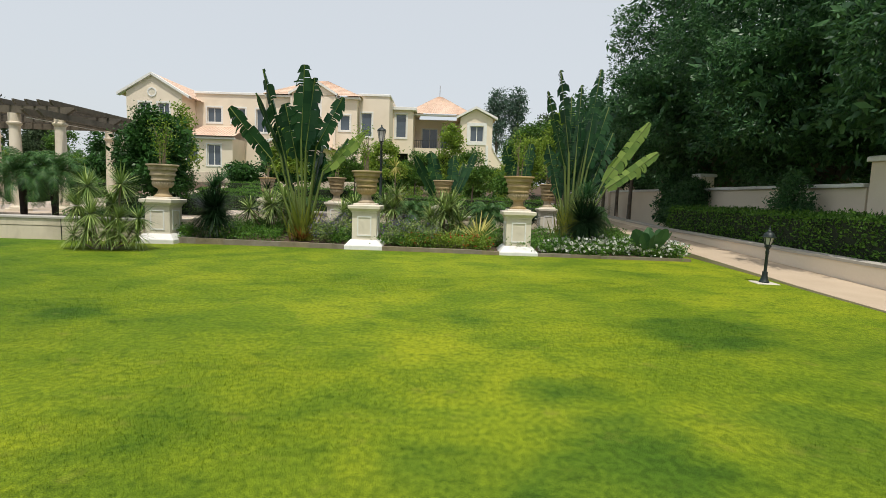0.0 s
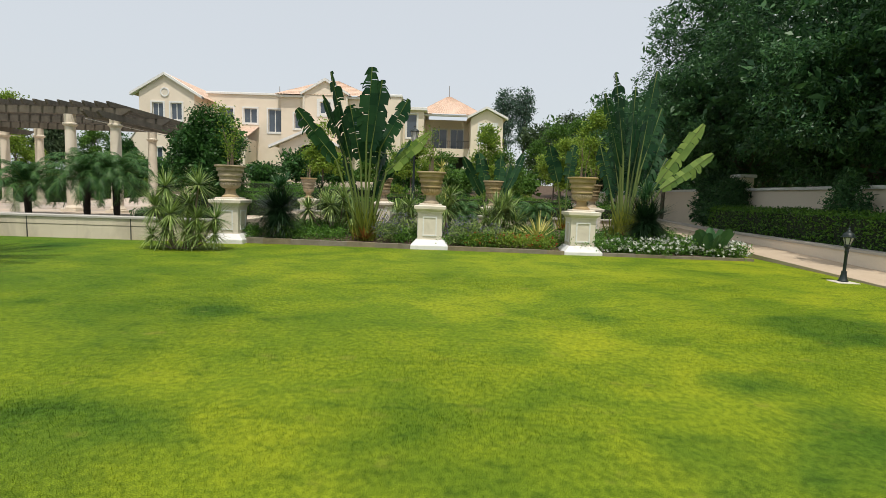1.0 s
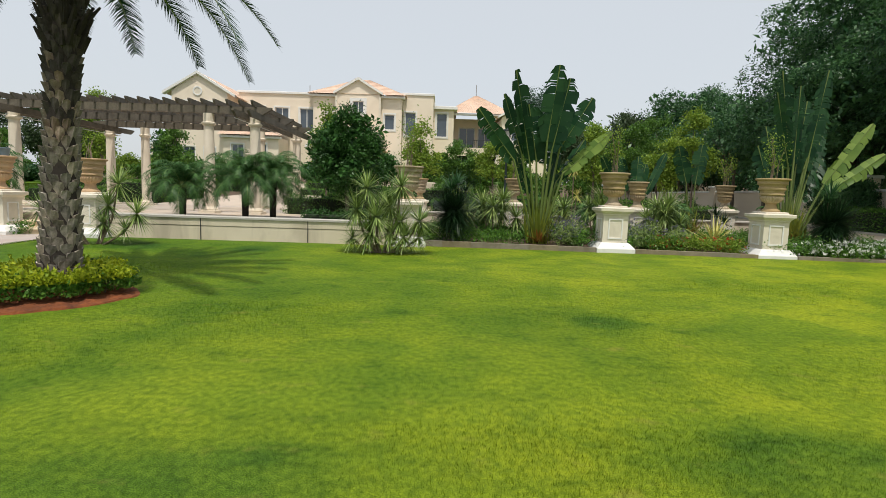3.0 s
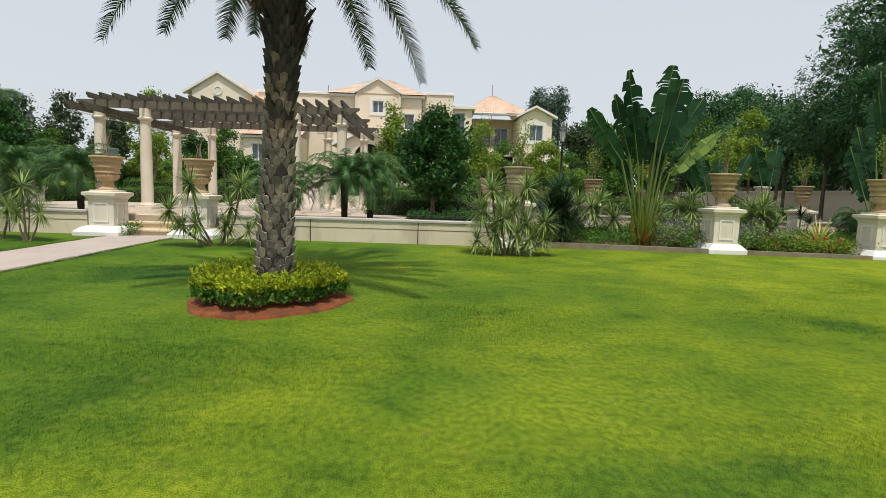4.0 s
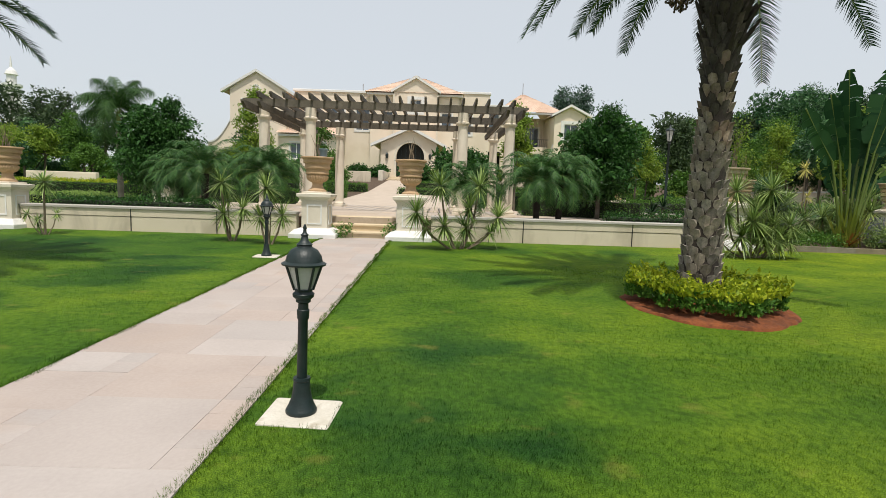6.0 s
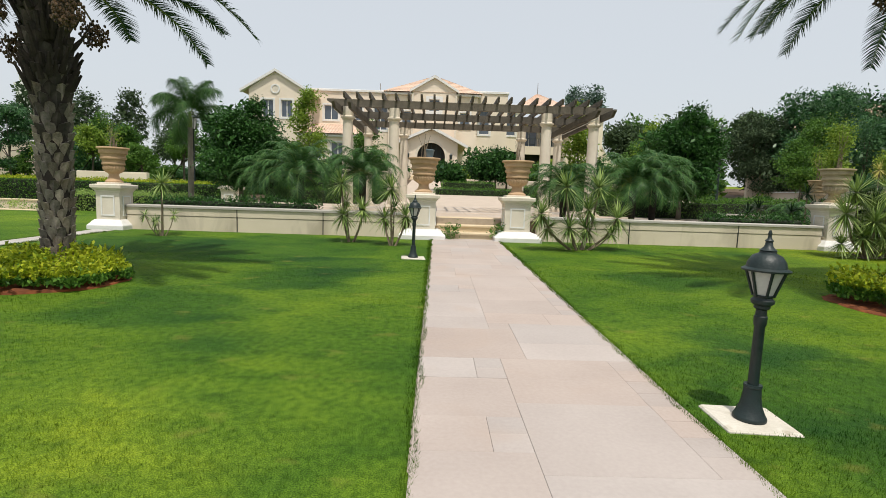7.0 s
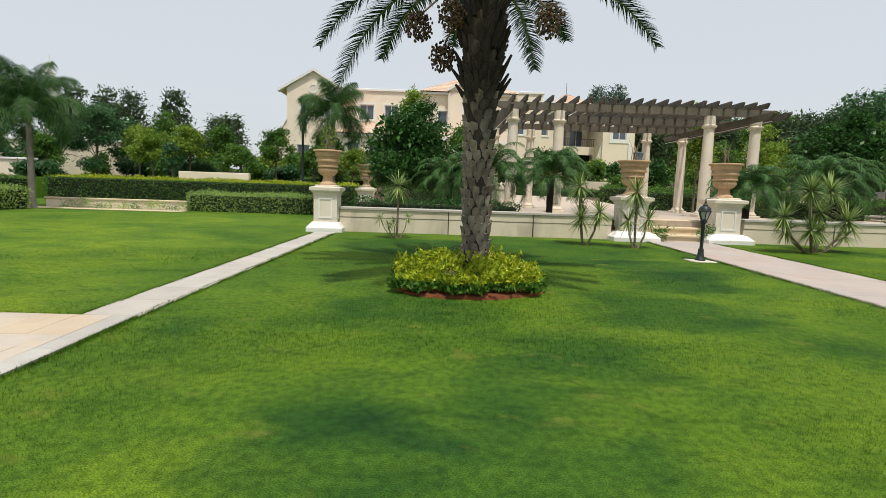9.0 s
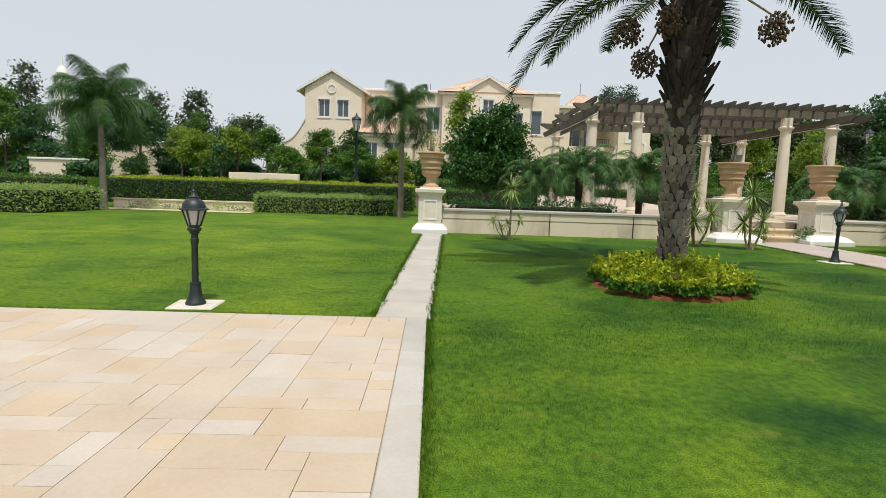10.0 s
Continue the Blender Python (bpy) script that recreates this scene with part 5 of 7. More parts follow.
for x in (-21.4, -16.1):
    part("wall_lantern", Geo().lathe([(0.05, -0.35), (0.16, -0.2), (0.2, 0.2), (0.05, 0.4)], 6), M["iron"], entrance, m=pose(x, YE - 0.2, 5.6))
stair = thing("entrance_stairs", "wide pale stone stairs up to the arched entrance", "steps", (0, 0, 0))
for i in range(10):
    y = 58.5 + i * 0.7
    part("step", Geo().box(-20.9, -16.6, y, 66, rise(58) - 0.3 + 0.07 * i, rise(58) + 0.07 * (i + 1), 0.02), M["step"], stair)
for x in (-21.3, -16.2):
    part("side_wall", Geo().box(x - 0.25, x + 0.25, 58, 66, 1.5, 3.5, 0.03), M["ped"], stair)
setting("wall_planter_terrace", Geo().box(-26, -22, 55, 55.4, 1.0, 3.2, 0.03), M["stucco"], "low plastered terrace wall before the house")
setting("wall_planter_terrace_east", Geo().box(-15, 0, 50, 50.4, 0.8, 2.5, 0.03), M["stucco"], "low plastered terrace wall before the house")

# far-off neighbours
tower = thing("neighbour_tower", "distant pale domed rooftop turret above the trees", "building", (0, 0, 0))
part("wall", Geo().lathe([(1.3, 0), (1.3, 18.0), (1.6, 18.2), (1.6, 18.6)], 8, (-93.8, 100, 0)), M["white"], tower)
part("cupola", Geo().lathe([(0.75, 18.6), (0.75, 20.2), (1.05, 20.3), (0.75, 21.0), (0.22, 21.6), (0.07, 23.6)], 12, (-93.8, 100, 0)), M["white"], tower)
far_house = thing("neighbour_house", "far house with a tiled roof mostly hidden by trees", "house", (0, 0, 0))
part("wall", Geo().box(40, 56, 74, 88, 0, 13.4), M["house"], far_house)
tiles("roof", (39, 73, 13.2), (57, 73, 13.2), (46, 81, 16.6), (50, 81, 16.6), far_house)
tiles("roof", (39, 89, 13.2), (39, 73, 13.2), (46, 81.2, 16.6), (46, 81, 16.6), far_house)


# ---- date palms ----
def date_palm(at, r0, r1, r2, trunk_h, fronds, fruit, hanging, label, lean=(0, 0), reach=1.0):
    """Stout trunk clothed in old leaf bases, arching grey-green feather leaves, fruit bunches."""
    t = thing("date_palm", label, "palm tree", at, "date palms")

    def radius(z):
        k = z / trunk_h
        return r0 + (r1 - r0) * min(1, k / 0.55) if k < 0.55 else r1 + (r2 - r1) * (k - 0.55) / 0.45

    def axis(z):
        return Vector((lean[0] * z, lean[1] * z, z))
    pts = [axis(trunk_h * i / 16) for i in range(-1, 17)]
    trunk = part("trunk", Geo().tube(pts, [radius(max(0, p.z)) * 0.86 for p in pts], 20), M["core"], t, smooth=True)
    # one leaf base: a keeled lozenge, its cut upper end standing out from the trunk
    v = [(0, 0.0, -0.70), (-0.5, 0.08, 0.0), (0.5, 0.08, 0.0), (-0.40, -0.34, 0.42), (0.40, -0.34, 0.42), (0, -0.30, -0.20), (0, -0.56, 0.52), (-0.44, 0.12, 0.38), (0.44, 0.12, 0.38)]
    f = [(1, 0, 5), (0, 2, 5), (1, 5, 6, 3), (5, 2, 4, 6), (1, 3, 7), (2, 8, 4), (3, 6, 4, 8, 7)]
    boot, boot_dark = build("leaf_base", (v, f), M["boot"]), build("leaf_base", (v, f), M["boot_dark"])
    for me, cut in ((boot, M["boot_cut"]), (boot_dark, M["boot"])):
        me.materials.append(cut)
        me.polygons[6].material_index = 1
    around, rows = 9, int(trunk_h / 0.118)
    for j in range(rows):
        z = 0.05 + (trunk_h - 0.1) * j / rows
        r = radius(z)
        for i in range(around):
            if random.random() < 0.02:
                continue
            a = 2 * math.pi * (i + 0.5 * (j % 2) + random.uniform(-0.08, 0.08)) / around
            w = 2 * math.pi * r / around * 0.76
            c = axis(z + 0.105 * i / around + random.uniform(-0.018, 0.018)) + Vector((r * 0.86 * math.cos(a), r * 0.86 * math.sin(a), 0))
            k = 0.7 + 0.5 * (z / trunk_h)
            m = Matrix.LocRotScale(c, Euler((radians(random.uniform(-3, 9)), radians(random.uniform(-7, 7)), a + math.pi / 2)), (w * random.uniform(0.90, 1.10), 0.098 * k * random.uniform(0.8, 1.25), 0.180 * random.uniform(0.88, 1.12)))
            # upper bases switch to the copy darkened for the crown's shade
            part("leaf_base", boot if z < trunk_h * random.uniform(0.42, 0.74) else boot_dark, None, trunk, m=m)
    # ragged boots under the crown
    g = Geo()
    for i in range(90):
        a, z = random.uniform(0, 6.28), trunk_h - random.uniform(-0.35, 1.25)
        r = radius(min(z, trunk_h)) * 0.95
        o = axis(z) + Vector((r * math.cos(a), r * math.sin(a), 0))
        d = Vector((math.cos(a) * 0.5, math.sin(a) * 0.5, random.uniform(0.6, 1.3))).normalized()
        g.tube([o, o + d * random.uniform(0.15, 0.34)], [0.04, 0.015], 5)
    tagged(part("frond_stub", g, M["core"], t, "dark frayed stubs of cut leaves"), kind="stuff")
    top = axis(trunk_h + 0.1)
    rib, leaves = Geo(), []
    for i in range(fronds):
        k = i / fronds
        head = i * 2.39996 + random.uniform(-0.2, 0.2)
        lift = radians(84 - 48 * k + random.uniform(-6, 6))
        start = top + Vector((math.cos(head), math.sin(head), 0)) * 0.16 + Vector((0, 0, 0.40 - 0.3 * k))
        p, q = frond(start, head, lift, random.uniform(2.3, 2.8) * reach, 0.34, 100, (0.85 + 0.35 * k) / reach ** 2, 0.5, 0.019, 0.55, 0.22)
        rib.tube(p, [0.024 - 0.0015 * j for j in range(len(p))], 5)
        leaves.append(q)
    for dx, dy, dz in hanging:
        side = Vector((dx, dy, 0)).normalized()
        p = arch(top + side * 0.17 + Vector((0, 0, 0.10)), top + Vector((dx, dy, dz)), 0.42 + random.uniform(-0.05, 0.05))
        q = feather(p, 0.36, 112, 0.019, 0.42, 0.30, 0.11)
        rib.tube(p, [0.024 - 0.0013 * j for j in range(len(p))], 5)
        leaves.append(q)
    part("midrib", rib, M["stalk"], t)
    part("fronds", ribbons("fronds", np.concatenate(leaves), M["date"]), None, t, "arching grey-green feather leaves")
    for a, dz, out in fruit:
        o = top + Vector((0, 0, -0.05))
        e = top + Vector((math.cos(a) * out, math.sin(a) * out, dz))
        st = Geo().tube([o, o.lerp(e, 0.55) + Vector((0, 0, 0.25)), e + Vector((0, 0, 0.12))], [0.02, 0.016, 0.01], 5)
        b = part("date_bunch", st, M["dead"], t, "hanging bunch of orange-brown dates")
        fr = Geo()
        for j in range(240):
            d = Vector(unit(RNG.normal(size=3)))
            c = e + Vector((d.x * 0.18, d.y * 0.18, d.z * 0.20)) * random.uniform(0.4, 1)
            fr.lathe([(0.001, -0.020), (0.0135, -0.010), (0.0135, 0.010), (0.001, 0.020)], 5, tuple(c))
        tagged(part("fruit", fr, M["fruit"], b), kind="stuff")
    return t


date_palm((-11.70, 7.20, -0.12), 0.275, 0.186, 0.265, 4.4, 34, ((2.5, -0.55, 0.55),),
          ((-2.48, 0.17, -1.20), (-2.18, 1.17, -0.80), (-1.45, 1.65, -0.72), (-1.10, 1.95, -0.55), (-0.45, 2.35, -0.75), (0.79, 2.05, -1.00), (1.68, 1.92, -1.25), (2.50, 0.82, -0.95), (2.42, -0.40, -1.30), (-1.9, -1.4, -0.6), (0.9, -2.2, -0.55), (2.1, -1.5, -0.75), (-0.5, -2.3, -0.5)),
          "date palm with a thick scaled trunk in a clipped shrub ring", (0.03, 0.03), 1.16)
date_palm((-22.58, 7.42, -0.12), 0.180, 0.198, 0.285, 3.6, 34, ((3.24, -0.52, 0.80), (2.90, -0.82, 0.50), (-0.76, -0.58, 0.95), (1.2, -0.5, 0.6), (-2.4, -0.45, 0.55)),
          ((-2.06, 1.26, -1.15), (-2.15, 0.62, -0.62), (-1.42, 1.68, -0.50), (1.04, 2.10, -0.48), (1.45, 1.75, -0.10), (2.38, 0.48, -0.50), (2.0, -1.2, 0.0), (-1.6, -1.7, 0.05), (0.2, -2.3, 0.1), (-0.3, 2.3, -0.1)),
          "date palm with hanging date bunches in a clipped shrub ring", (-0.003, 0.0))


def shrub_ring(at, r_in, r_out, h, label, dome=0.0):
    """Clipped golden shrubs round a palm on bare red soil."""
    t = thing("shrub_ring", label, "shrub", at, "palm shrub rings")
    n = 16000
    a = RNG.uniform(0, 2 * math.pi, n)
    wob = 1 + 0.09 * np.sin(3 * a + at[0]) + 0.07 * np.sin(7 * a) + 0.05 * np.sin(17 * a + 1)
    rr = (r_in + (r_out * wob - r_in) * np.sqrt(RNG.random(n)))
    z = h * (0.62 + 0.38 * RNG.random(n)) * (1 + 0.10 * np.sin(5 * a + 2 * rr) + 0.10 * np.sin(11 * a + 9 * rr))
    edge = RNG.random(n) < 0.42
    rr[edge] = (r_out * wob * RNG.uniform(0.9, 1.04, n))[edge] * (0.86 + 0.14 * (z / h))[edge]
    z[edge] = h * RNG.uniform(0.25, 1.0, edge.sum())
    z = z * (1 - dome * np.clip(rr / r_out, 0, 1.1) ** 2) * (1 + dome * 0.5)
    p = np.stack([rr * np.cos(a), rr * np.sin(a), z], 1)
    o = np.stack([np.cos(a) * 0.6, np.sin(a) * 0.6, np.full(n, 0.8)], 1)
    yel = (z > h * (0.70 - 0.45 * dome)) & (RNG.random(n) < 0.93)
    q = leaf_quads(p, o, 0.062, 0.034, 0.0, 0.7)
    # loose fresh shoots standing out of the clipped mass
    shoots = []
    for i in range(170):
        b, c = random.uniform(0, 6.28), r_in + (r_out * 1.02 - r_in) * math.sqrt(random.random())
        o0 = np.array([c * math.cos(b), c * math.sin(b), h * random.uniform(0.72, 1.0) * (1 - dome * (c / r_out) ** 2) * (1 + dome * 0.5)])
        d = unit(np.array([math.cos(b) * random.uniform(0, 0.8), math.sin(b) * random.uniform(0, 0.8), 0.8]))
        k = np.linspace(0, 1, 9)[:, None]
        shoots.append(leaf_quads(o0 + d * k * random.uniform(0.06, 0.17), np.tile(d * 0.3, (9, 1)), 0.072, 0.034, 0.0, 0.8))
    q = np.concatenate([q] + shoots)
    yel = np.concatenate([yel, np.ones(len(q) - n, dtype=bool)])
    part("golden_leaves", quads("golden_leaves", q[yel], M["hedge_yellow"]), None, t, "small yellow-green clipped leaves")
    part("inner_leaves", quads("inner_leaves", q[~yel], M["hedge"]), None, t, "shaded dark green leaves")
    g = Geo()
    for i in range(46):
        b = random.uniform(0, 6.28)
        c = random.uniform(r_in + 0.05, r_out * 0.85)
        g.tube([(c * math.cos(b), c * math.sin(b), -0.02), (c * 1.04 * math.cos(b + 0.1), c * 1.04 * math.sin(b + 0.1), h * 0.45), (c * 1.1 * math.cos(b - 0.05), c * 1.1 * math.sin(b - 0.05), h * 0.85)], [0.012, 0.010, 0.005], 5)
    tagged(part("stem", g, M["bark"], t), kind="stuff")
    return t


def soil_disc(name, at, r, label):
    v, f, n = [(at[0], at[1], at[2] + 0.05)], [], 150
    rings = [(0.3, 0.05), (0.45, 0.05)] + [(0.6 + 0.025 * i, 0.046 - 0.002 * i) for i in range(16)] + [(1.0, 0.008), (1.03, -0.05)]
    for k, (q, z) in enumerate(rings):
        for i in range(n):
            a = 2 * math.pi * i / n
            rr = r * q * (1 + 0.05 * math.sin(3 * a + at[0]) + 0.02 * math.sin(8 * a) + 0.02 * noise.noise((math.cos(a) * 6, math.sin(a) * 6, 0)))
            v.append((at[0] + rr * math.cos(a), at[1] + rr * math.sin(a), at[2] + z + 0.035 * max(0, noise.noise((math.cos(a) * rr * 9, math.sin(a) * rr * 9, at[0]))) + 0.016 * noise.noise((math.cos(a) * rr * 26, math.sin(a) * rr * 26, at[0]))))
    f += [(0, 1 + i, 1 + (i + 1) % n) for i in range(n)]
    for k in range(len(rings) - 1):
        f += [(1 + k * n + i, 1 + (k + 1) * n + i, 1 + (k + 1) * n + (i + 1) % n, 1 + k * n + (i + 1) % n) for i in range(n)]
    return setting(name, (v, f), M["red_soil"], label, True)


soil_disc("ground_palm_ring", (-11.68, 6.98, lawn_z(6.98)), 0.99, "bare red soil round the palm")
soil_disc("ground_palm_ring_west", (-22.70, 7.35, lawn_z(7.33)), 0.95, "bare red soil round the palm")
shrub_ring((-11.70, 7.03, lawn_z(7.0) + 0.03), 0.22, 0.86, 0.32, "low clipped golden-green shrub ring round a palm")
shrub_ring((-22.70, 7.30, lawn_z(7.3) + 0.02), 0.18, 0.93, 0.31, "low loose golden-green shrub ring round a palm", 0.55)


# ---- trees ----
def tree(name, at, trunk_h, r, blobs, leaf, label, clumps=500, per=14, clump_r=0.3, length=0.16, width=0.07, inner=0, category="tree", group="", limbs=5, shell=0.5, bark="bark", droop=0.3, sprays=0):
    """Tapered trunk with limbs into every part of the crown, and a crown of leaf clumps. blobs are relative to the base."""
    t = thing(name, label, category, at, group)
    g = Geo()
    bend = (random.uniform(-0.15, 0.15) * trunk_h * 0.3, random.uniform(-0.15, 0.15) * trunk_h * 0.3)
    top = Vector((bend[0], bend[1], trunk_h))
    g.tube([(0, 0, -0.3), (bend[0] * 0.2, bend[1] * 0.2, trunk_h * 0.35), (bend[0] * 0.7, bend[1] * 0.7, trunk_h * 0.75), top], [r * 1.25, r, r * 0.85, r * 0.7], 9)
    for i in range(max(limbs, len(blobs))):
        b = blobs[i % len(blobs)]
        d = Vector(unit(RNG.normal(size=3))) * 0.55
        e = Vector((b[0] + d.x * b[3], b[1] + d.y * b[4], b[2] + abs(d.z) * b[5]))
        s = Vector((bend[0] * 0.7, bend[1] * 0.7, trunk_h * random.uniform(0.6, 0.98)))
        g.tube([s, s.lerp(e, 0.5) + Vector((0, 0, 0.08 * (e - s).length)), e], [r * 0.5, r * 0.3, r * 0.08], 6)
    part("trunk", g, M[bark], t, smooth=True)
    masses = blobs
    if sprays:
        masses = []
        for b in blobs:
            for j in range(sprays):
                d = unit(RNG.normal(size=3)) * RNG.uniform(0.62, 1.0)
                k = RNG.uniform(0.20, 0.34)
                masses.append((b[0] + d[0] * b[3], b[1] + d[1] * b[4], b[2] + d[2] * b[5], b[3] * k, b[4] * k, b[5] * k * 0.8))
    q = crown_leaves(masses, clumps, per, clump_r, length, width, shell, droop)
    part("crown", quads("crown", q, M[leaf]), None, t)
    if inner:
        q = crown_leaves(blobs, inner, 6, clump_r, length * 2.2, width * 2.6, 0.25, droop)
        part("inner_crown", quads("inner_crown", q, M[leaf]), None, t)
    return t


# dense dark trees behind the east wall
dark_label = "tall dense dark-leaved tree behind the boundary wall"
for x, y, s, h in ((13.0, 11.5, 1.0, 11), (12.4, 17.0, 1.0, 12), (11.6, 22.8, 1.05, 11.8), (15.6, 29.0, 1.1, 11.5), (18.0, 15.0, 1.2, 13), (18.5, 24, 1.2, 13), (14.5, 5.5, 1.0, 11)):
    blobs = [(0, 0, h * 0.62, 4.2 * s, 4.2 * s, h * 0.36), (-1.8 * s, -0.8, h * 0.42, 2.9 * s, 2.8 * s, 2.4), (1.2, -1.6, h * 0.40, 3.0, 2.8, 2.6), (-0.8, 1.5, h * 0.45, 3.2, 3, 2.8), (-1.5, 0.3, h * 0.78, 2.6, 2.6, 2.4), (-2.9 * min(1, s), -0.6, h * 0.46, 1.9, 2.4, 1.9)]
    if y < 20:
        blobs.append((-0.6, -0.4, h * 0.26, 1.7, 2.6, 1.3))
    tree("dark_tree", (x, y, 0.0), 3.4, 0.24, blobs, "tree_dark", dark_label, 4600 if x < 14 else 1600, 16, 0.15, 0.17, 0.058, 900, group="dark boundary trees", limbs=9, shell=0.45, sprays=22)
for x, y, h in ((9.75, 14.6, 2.35), (9.8, 20.6, 2.3), (9.75, 8.2, 2.1)):
    t = tree("cone_shrub", (x, y, 0.3), 0.8, 0.05, [(0, 0, 0.6, 0.66, 0.66, 0.7), (0, 0, 1.15, 0.52, 0.52, 0.65), (0, 0, 1.65, 0.32, 0.32, 0.55)], "tree_dark", "dark conical clipped shrub rising from the hedge", 620, 14, 0.10, 0.07, 0.035, 60, "shrub", "cone shrubs")
for x, y, h in ((10.15, 22.4, 2.9), (10.1, 21.3, 2.2)):
    tree("evergreen_shrub", (x, y, 0.4), 1.0, 0.07, [(0, 0, h * 0.3, 0.9, 0.9, h * 0.28), (0, 0, h * 0.62, 0.75, 0.75, h * 0.32)], "tree_dark", "tall dark evergreen shrub before the boundary wall", 700, 14, 0.12, 0.10, 0.045, 200, "shrub", "dark wall shrubs")
for i, (x, y) in enumerate(((9.3, 26), (10.0, 30), (9.0, 33.5), (10.6, 37), (11.8, 41), (9.5, 39.5), (8.9, 29))):
    tree("slim_tree", (x, y, 0.5), 3.2, 0.09, [(0, 0, 4.3, 1.7, 1.7, 1.5), (0.5, 0, 5.2, 1.2, 1.2, 1.2)], "tree_dark", "slim-trunked shade tree beside the drive", 240, 14, 0.3, 0.2, 0.07, 60, group="slim drive trees")

# wood beyond the gardens to the east
for i, (x, y, h) in enumerate(((10.5, 47, 8.3), (13.5, 45, 10.2), (18, 47, 11), (23, 45, 10.6), (28, 47, 11.2), (34, 49, 11.5), (40, 50, 11.5), (47, 50, 12), (16, 40, 7), (22, 37, 8.5), (28, 36, 9))):
    blobs = [(0, 0, h * 0.55, 3.0, 3.0, h * 0.33), (-1.2, -0.6, h * 0.76, 2.0, 2.0, h * 0.2), (1.3, -0.8, h * 0.72, 2.0, 2.0, h * 0.22), (0.2, -1.2, h * 0.35, 2.6, 2.2, h * 0.2)]
    tree("wood_tree", (x, y, 0.8), h * 0.35, 0.2, blobs, "tree_dark" if i % 3 else "tree_far", "full green tree in the wood beyond the gardens", 1100, 13, 0.28, 0.22, 0.09, 260, group="eastern wood trees", sprays=14)
for i in range(13):
    x, y, h = 16.5 + 3.9 * i, 98 + 4 * (i % 3), 11.5 + 0.35 * i + 1.2 * (i % 2)
    blobs = [(0, 0, h * 0.6, 3.2, 3.0, h * 0.36), (-1.4, -0.6, h * 0.80, 2.2, 2.2, h * 0.2), (1.5, -0.8, h * 0.74, 2.2, 2.2, h * 0.22), (0.2, -1.2, h * 0.35, 3.0, 2.6, h * 0.3)]
    tree("far_wood_tree", (x, y, 3.2), h * 0.35, 0.25, blobs, "tree_mid" if i % 3 else "tree_far", "distant full tree of the wood behind the house", 420, 12, 0.6, 0.5, 0.24, 120, group="far eastern trees")
# yellow-green garden trees
for x, y, h, s, leaf in ((0.35, 24.5, 4.3, 0.6, "tree_light"), (3.9, 25.0, 3.9, 0.9, "tree_light"), (6.2, 27.0, 5.4, 1.2, "tree_light"), (5.3, 33, 5.0, 1.4, "tree_mid"), (-3.6, 31, 3.9, 1.1, "tree_light"), (-5.5, 33, 3.8, 1.3, "tree_mid"),
                         (-11.7, 23.6, 4.7, 0.55, "tree_light"), (-7.6, 25.6, 4.4, 0.7, "tree_light"), (-24.2, 27.5, 5.4, 0.85, "tree_light"), (-21.6, 30, 4.2, 0.8, "tree_mid"), (1.6, 28.5, 3.2, 1.3, "tree_mid"), (-1.8, 34, 3.2, 1.2, "tree_mid"), (7.8, 36, 6.2, 1.6, "tree_mid")):
    blobs = [(0, 0, h * 0.70, 0.85 * s, 0.85 * s, h * 0.24), (0.45 * s, 0.1, h * 0.52, 0.7 * s, 0.7 * s, h * 0.16), (-0.5 * s, -0.1, h * 0.58, 0.65 * s, 0.65 * s, h * 0.17), (0.1 * s, 0, h * 0.9, 0.45 * s, 0.45 * s, h * 0.10)]
    tree("garden_tree", (x, y, ground_z(y) + 0.4), h * 0.5, 0.045, blobs, leaf, "slender young garden tree with airy light green leaves", int(300 * s + 90), 12, 0.16, 0.15, 0.075, 0, group="young garden trees", shell=0.2, sprays=9)
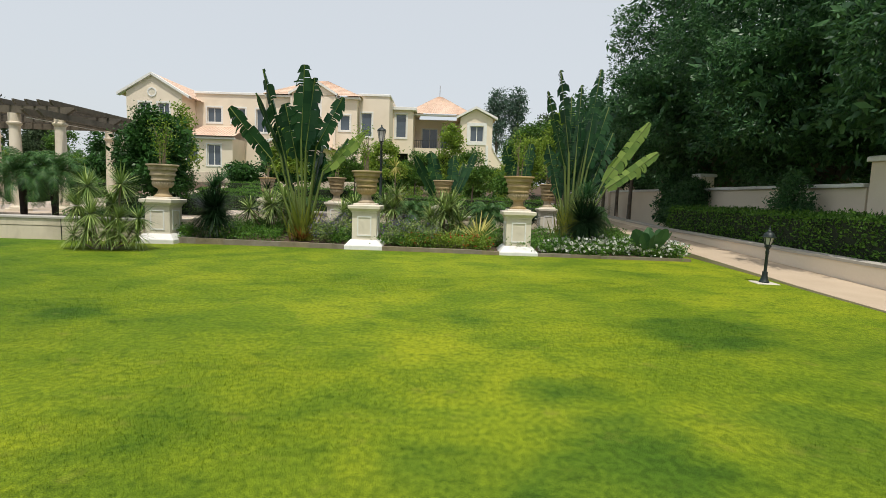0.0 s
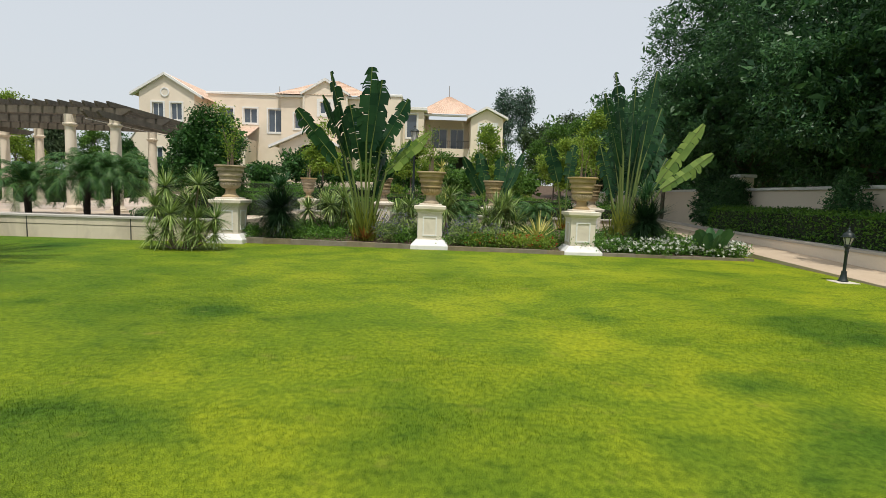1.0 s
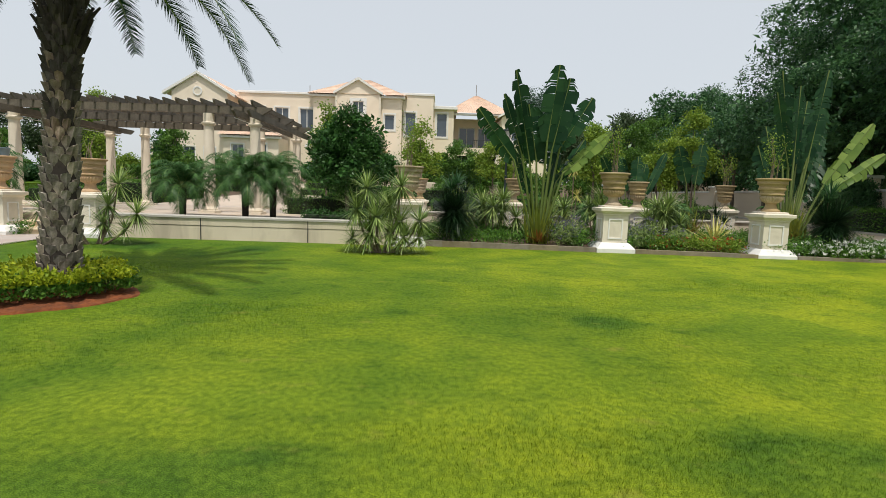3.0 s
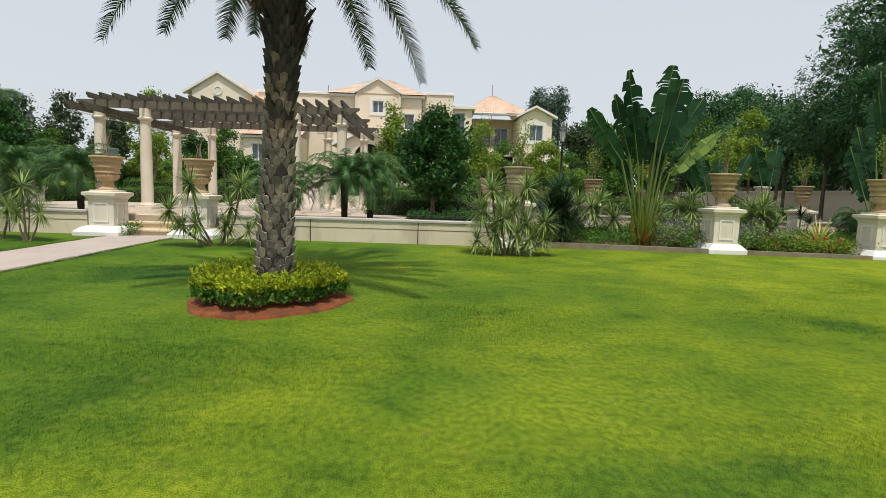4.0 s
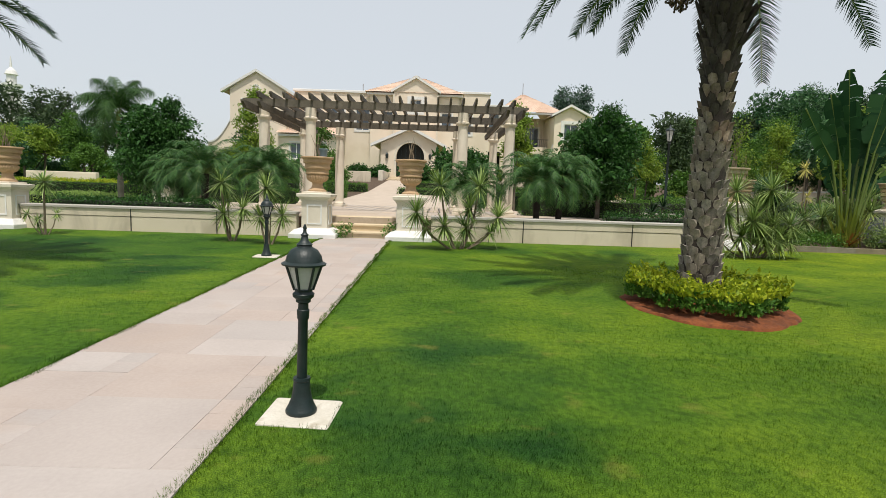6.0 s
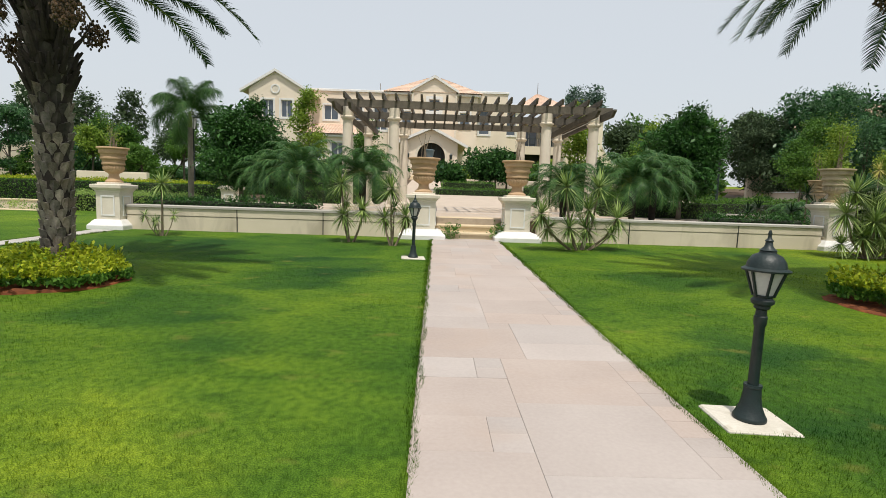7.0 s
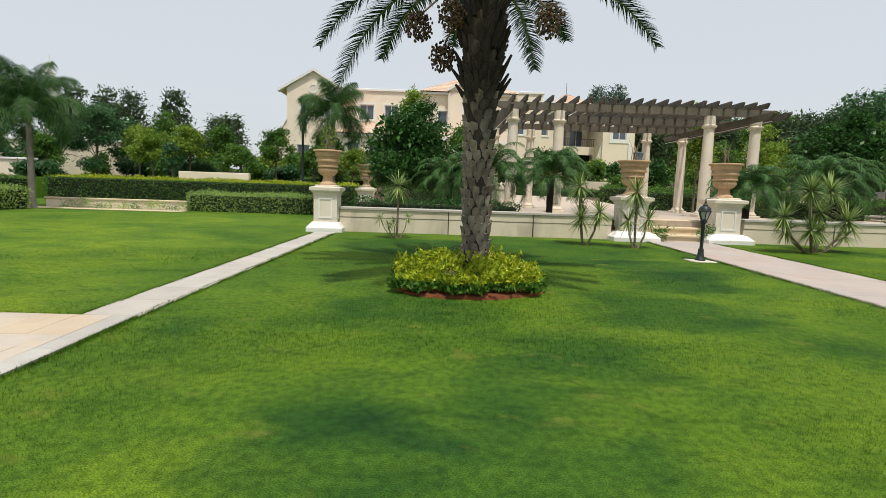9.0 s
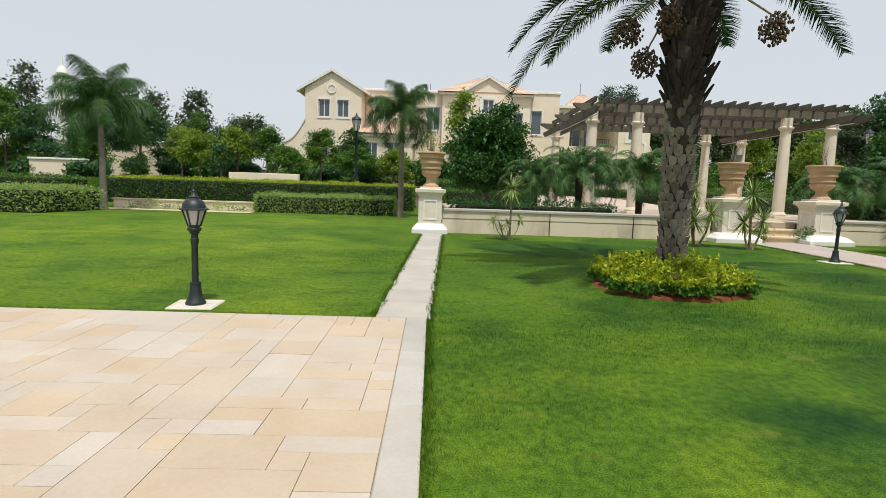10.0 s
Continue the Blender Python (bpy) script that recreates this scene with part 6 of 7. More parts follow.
# west side: young trees on stakes before the wall
for i, (x, y, h, s, leaf) in enumerate(((-45.8, 32, 6.4, 1.9, "tree_dark"), (-43.2, 32.5, 6.2, 1.7, "tree_dark"), (-41.0, 33, 4.6, 1.0, "tree_light"), (-38.6, 30, 4.1, 1.1, "tree_light"), (-36.4, 29.5, 4.4, 0.9, "tree_light"), (-34.9, 30, 4.5, 0.7, "tree_mid"), (-32.2, 31, 4.6, 0.9, "tree_mid"), (-30.5, 33, 3.4, 1.0, "tree_mid"),
                                      (-50, 30, 7.2, 2.0, "tree_mid"), (-54, 31, 7.0, 2.0, "tree_mid"), (-48, 28.6, 5.6, 1.6, "tree_mid"), (-46.4, 28.8, 5.4, 1.3, "tree_dark"), (-58, 32, 7, 1.8, "tree_mid"), (-28.3, 34, 3.6, 0.9, "tree_light"), (-44.2, 29.5, 3.8, 0.8, "tree_mid"), (-37.0, 28.9, 3.2, 0.5, "tree_dark"), (-33.4, 28.9, 3.2, 0.8, "tree_mid"))):
    h = h * 0.80 - (west_z(x, y) - ground_z(y)) * 0.9
    blobs = []
    for j in range(9):
        foot = 0.30 if x < -45.5 else 0.46
        a, k = j * 2.4 + i, foot + (0.96 - foot) * j / 8
        reach = s * (1.25 - 0.95 * k) * random.uniform(0.6, 1.5)
        blobs.append((reach * math.cos(a), reach * math.sin(a) * 0.7, h * k, s * random.uniform(0.26, 0.52), s * random.uniform(0.26, 0.52), h * random.uniform(0.05, 0.09)))
    young = tree("staked_tree", (x, y, west_z(x, y)), h * 0.6, 0.06, blobs, leaf, "young broadleaf tree on a thin trunk before the wall", int(400 * s), 14, 0.15, 0.15, 0.070, 0, group="western young trees", shell=0.1)
    if i % 2 == 0:
        part("stake", Geo().tube([(-0.75, -0.3, -0.1), (0.0, -0.06, h * 0.42)], [0.028, 0.025], 6), M["core"], young, "dark leaning wooden stake")
for i, (x, h) in enumerate(((-57, 9.6), (-53.2, 10.0), (-49.0, 7.4), (-46.2, 7.0), (-61, 10), (-66, 11), (-71, 12), (-78, 12), (-84, 13))):
    blobs = [(0, 0, h * 0.55, 1.9, 1.9, h * 0.22), (0.4, 0, h * 0.8, 1.1, 1.1, h * 0.16), (-0.6, 0, h * 0.42, 1.7, 1.7, h * 0.14)]
    tree("far_tree", (x, 60 + (i % 3) * 2, 2.0), h * 0.4, 0.14, blobs, "tree_far", "distant dark slender tree beyond the wall", 260, 12, 0.35, 0.34, 0.15, 50, group="far western trees")
for x, y, h, leaf in ((-47.4, 42.5, 5.0, "tree_dark"), (-45.0, 43.5, 5.6, "tree_mid"), (-42.9, 42.5, 4.6, "tree_dark")):
    blobs = [(0, 0, h * 0.55, 1.0, 1.0, h * 0.25), (0.4, 0, h * 0.8, 0.6, 0.6, h * 0.17), (-0.5, 0, h * 0.5, 0.9, 0.9, h * 0.16)]
    tree("far_tree", (x, y, rise(y)), h * 0.4, 0.12, blobs, leaf, "slender dark tree beyond the upper garden", 420, 13, 0.2, 0.2, 0.085, 60, group="far western trees", shell=0.25)
for x, h in ((11.4, 24.6), (15.2, 24.9)):
    tree("eucalyptus", (x, 114, 3), 12, 0.3, [(0, 0, h - 5.6, 2.1, 2.0, 2.5), (-0.9, 0, h - 7.6, 1.7, 1.6, 2.2), (0.9, 0, h - 7.8, 1.6, 1.5, 2.6), (0, 0, h - 10.6, 1.7, 1.6, 2.6), (0.2, 0, h - 13.6, 1.6, 1.5, 2.6)], "gum", "distant tall grey-green eucalyptus behind the house", 420, 12, 0.4, 0.42, 0.17, 60, group="far eucalyptus", shell=0.3)
# dark bushes before the western wall
for i, (x, y, h) in enumerate(((-51.5, 33.5, 3.4), (-49.4, 34.5, 3.0), (-47.2, 34, 3.2), (-45.6, 36, 2.2), (-42.6, 35, 2.3), (-41.0, 34, 1.9), (-39.4, 33, 2.2), (-37.7, 32, 1.8), (-36.6, 30.6, 1.9), (-34.4, 33.5, 1.7), (-32.4, 33, 1.8), (-30.2, 35, 2.0), (-46.0, 28.6, 1.9), (-43.0, 27.2, 1.7))):
    h = max(0.7, h - (west_z(x, y) - ground_z(y)))
    tree("wall_bush", (x, y, west_z(x, y)), h * 0.35, 0.05, [(0, 0, h * 0.42, 0.95, 0.8, h * 0.36), (0.3, 0, h * 0.7, 0.6, 0.6, h * 0.26)], "tree_dark" if i % 3 else "tree_mid", "dense dark bush before the boundary wall", 420, 14, 0.12, 0.13, 0.06, 60, "shrub", "western wall bushes", sprays=9)
# two round glossy-leaved trees on the terrace
for x, y, r, h in ((-9.75, 17.9, 1.12, 3.65), (-24.02, 17.6, 1.12, 3.4)):
    blobs = [(0, 0, h * 0.52, r, r, h * 0.36), (0.35, -0.2, h * 0.72, r * 0.7, r * 0.7, h * 0.24), (-0.45, 0.1, h * 0.62, r * 0.72, r * 0.7, h * 0.25), (0, -0.2, h * 0.40, r * 0.9, r * 0.9, h * 0.20)]
    tree("round_tree", (x, y, DECK), h * 0.3, 0.07, blobs, "glossy", "dense rounded small tree with dark glossy leaves", 1900, 14, 0.12, 0.10, 0.045, 300, group="round terrace trees", limbs=8, shell=0.5, sprays=18)


# ---- palms of other kinds ----
def feather_palm(name, at, trunk_h, r0, r1, fronds, flen, leaflet, pairs, leaf, label, group, lift0=75, lift1=-25, sag=1.3, width=0.016, bark="grey_trunk", hang=0.5, vee=0.4, shaft=0.0, plume=False, loose=0.16):
    t = thing(name, label, "palm tree", at, group)
    prof = [(r0 * 1.25, -0.25), (r0 * 1.15, 0.05)] + [(r0 + (r1 - r0) * i / 10 + (0.006 if i % 2 else 0), trunk_h * (0.06 + 0.94 * i / 10)) for i in range(11)]
    trunk = part("trunk", Geo().lathe(prof, 14), M[bark], t, smooth=True)
    if shaft:
        part("crownshaft", Geo().lathe([(r1, trunk_h), (r1 * 1.1, trunk_h + shaft * 0.3), (r1 * 0.5, trunk_h + shaft)], 12), M["stalk"], t, "smooth green crownshaft", smooth=True)
    rib, leaves = Geo(), []
    for i in range(fronds):
        k = i / max(1, fronds - 1)
        head = i * 2.39996 + random.uniform(-0.25, 0.25)
        lift = radians(lift0 + (lift1 - lift0) * k + random.uniform(-7, 7))
        s = Vector((math.cos(head) * r1 * 0.5, math.sin(head) * r1 * 0.5, trunk_h + shaft * 0.8))
        bend = sag * (0.5 + 0.65 * k) if plume else sag
        p, q = frond(s, head, lift, flen * random.uniform(0.85, 1.1), leaflet, pairs, bend, 0.5, width, vee, hang, loose)
        rib.tube(p, [0.012 - 0.0007 * j for j in range(len(p))], 4)
        leaves.append(q)
        if plume:
            for v2 in (1.1, -0.6):
                leaves.append(feather(p, leaflet * 1.05, pairs, width, v2, hang, loose))
    part("midrib", rib, M["stalk"], t)
    part("fronds", ribbons("fronds", np.concatenate(leaves), M[leaf]), None, t)
    return t


for x, y, h, s in ((-21.6, 15.5, 0.95, 1.3), (-19.85, 15.5, 1.0, 1.15), (-14.15, 15.6, 0.75, 1.1), (-12.25, 15.4, 1.00, 1.25), (-11.55, 15.7, 1.02, 1.2), (-22.7, 16.3, 0.8, 1.1)):
    feather_palm("pygmy_palm", (x, y, DECK - 0.03), h + 0.10, 0.085, 0.11, 46, 1.15 * s, 0.27, 64, "pygmy", "small pygmy date palm with arching fine leaves behind the terrace wall", "pygmy palms", 88, 2, 2.0, 0.013, "core", 0.60, 0.25, 0.0, False, 0.14)
for x, y, s in ((-1.05, 18.9, 0.85), (1.75, 19.3, 0.95), (-5.3, 19.0, 0.8), (5.2, 18.5, 0.9)):
    feather_palm("pygmy_palm", (x, y, 0.2), 0.55, 0.07, 0.08, 36, 1.05 * s, 0.26, 56, "pygmy", "small pygmy date palm in the flower bed", "pygmy palms", 84, -5, 2.1, 0.014, "core", 0.6, 0.20, 0.0, False, 0.12)
feather_palm("foxtail_palm", (-26.95, 20.5, 0.0), 3.25, 0.11, 0.08, 17, 1.85, 0.42, 60, "royal", "foxtail palm with a smooth grey trunk beside the lawn", "foxtail palms", 88, -5, 2.5, 0.015, "grey_trunk", 0.8, 0.3, 0.6, True, 0.20)
feather_palm("foxtail_palm", (-37.85, 20.2, 0.0), 3.05, 0.115, 0.09, 17, 2.25, 0.50, 60, "royal", "foxtail palm with a smooth grey trunk beside the hedge", "foxtail palms", 88, -8, 2.2, 0.019, "grey_trunk", 0.8, 0.3, 0.7, True, 0.22)


# ---- sword-leaved plants ----
def dracaena(at, heads, label, leaf="dracaena", length=0.55, width=0.031, n=125, skirt=-0.9, group="dracaenas", name="dracaena"):
    """Thin cane stems, each ending in a star of narrow leaves. heads: dx, dy, height and, where a head is small, its size."""
    t = thing(name, label, "shrub", at, group)
    for dx, dy, h, *size in heads:
        k = size[0] if size else 1.0
        g = Geo().tube([(dx * 0.15, dy * 0.15, -0.08), (dx * 0.70, dy * 0.70, h * 0.40), (dx, dy, h)], [0.030 * k, 0.024 * k, 0.020 * k], 7)
        part("cane", g, M["dead"], t)
        part("leaf_head", ribbons("leaf_head", rosette((dx, dy, h), int(n * k), length * k * random.uniform(0.88, 1.1), width * k ** 0.5, skirt, 0.16), M[leaf]), None, t)
    return t


def scatter_heads(n, radius, low, high, stretch=1.0):
    out = []
    for i in range(n):
        a = i * 2.4 + random.uniform(-0.4, 0.4)
        r = radius * math.sqrt((i + 0.4) / n)
        out.append((r * math.cos(a) * stretch, r * math.sin(a) * 0.6, low + (high - low) * (1 - r / radius) + random.uniform(-0.12, 0.15)))
    return out


D = "green dracaena with star-like leaf heads"
dracaena((-7.95, 12.3, 0), [(-0.38, 0.1, 1.46), (0.42, 0.1, 1.52), (-0.13, -0.2, 0.82), (0.42, -0.05, 0.72), (0.86, 0, 0.74, 0.9), (-0.68, 0, 0.30, 0.7), (-0.28, -0.1, 0.46), (0.20, -0.1, 0.45), (-0.60, 0.05, 0.98), (0.15, 0.2, 1.05), (0.52, -0.15, 0.38), (0.85, -0.05, 0.36, 0.8)], D + " at the lawn edge", length=0.60, n=165)
dracaena((-14.55, 12.25, 0), [(-0.45, -0.35, 1.36), (-0.95, -0.3, 0.78), (-0.35, -0.35, 0.50), (-0.75, -0.1, 0.46, 0.8), (0.44, 0.25, 1.38), (0.88, 0.2, 0.70), (0.22, 0.2, 0.88), (0.15, 0.1, 0.46), (0.70, 0.0, 0.36, 0.7)], D + " on bare canes before the wall", length=0.50)
dracaena((-19.68, 12.5, 0), [(-0.20, -0.1, 1.29), (-0.14, -0.15, 0.60), (0.28, -0.1, 0.73), (-0.10, 0.0, 0.90, 0.6)], D + " on bare canes before the wall", length=0.47)
dracaena((-18.70, 12.0, 0), [(-0.04, 0, 1.20), (-0.18, 0, 0.58, 0.9), (0.28, 0.05, 0.62, 0.85), (0.02, 0.1, 0.80, 0.6)], D + " on slim canes before the wall", length=0.47)
dracaena((-23.96, 12.6, 0), [(0.02, 0, 1.17), (-0.38, 0, 0.44, 0.45), (0.25, 0.05, 0.46, 0.45), (-0.06, -0.08, 0.34, 0.45), (-0.20, 0.05, 0.26, 0.4)], D + " on a cane by the wall", length=0.47)
dracaena((0.15, 16.1, 0.2), scatter_heads(8, 0.65, 0.40, 1.20), D + " in the flower bed", length=0.68, width=0.04, group="bed dracaenas")
dracaena((-5.0, 16.0, 0.2), scatter_heads(7, 0.8, 0.45, 1.15, 1.3), D + " in the flower bed", length=0.68, width=0.04, group="bed dracaenas")
dracaena((-2.9, 16.6, 0.2), scatter_heads(4, 0.5, 0.4, 1.0), D + " in the flower bed", length=0.68, width=0.04, group="bed dracaenas")
dracaena((-1.6, 17.0, 0.2), scatter_heads(3, 0.4, 0.8, 1.3), D + " in the flower bed", length=0.68, width=0.04, group="bed dracaenas")
dracaena((-1.75, 19.6, 0.3), [(0, 0, 2.2), (0.15, 0, 1.2)], "tall pale star-headed dracaena behind the urns", "yucca", 0.42, 0.04, 45)
DD = "dark green drooping dracaena forming a shaggy ball"
for x, y, s in ((-6.28, 14.5, 1.0), (3.98, 14.3, 1.0)):
    dracaena((x, y, 0.1), [(0, 0, 0.72 * s), (0.10, -0.05, 0.88 * s), (-0.12, 0.02, 0.80 * s)], DD, "dracaena_dark", 0.84 * s, 0.024, 520, -0.95, "dark dracaenas")
    dracaena((x - 0.05, y + 0.15, 0.1), [(0, 0, 1.40 * s), (0.12, 0.1, 1.55 * s)], "green dracaena head above a dark shaggy one", "tree_dark", 0.58, 0.03, 130, -0.2, "dark dracaenas")
dracaena((2.9, 18.2, 0.2), [(0, 0, 0.75), (0.3, 0, 0.5)], DD, "dracaena_dark", 0.5, 0.03, 90, -0.5, "dark dracaenas")
dracaena((-5.8, 17.5, 0.2), [(0, 0, 1.3), (0.4, 0.1, 0.9), (-0.4, 0.1, 0.7)], DD, "dracaena_dark", 0.5, 0.03, 90, -0.5, "dark dracaenas")
dracaena((-9.0, 15.3, 0.5), [(0, 0, 0.35), (0.35, 0.1, 0.5)], DD, "dracaena_dark", 0.45, 0.03, 70, -0.3, "dark dracaenas")
Y = "yellow-striped sword-leaved clump in the flower bed"
for x, y, s in ((1.08, 14.75, 1.45), (-3.1, 16.9, 0.8)):
    t = thing("striped_yucca", Y, "plant", (x, y, 0.2), "striped yuccas")
    part("leaves", ribbons("leaves", rosette((0, 0, 0), 60, 0.72 * s, 0.05, 0.25, 0.25), M["yucca"]), None, t)


# ---- paddle-leaved travellers' palms ----
def paddle(base, root, tip, width, face, torn=0.5, n=30):
    """One leaf: stalk points, midrib points, and the torn blade strips on both sides."""
    base, root, tip = Vector(base), Vector(root), Vector(tip)
    stalk = [base, base.lerp(root, 0.5) + Vector((0, 0, 0.04)), root]
    along = tip - root
    d = along.normalized()
    s0 = Vector((d.z, 0, -d.x)).normalized()
    n0 = Vector((0, 1, 0))
    side = (s0 * math.cos(radians(face)) + n0 * math.sin(radians(face))).normalized()
    nrm = d.cross(side)
    bow = Vector((0, 0, -0.10)) * along.length * (1 - abs(d.z)) 
    mid = [root + along * (i / n) + bow * 4 * (i / n) * (i / n - 1) * -0.35 for i in range(n + 1)]
    g = Geo()
    for sgn in (-1, 1):
        i, fold = 0, random.uniform(0.10, 0.28)
        while i < n:
            step = random.choice((1, 1, 2, 3)) if random.random() < torn else random.choice((3, 4, 5))
            j = min(n, i + step)
            cut = random.random() < torn
            droop = random.uniform(0.05, 0.45) if cut else random.uniform(0, 0.10)
            short = random.uniform(0.80 if torn < 0.9 else 0.66, 1.05) if cut else random.uniform(0.9, 1.04)
            twist = random.uniform(-0.35, 0.35) if cut else 0.0
            rows = []
            for m in range(i, j + 1):
                k = m / n
                w = width / 2 * min(1.0, 0.42 + 2.6 * k) * (1.0 if k < 0.80 else max(0.10, (1 - k) / 0.20) ** 0.42) * random.uniform(0.95, 1.03) * short
                inset = (0.14 * along.length / n if cut and m == i else 0)
                rows.append((mid[m] + d * inset, mid[m] + d * inset * 2 + side * sgn * w * 0.55 + nrm * fold * w * 0.5, mid[m] + d * (inset * 3 - droop * 0.15) + side * sgn * w + nrm * (fold * 0.4 + twist) * w - Vector((0, 0, droop * w))))
            v = [p for r in rows for p in r]
            f = []
            for m in range(len(rows) - 1):
                a, b = 3 * m, 3 * m + 3
                f += [(a, a + 1, b + 1, b), (a + 1, a + 2, b + 2, b + 1)]
            g.add(v, f)
            i = j
    return stalk, mid, g


def bird_plant(at, leaves, label, fan=8, scale=1.0, torn=0.5):
    t = thing("travellers_palm", label, "plant", at, "paddle-leaved plants")
    for tx, tz, bx, bz, w, face, dy, light in leaves:
        root, tip = (bx, dy, bz), (tx, dy * 1.8, tz)
        base = (max(-0.22, min(0.22, bx * 0.18)), dy * 0.2, 0.0)
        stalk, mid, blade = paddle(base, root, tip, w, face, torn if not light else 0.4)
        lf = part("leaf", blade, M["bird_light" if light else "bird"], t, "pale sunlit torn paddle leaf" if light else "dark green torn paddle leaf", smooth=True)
        part("stalk", Geo().tube(stalk + mid[1:], [0.045 * scale, 0.034 * scale, 0.026 * scale] + [0.020 * scale * (1 - i / 15) for i in range(len(mid) - 1)], 6), M["stalk"], lf)
    # sheaths fanning from the foot, some dry
    for i in range(fan):
        k = (i + 0.5) / fan * 2 - 1
        h = random.uniform(0.8, 1.5) * scale
        g = Geo().tube([(k * 0.12, 0.0, 0), (k * 0.24, random.uniform(-0.1, 0.1), h * 0.5), (k * 0.5 * random.uniform(0.6, 1.1), random.uniform(-0.2, 0.2), h)], [0.07 * scale, 0.045 * scale, 0.015], 6)
        part("sheath", g, M["stalk"], t)
    green = blade_ribbons(np.tile([0.0, -0.05, 0.0], (8 * fan, 1)) + RNG.normal(size=(8 * fan, 3)) * np.array([0.16, 0.10, 0.0]), unit(np.stack([RNG.uniform(-0.8, 0.8, 8 * fan), RNG.uniform(-0.6, 0.2, 8 * fan), RNG.uniform(1.2, 2.6, 8 * fan)], 1)), RNG.uniform(0.6, 1.5, 8 * fan) * scale, 0.075, 0.12)
    part("foot_leaves", ribbons("foot_leaves", green, M["foot_leaf"]), None, t, "narrow yellow-green leaves round the foot")
    dry = blade_ribbons(np.tile([0.0, -0.12, 0.0], (40, 1)), unit(np.stack([RNG.uniform(-1, 1, 40), RNG.uniform(-0.9, 0.2, 40), RNG.uniform(0.4, 1.4, 40)], 1)), RNG.uniform(0.3, 0.75, 40), 0.07, 0.25)
    part("dry_sheaths", ribbons("dry_sheaths", dry, M["red_dry"]), None, t, "orange-brown dry leaf sheaths at the foot")
    return t


M["foot_leaf"] = leaf_material("yellow_green_foot_leaf", (0.13, 0.18, 0.028), (0.40, 0.42, 0.075), 0.25, 0.4)
M["red_dry"] = leaf_material("orange_brown_dry_sheath", (0.20, 0.07, 0.02), (0.42, 0.27, 0.06), 0.15, 0.7)
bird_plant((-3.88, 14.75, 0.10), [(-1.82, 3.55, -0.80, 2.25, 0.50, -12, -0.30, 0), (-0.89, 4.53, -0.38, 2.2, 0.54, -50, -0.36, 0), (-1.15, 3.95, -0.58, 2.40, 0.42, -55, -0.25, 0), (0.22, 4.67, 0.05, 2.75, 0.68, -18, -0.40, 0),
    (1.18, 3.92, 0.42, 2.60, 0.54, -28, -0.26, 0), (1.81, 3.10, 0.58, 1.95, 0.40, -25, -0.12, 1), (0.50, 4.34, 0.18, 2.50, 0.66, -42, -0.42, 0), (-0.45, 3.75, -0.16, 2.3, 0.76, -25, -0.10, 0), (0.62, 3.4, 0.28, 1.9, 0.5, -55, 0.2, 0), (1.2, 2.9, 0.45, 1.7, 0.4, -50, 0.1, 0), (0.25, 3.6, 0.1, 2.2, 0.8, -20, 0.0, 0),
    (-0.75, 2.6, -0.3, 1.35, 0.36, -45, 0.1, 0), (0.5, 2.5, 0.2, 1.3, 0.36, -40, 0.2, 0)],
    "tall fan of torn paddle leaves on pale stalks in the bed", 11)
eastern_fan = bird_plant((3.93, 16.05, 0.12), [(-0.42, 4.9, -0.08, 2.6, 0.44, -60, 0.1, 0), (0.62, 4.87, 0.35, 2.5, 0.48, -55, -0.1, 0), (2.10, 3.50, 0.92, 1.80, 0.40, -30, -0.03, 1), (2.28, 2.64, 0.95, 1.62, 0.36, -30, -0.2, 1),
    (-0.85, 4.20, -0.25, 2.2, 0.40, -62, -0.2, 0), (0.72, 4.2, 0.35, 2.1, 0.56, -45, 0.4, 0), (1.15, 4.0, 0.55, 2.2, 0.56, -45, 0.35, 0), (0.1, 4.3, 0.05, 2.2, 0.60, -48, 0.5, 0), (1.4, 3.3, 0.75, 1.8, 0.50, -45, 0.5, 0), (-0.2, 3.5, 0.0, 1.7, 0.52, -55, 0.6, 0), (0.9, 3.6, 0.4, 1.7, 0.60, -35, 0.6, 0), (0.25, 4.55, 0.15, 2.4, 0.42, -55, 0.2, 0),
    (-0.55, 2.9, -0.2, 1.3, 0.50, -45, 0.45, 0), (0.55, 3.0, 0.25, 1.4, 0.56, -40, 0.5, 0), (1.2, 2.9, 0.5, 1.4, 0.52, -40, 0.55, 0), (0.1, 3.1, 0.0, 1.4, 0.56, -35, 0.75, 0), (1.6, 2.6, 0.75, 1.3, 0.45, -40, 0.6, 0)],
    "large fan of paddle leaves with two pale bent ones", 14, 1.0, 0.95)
eastern_fan.scale = (1.07, 1.07, 1.07)
bird_plant((0.2, 18.7, 0.2), [(-1.2, 2.65, -0.5, 1.35, 0.42, -35, 0.0, 0), (-0.65, 2.85, -0.3, 1.5, 0.5, -15, 0.1, 0), (0.95, 2.85, 0.35, 1.4, 0.34, -40, -0.1, 0), (0.2, 2.75, 0.1, 1.5, 0.5, -35, 0.2, 0), (0.55, 2.5, 0.25, 1.3, 0.4, -50, 0.3, 0)],
    "small clump of paddle leaves behind an urn", 4, 0.7)
bird_plant((3.1, 20.4, 0.2), [(-0.7, 3.3, -0.3, 1.9, 0.6, -30, 0.0, 0), (0.3, 3.4, 0.1, 1.9, 0.6, -45, 0.1, 0)], "clump of paddle leaves at the back of the bed", 4, 0.8)


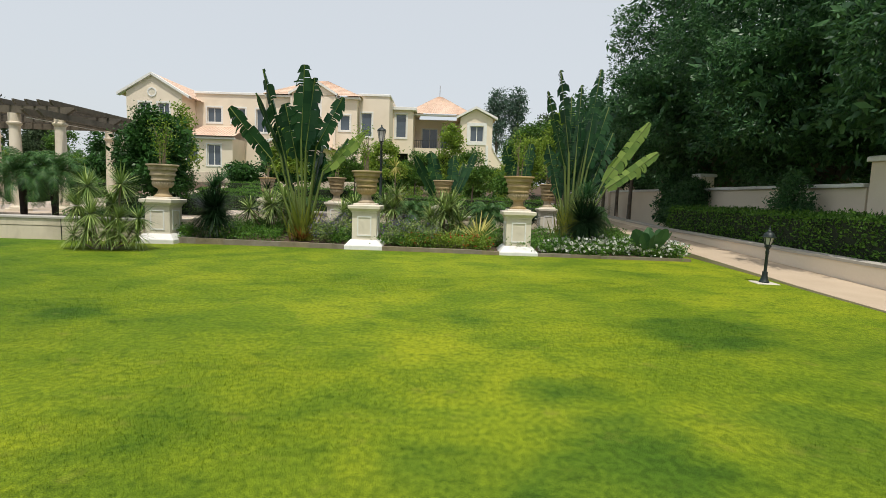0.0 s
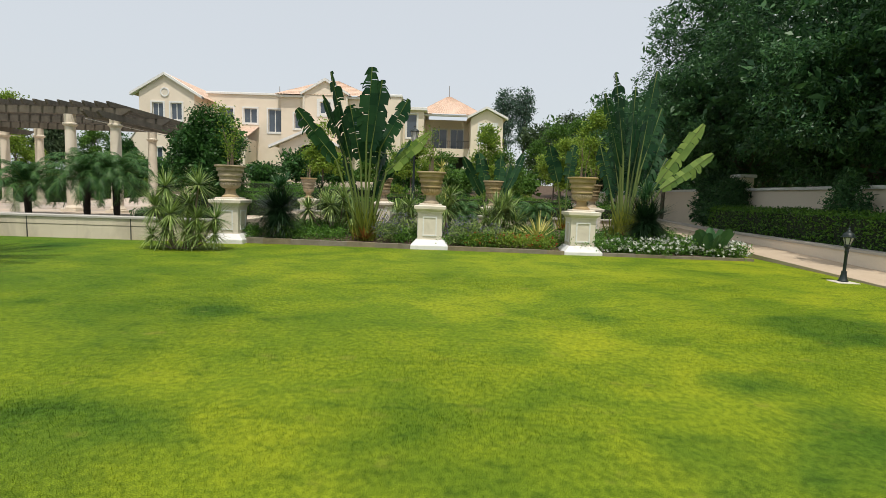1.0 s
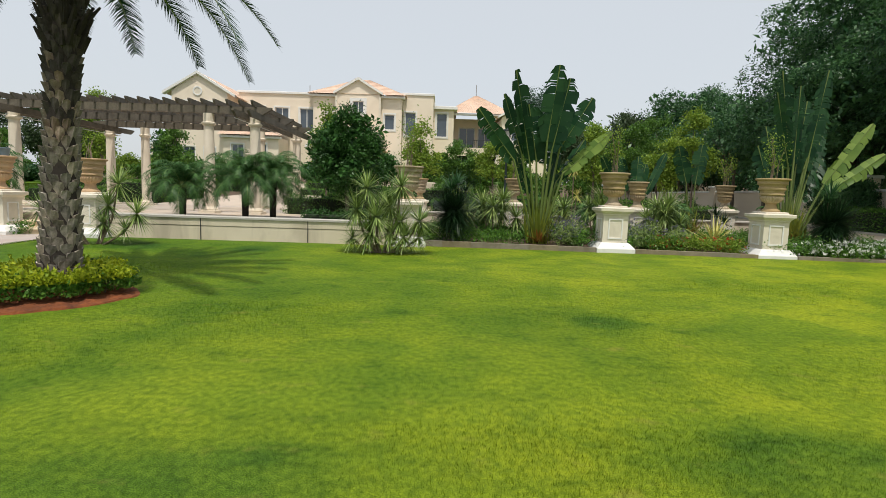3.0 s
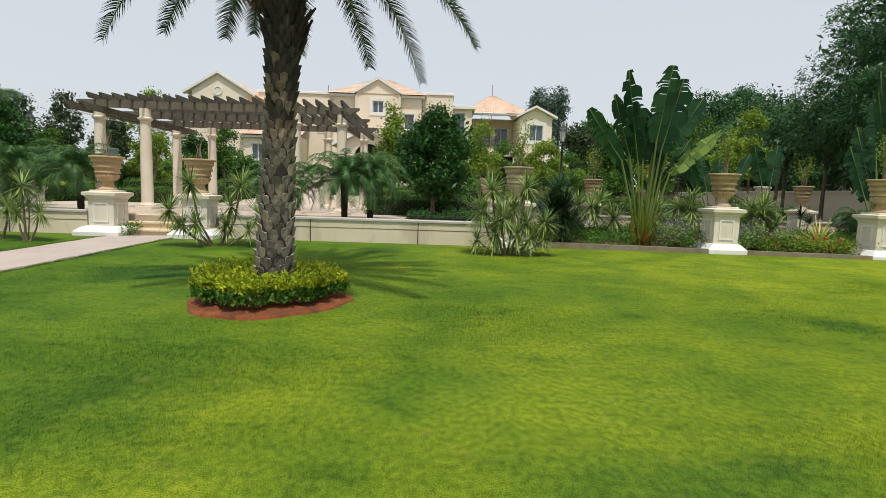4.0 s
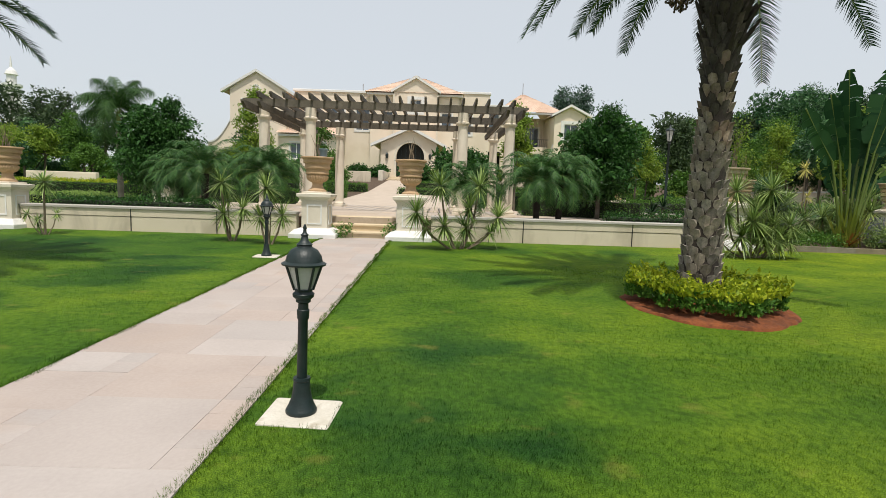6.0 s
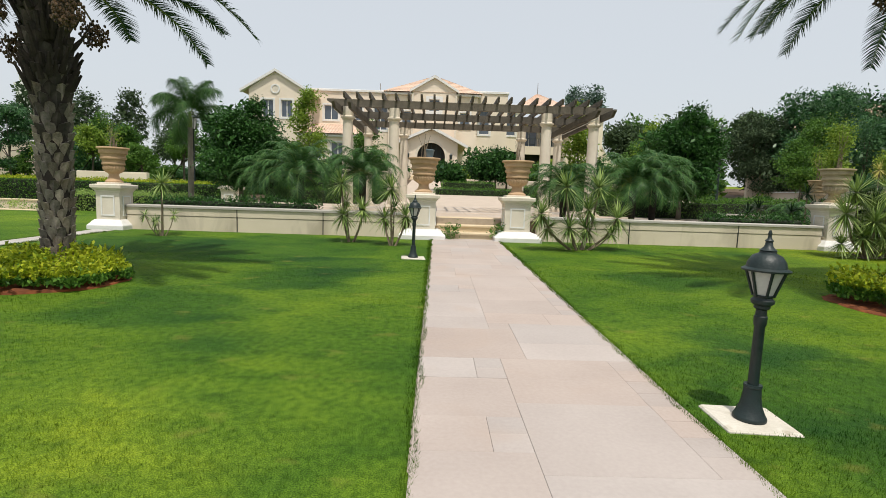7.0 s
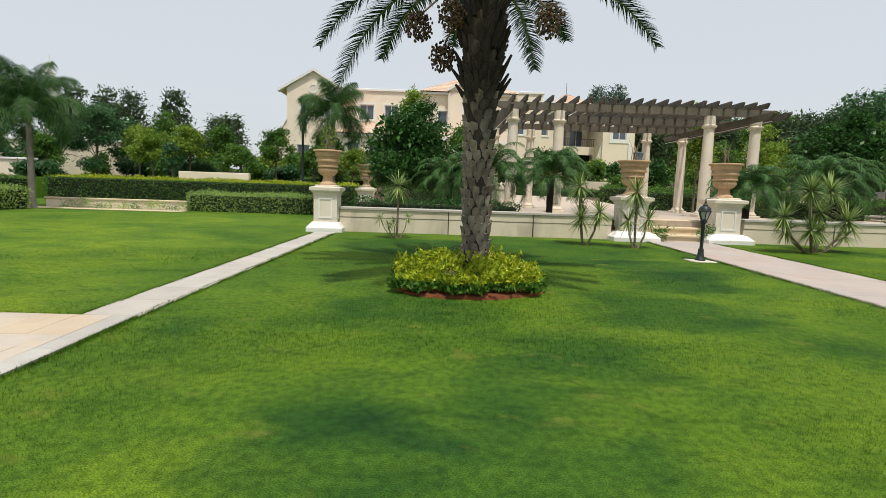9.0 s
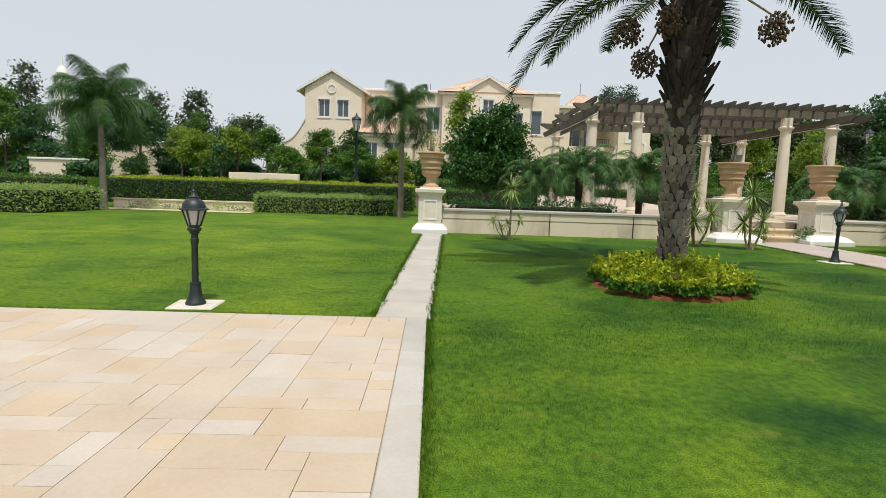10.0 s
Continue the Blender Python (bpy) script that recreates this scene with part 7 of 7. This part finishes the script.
# ---- hedges ----
def hedge(name, x0, x1, y0, y1, z0, z1, density, label, yellow=0.0, leaf="hedge", size=0.06):
    t = thing(name, label, "hedge", ((x0 + x1) / 2, (y0 + y1) / 2, z0), "clipped hedges")
    cx, cy = (x0 + x1) / 2, (y0 + y1) / 2
    hx, hy, h = (x1 - x0) / 2, (y1 - y0) / 2, z1 - z0
    # solid dark box behind the leaves, standing in for the inner shade
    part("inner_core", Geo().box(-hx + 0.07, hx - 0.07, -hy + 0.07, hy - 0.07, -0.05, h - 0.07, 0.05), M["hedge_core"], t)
    area = 4 * hx * hy + 3.2 * hx * h + 4 * hy * h
    q = box_leaves(-hx, hx, -hy, hy, 0.03, h, int(area * density), size, size * 0.55)
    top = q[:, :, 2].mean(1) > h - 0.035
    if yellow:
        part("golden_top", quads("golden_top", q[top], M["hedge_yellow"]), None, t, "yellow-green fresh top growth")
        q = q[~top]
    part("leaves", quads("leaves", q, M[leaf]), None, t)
    return t


hedge("hedge", 8.86, 9.85, -5, 20.5, 0.30, 1.30, 420, "long clipped dark green hedge above the drive wall", size=0.085)
hedge("hedge", -32.6, -27.2, 21.0, 22.2, 0.0, 0.72, 520, "low clipped light green hedge at the lawn's edge", leaf="hedge_light", size=0.075)
hedge("hedge", -40.4, -37.6, 16.6, 19.8, 0.0, 0.75, 420, "low clipped light green hedge at the lawn's edge", leaf="hedge_light", size=0.075)
hedge("hedge", -50, -40.6, 15.6, 17.6, 0.0, 0.75, 300, "low clipped light green hedge at the lawn's edge", leaf="hedge_light", size=0.075)
hedge("hedge", -40.2, -26.6, 24.0, 25.6, 0.1, 1.24, 330, "clipped hedge with a golden top", 1, size=0.08)
hedge("hedge", -50, -40.6, 22.2, 23.8, 0.1, 1.15, 260, "clipped dark green hedge by the lawn", size=0.08)
hedge("hedge", -25.2, -20.9, 14.3, 14.9, 0.45, 0.80, 600, "low dark hedge behind the terrace wall", leaf="glossy")
hedge("hedge", -25.2, -21.3, 23.8, 24.6, 0.5, 1.15, 450, "clipped green hedge on the terrace")
hedge("hedge", -12.1, -7.9, 18.7, 19.5, 0.5, 1.15, 450, "clipped green hedge on the terrace")
hedge("hedge", -12.0, -8.2, 24.0, 24.8, 0.5, 1.25, 400, "clipped green hedge on the terrace")
hedge("hedge", -10.4, -7.9, 14.4, 15.3, 0.42, 0.78, 500, "low dark hedge behind the terrace wall", leaf="glossy")
hedge("hedge", -26, -20.6, 41.5, 42.6, 0.9, 1.75, 200, "clipped hedge before the house", size=0.1)
hedge("hedge", -17.9, -12.2, 38.6, 39.4, 0.95, 1.50, 260, "low clipped hedge before the house", size=0.08)
hedge("hedge", -17.3, -13.2, 42.0, 43.2, 1.1, 2.05, 220, "taller clipped hedge before the house", size=0.09)
hedge("hedge", -12.0, -6, 40.5, 41.6, 0.9, 1.55, 200, "clipped hedge before the house", size=0.1)
hedge("hedge", -5.5, 6, 31, 32, 0.4, 1.35, 220, "clipped hedge on the upper terrace", size=0.09)
hedge("hedge", -7.0, 6.0, 22.4, 23.2, 0.48, 1.15, 300, "clipped hedge behind the bay wall", size=0.07)
setting("wall_white_planter_east", Geo().box(-36.28, -32.7, 28.0, 28.3, 0.9, 1.70, 0.02), M["house"], "low pale plastered garden wall")
west_wall = setting("wall_white_west", Geo().box(-46, -43.28, 27.5, 27.8, 0, 2.02, 0.02), M["house"], "plastered garden wall piece")
part("coping", Geo().box(-46.05, -43.22, 27.44, 27.86, 2.022, 2.11, 0.015), M["white"], west_wall)
planter = setting("wall_kerb_west", Geo().box(-38.1, -32.7, 21.2, 21.45, -0.05, 0.34, 0.01), M["house"], "low tan plastered planter wall")
part("coping", Geo().box(-38.15, -32.65, 21.16, 21.49, 0.342, 0.40, 0.012), M["step"], planter, "pale stone coping")
setting("pavement_west", Geo().box(-50, -32.6, 20.35, 21.15, -0.1, 0.03, 0.01), M["step"], "narrow pale paved strip along the lawn")


# ---- low planting of the flower bed ----
def low_clump(name, x, y, z, rx, ry, h, leaf, label, n, length=0.07, width=0.035, flower=None, flowers=0, fsize=0.05, group="bed plants"):
    t = thing(name, label, "plant", (x, y, z), group)
    q = crown_leaves([(0, 0, h * 0.42, rx, ry, h * 0.55), (rx * 0.3, 0, h * 0.55, rx * 0.6, ry * 0.6, h * 0.42)], max(8, n // 12), 12, 0.09, length, width, 0.35, 0.0)
    part("leaves", quads("leaves", q, M[leaf]), None, t)
    if flower:
        c = crown_leaves([(0, 0, h * 0.5, rx * 1.02, ry * 1.02, h * 0.6)], flowers, 3, 0.02, fsize, fsize * 0.8, 0.92, -0.5)
        c = c[c[:, 0, 2] > h * 0.25]
        tagged(part("blossom", quads("blossom", c, M[flower]), None, t), kind="stuff")
    return t


for i in range(64):
    x = -7.0 + 13.2 * ((i * 0.618034) % 1.0)
    y = bed_y(x) + 0.40 + 5.8 * ((i * 0.754877) % 1.0) ** 1.4
    if abs(x + 3.88) < 0.6 and y < 15.0:
        continue
    low_clump("bed_shrub", x, y, 0.12, random.uniform(0.35, 0.6), random.uniform(0.3, 0.5), random.uniform(0.28, 0.5), "bed" if i % 4 else "hedge", "leafy green ground-cover plant in the bed", 620)
for i in range(11):
    x = -0.95 + 0.21 * i + random.uniform(-0.05, 0.05)
    low_clump("red_flower_plant", x, bed_y(x) + random.uniform(0.35, 0.8), 0.10, 0.28, 0.25, 0.34, "tree_light", "bushy plant with small red flowers", 380, flower="red_flower", flowers=16, fsize=0.05)
for i in range(20):
    x = 2.95 + 3.4 * (i / 19) + random.uniform(-0.06, 0.06)
    low_clump("white_flower_plant", x, bed_y(x) + random.uniform(0.25, 0.75), 0.03, 0.30, 0.26, random.uniform(0.30, 0.48), "hedge", "low bushy plant covered with white flowers", 360, flower="white_flower", flowers=30, fsize=0.085)
for i in range(16):
    x = random.choice((random.uniform(-1.45, -0.2), random.uniform(-3.4, -2.6), random.uniform(-1.5, -0.2)))
    low_clump("lavender", x, bed_y(x) + random.uniform(0.45, 1.4), 0.14, 0.30, 0.28, random.uniform(0.5, 0.72), "dracaena", "clump of lavender-blue flower spikes in the bed", 300, 0.11, 0.018, "lavender", 60, 0.035)
for i in range(7):
    x = -7.1 + 0.42 * i
    low_clump("edging_plant", x, bed_y(x) + 0.42, 0.12, 0.30, 0.24, 0.36, "hedge", "leafy edging plant along the kerb", 460, 0.06, 0.03)
for i in range(11):
    x = -37.2 + 0.44 * i
    low_clump("sapling_shrub", x, 20.95 + random.uniform(-0.1, 0.05), 0.02, 0.24, 0.2, random.uniform(0.24, 0.50), "hedge_light" if i % 3 else "bed", "small sparse shrub before the planter wall", 130, group="kerb shrubs")
for x, y in ((-18.02 + 0.62, 13.75), (-16.2, 13.8)):
    low_clump("step_fern", x, y, 0.0, 0.16, 0.14, 0.42, "bed", "small fern tuft beside the steps", 220, 0.10, 0.03, group="step ferns")
cab = thing("broad_leaf_plant", "large broad-leaved blue-green plant at the bed's end", "plant", (5.5, 13.55, 0.15))
for i in range(10):
    a = i * 0.63 + 0.2
    hgt = random.uniform(0.45, 0.7)
    tip = (math.cos(a) * 0.5, math.sin(a) * 0.35, hgt)
    st, md, bl = paddle((0, 0, 0), (math.cos(a) * 0.15, math.sin(a) * 0.12, 0.15), tip, 0.30, random.uniform(-30, 50), 0.0, 8)
    part("leaf", bl, M["broad"], cab, smooth=True)

# planting before the house
for i in range(46):
    x = -42 + 50 * ((i * 0.618034) % 1.0)
    y = 44 + 22 * ((i * 0.754877) % 1.0)
    if -21.8 < x < -15.8:
        continue
    h = random.uniform(1.2, 2.6)
    tree("house_shrub", (x, y, rise(y)), h * 0.4, 0.06, [(0, 0, h * 0.5, 1.1, 1.1, h * 0.45), (0.4, 0, h * 0.8, 0.7, 0.7, h * 0.3)], ("tree_mid", "glossy", "tree_light", "tree_mid")[i % 4], "rounded shrub in the planting before the house", 130, 12, 0.22, 0.26, 0.13, 25, "shrub", "house shrubs")
for x, y, h in ((-16.9, 44.2, 2.3), (-14.2, 44.6, 3.4), (-12.9, 44, 3.6), (-11.6, 47, 3.2), (-5, 45, 3.0), (-25.5, 44, 2.3), (-29, 45, 2.8), (-33.5, 52, 4.6)):
    tree("house_tree", (x, y, rise(y)), h * 0.4, 0.09, [(0, 0, h * 0.68, 1.2, 1.2, h * 0.33), (0.5, 0, h * 0.5, 0.9, 0.9, h * 0.25)], "glossy", "small dark evergreen tree before the house", 260, 12, 0.25, 0.24, 0.11, 50, group="house trees")

# rows of hedge and bushes that fill the upper garden
hedge("hedge", -25.5, -20.8, 27.0, 28.2, 0.35, 1.55, 260, "clipped green hedge in the upper garden", size=0.08)
hedge("hedge", -12.6, -8.0, 27.0, 28.2, 0.35, 1.45, 260, "clipped green hedge in the upper garden", size=0.08)
hedge("hedge", -25.5, -20.8, 33.0, 34.2, 0.6, 1.75, 200, "clipped green hedge in the upper garden", size=0.09)
hedge("hedge", -12.6, -6.0, 33.0, 34.2, 0.6, 1.70, 200, "clipped green hedge in the upper garden", size=0.09)
hedge("hedge", -37, -27, 35.0, 36.4, 0.6, 1.7, 170, "clipped green hedge in the upper garden", size=0.1)
for i in range(40):
    x = -46 + 55 * ((i * 0.618034 + 0.2) % 1.0)
    y = 28 + 12 * ((i * 0.754877 + 0.1) % 1.0)
    if -20.9 < x < -12.4 or -48 < x < -29.5:
        continue
    h = random.uniform(0.8, 1.5)
    low_clump("garden_bush", x, y, ground_z(y), random.uniform(0.6, 1.0), random.uniform(0.5, 0.9), h, ("bed", "hedge", "tree_light", "glossy")[i % 4], "rounded leafy bush in the upper garden", 700, 0.13, 0.06, group="upper garden bushes")


# ---- grass blades nearest the camera's way ----
def grass_blades():
    bands = ((1.6, 2.6, 5600), (2.6, 3.6, 4600), (3.6, 5.0, 2600), (5.0, 7.0, 1300), (7.0, 10.0, 600))
    pts = []
    for y0, y1, dens in bands:
        n = int(33.5 * (y1 - y0) * dens)
        pts.append(np.stack([RNG.uniform(-29.5, 4.0, n), RNG.uniform(y0, y1, n)], 1))
    p = np.concatenate(pts)
    x, y = p[:, 0], p[:, 1]
    keep = ~((x > PATH_X0 + 0.01) & (x < PATH_X1 - 0.01)) & ~((x < PAVE_X1) & (y < PAVE_Y1)) & ~((x - NARROW_DRIFT * (y - PAVE_Y1) > NARROW[0]) & (x - NARROW_DRIFT * (y - PAVE_Y1) < NARROW[1]) & (y > PAVE_Y1))
    keep &= (np.hypot(x + 11.68, y - 6.98) > 1.05) & (np.hypot(x + 22.70, y - 7.33) > 1.0)
    keep &= ~((np.abs(x + 15.87) < 0.21) & (np.abs(y - 3.72) < 0.19)) & ~((np.abs(x + 28.0) < 0.21) & (np.abs(y - 5.64) < 0.19))
    p = p[keep]
    # longer tufts hanging over the edges of the paths
    edges = []
    for ex, y0, y1 in ((PATH_X0, 1.5, 13.6), (PATH_X1, 1.5, 13.6), (PAVE_X1, 1.5, 5.3), (NARROW[0], 5.4, 13), (NARROW[1], 5.3, 13)):
        k = int((y1 - y0) * 1000)
        out = -1 if ex in (PATH_X0, NARROW[0]) else 1
        ey = RNG.uniform(y0, y1, k)
        drift = NARROW_DRIFT * (ey - PAVE_Y1) if ex in NARROW else 0.0
        ragged = 0.016 * np.sin(ey * 3.1 + ex) + 0.012 * np.sin(ey * 8.7 + 2 * ex)
        edges.append(np.stack([ex + drift + out * (np.abs(RNG.normal(size=k)) * 0.035 - (0.004 if ex == PAVE_X1 else 0.016 + np.abs(ragged))), ey], 1))
    for yy, x0, x1 in ((PAVE_Y1, -36, NARROW[0]),):
        k = int((x1 - x0) * 500)
        edges.append(np.stack([RNG.uniform(x0, x1, k), yy + np.abs(RNG.normal(size=k)) * 0.035 - 0.01], 1))
    edge_n = sum(len(e) for e in edges)
    p = np.concatenate([p] + edges)
    n = len(p)
    x, y = p[:, 0], p[:, 1]
    z = -0.16 + 0.16 * np.clip((y - 4) / 9.5, 0, 1) - 0.006
    a = RNG.uniform(0, 2 * math.pi, n)
    h = RNG.uniform(0.014, 0.034, n) * (0.8 + 0.35 * np.sin(x * 0.9) * np.sin(y * 1.3 + x * 0.4))
    h[n - edge_n:] = RNG.uniform(0.02, 0.046, edge_n)
    lean = RNG.uniform(0.1, 0.9, n) * h
    w = RNG.uniform(0.0013, 0.0026, n) * (1 + 0.12 * np.clip(y - 2, 0, 8))
    b = np.stack([x, y, z], 1)
    s = np.stack([np.cos(a), np.sin(a), np.zeros(n)], 1) * w[:, None]
    la = a + RNG.uniform(0.6, 2.5, n)
    tip = b + np.stack([np.cos(la) * lean, np.sin(la) * lean, h], 1)
    me = quads("grass_blades", np.stack([b - s, b + s, tip], 1), M["blade"])
    return tagged(new("grass", me), "short mown grass blades", "grass", kind="stuff")


grass_blades()


# ---- paving pieces ----
def ashlar(cols, rows, sizes, seed):
    """Fills a grid of cells with rectangles of mixed sizes: (i, j, w, h)."""
    rnd = random.Random(seed)
    full = [[False] * cols for _ in range(rows)]
    out = []
    for j in range(rows):
        for i in range(cols):
            if full[j][i]:
                continue
            opts = [s for s in sizes if i + s[0] <= cols and j + s[1] <= rows and not any(full[j + b][i + a] for a in range(s[0]) for b in range(s[1]))]
            w, h = rnd.choice(opts) if opts else (1, 1)
            for a in range(w):
                for b in range(h):
                    full[j + b][i + a] = True
            out.append((i, j, w, h))
    return out


def lay(parent, name, mat, x0, y0, cell, cells, z_of, gap, lift, thick=0.03, sub=None):
    """One object per stone, alike stones on one mesh."""
    cache = {}
    for i, j, w, h in cells:
        key = (w, h)
        if key not in cache:
            cache[key] = build(name, Geo().box(-w * cell / 2 + gap, w * cell / 2 - gap, -h * cell / 2 + gap, h * cell / 2 - gap, -thick, 0, 0.0012), mat)
        cx, cy = x0 + (i + w / 2) * cell, y0 + (j + h / 2) * cell
        slope = math.degrees(math.atan2(z_of(cy + 0.2) - z_of(cy - 0.2), 0.4))
        part(name, cache[key], None, parent, m=pose(cx, cy, z_of(cy) + lift + random.uniform(-0.0008, 0.0008), slope, 0, 0))


# the court: stones of mixed sizes on one grid; those the camera passes nearest are parts
cell, cols, rows = 0.152, 145, 88
sizes = [(1, 1), (2, 1), (2, 1), (3, 1), (1, 2), (2, 2), (2, 2), (3, 2), (3, 2), (2, 3), (4, 2), (3, 3), (4, 3), (2, 2), (3, 2)]
cx0, cy0 = PAVE_X1 - 0.19 - cols * cell, PAVE_Y1 - 0.005 - rows * cell
near, rest = [], Geo()
for i, j, w, h in ashlar(cols, rows, sizes, 5):
    if cx0 + i * cell > PAVE_X1 - 6.6 and cy0 + j * cell > 0.9:
        near.append((i, j, w, h))
    else:
        x, y = cx0 + i * cell, cy0 + j * cell
        rest.box(x + 0.002, x + w * cell - 0.002, y + 0.002, y + h * cell - 0.002, -0.17, lawn_z(y + h * cell / 2) + 0.017)
lay(court, "flagstone", M["paving"], cx0, cy0, cell, near, lawn_z, 0.0014, 0.017)
tagged(part("flagstones", rest, M["paving"], court), kind="stuff")
for k in range(14):
    y1 = PAVE_Y1 - 0.95 * k
    zc = (lawn_z(y1) + lawn_z(y1 - 0.944)) / 2
    part("border_slab", Geo().box(-0.0905, 0.0905, -0.4725, 0.4725, -0.08, 0, 0.003), M["concrete"], court, m=pose(PAVE_X1 - 0.0945, y1 - 0.4745, zc + 0.018, math.degrees(math.atan2(lawn_z(y1) - lawn_z(y1 - 0.944), 0.944)), 0, 0))
for k in range(13):
    y0 = PAVE_Y1 + 0.012 + 0.615 * k
    b = Geo().box(NARROW[0], NARROW[1], 0, 0.607, -0.05, 0, 0.005)
    part("slab", b, M["concrete"], narrow_path, m=pose(NARROW_DRIFT * (y0 + 0.3 - PAVE_Y1), y0, lawn_z(y0) + 0.017, 0.96 if y0 < 13 else 0, 0, 0))
pc = 0.2115
lay(garden_path, "path_slab", M["path"], PATH_X0 + 0.0, 13.816 - 93 * pc, pc, ashlar(8, 93, [(3, 2), (4, 2), (5, 3), (4, 3), (3, 3), (2, 2), (6, 3), (4, 4), (5, 2)], 3), lawn_z, 0.0008, 0.012)
deck = bpy.data.objects["floor_terrace"]
lay(deck, "deck_tile", M["deck"], -25.25, 14.96, 0.60, ashlar(29, 18, [(2, 1), (2, 2), (3, 2), (1, 1), (2, 1)], 11), lambda y: DECK, 0.003, 0.0)
up_t = bpy.data.objects["floor_upper_terrace"]
lay(up_t, "deck_tile", M["deck"], -7.3, 21.4, 0.85, ashlar(15, 10, [(2, 1), (2, 2), (1, 1)], 12), lambda y: 0.502, 0.004, 0.02)
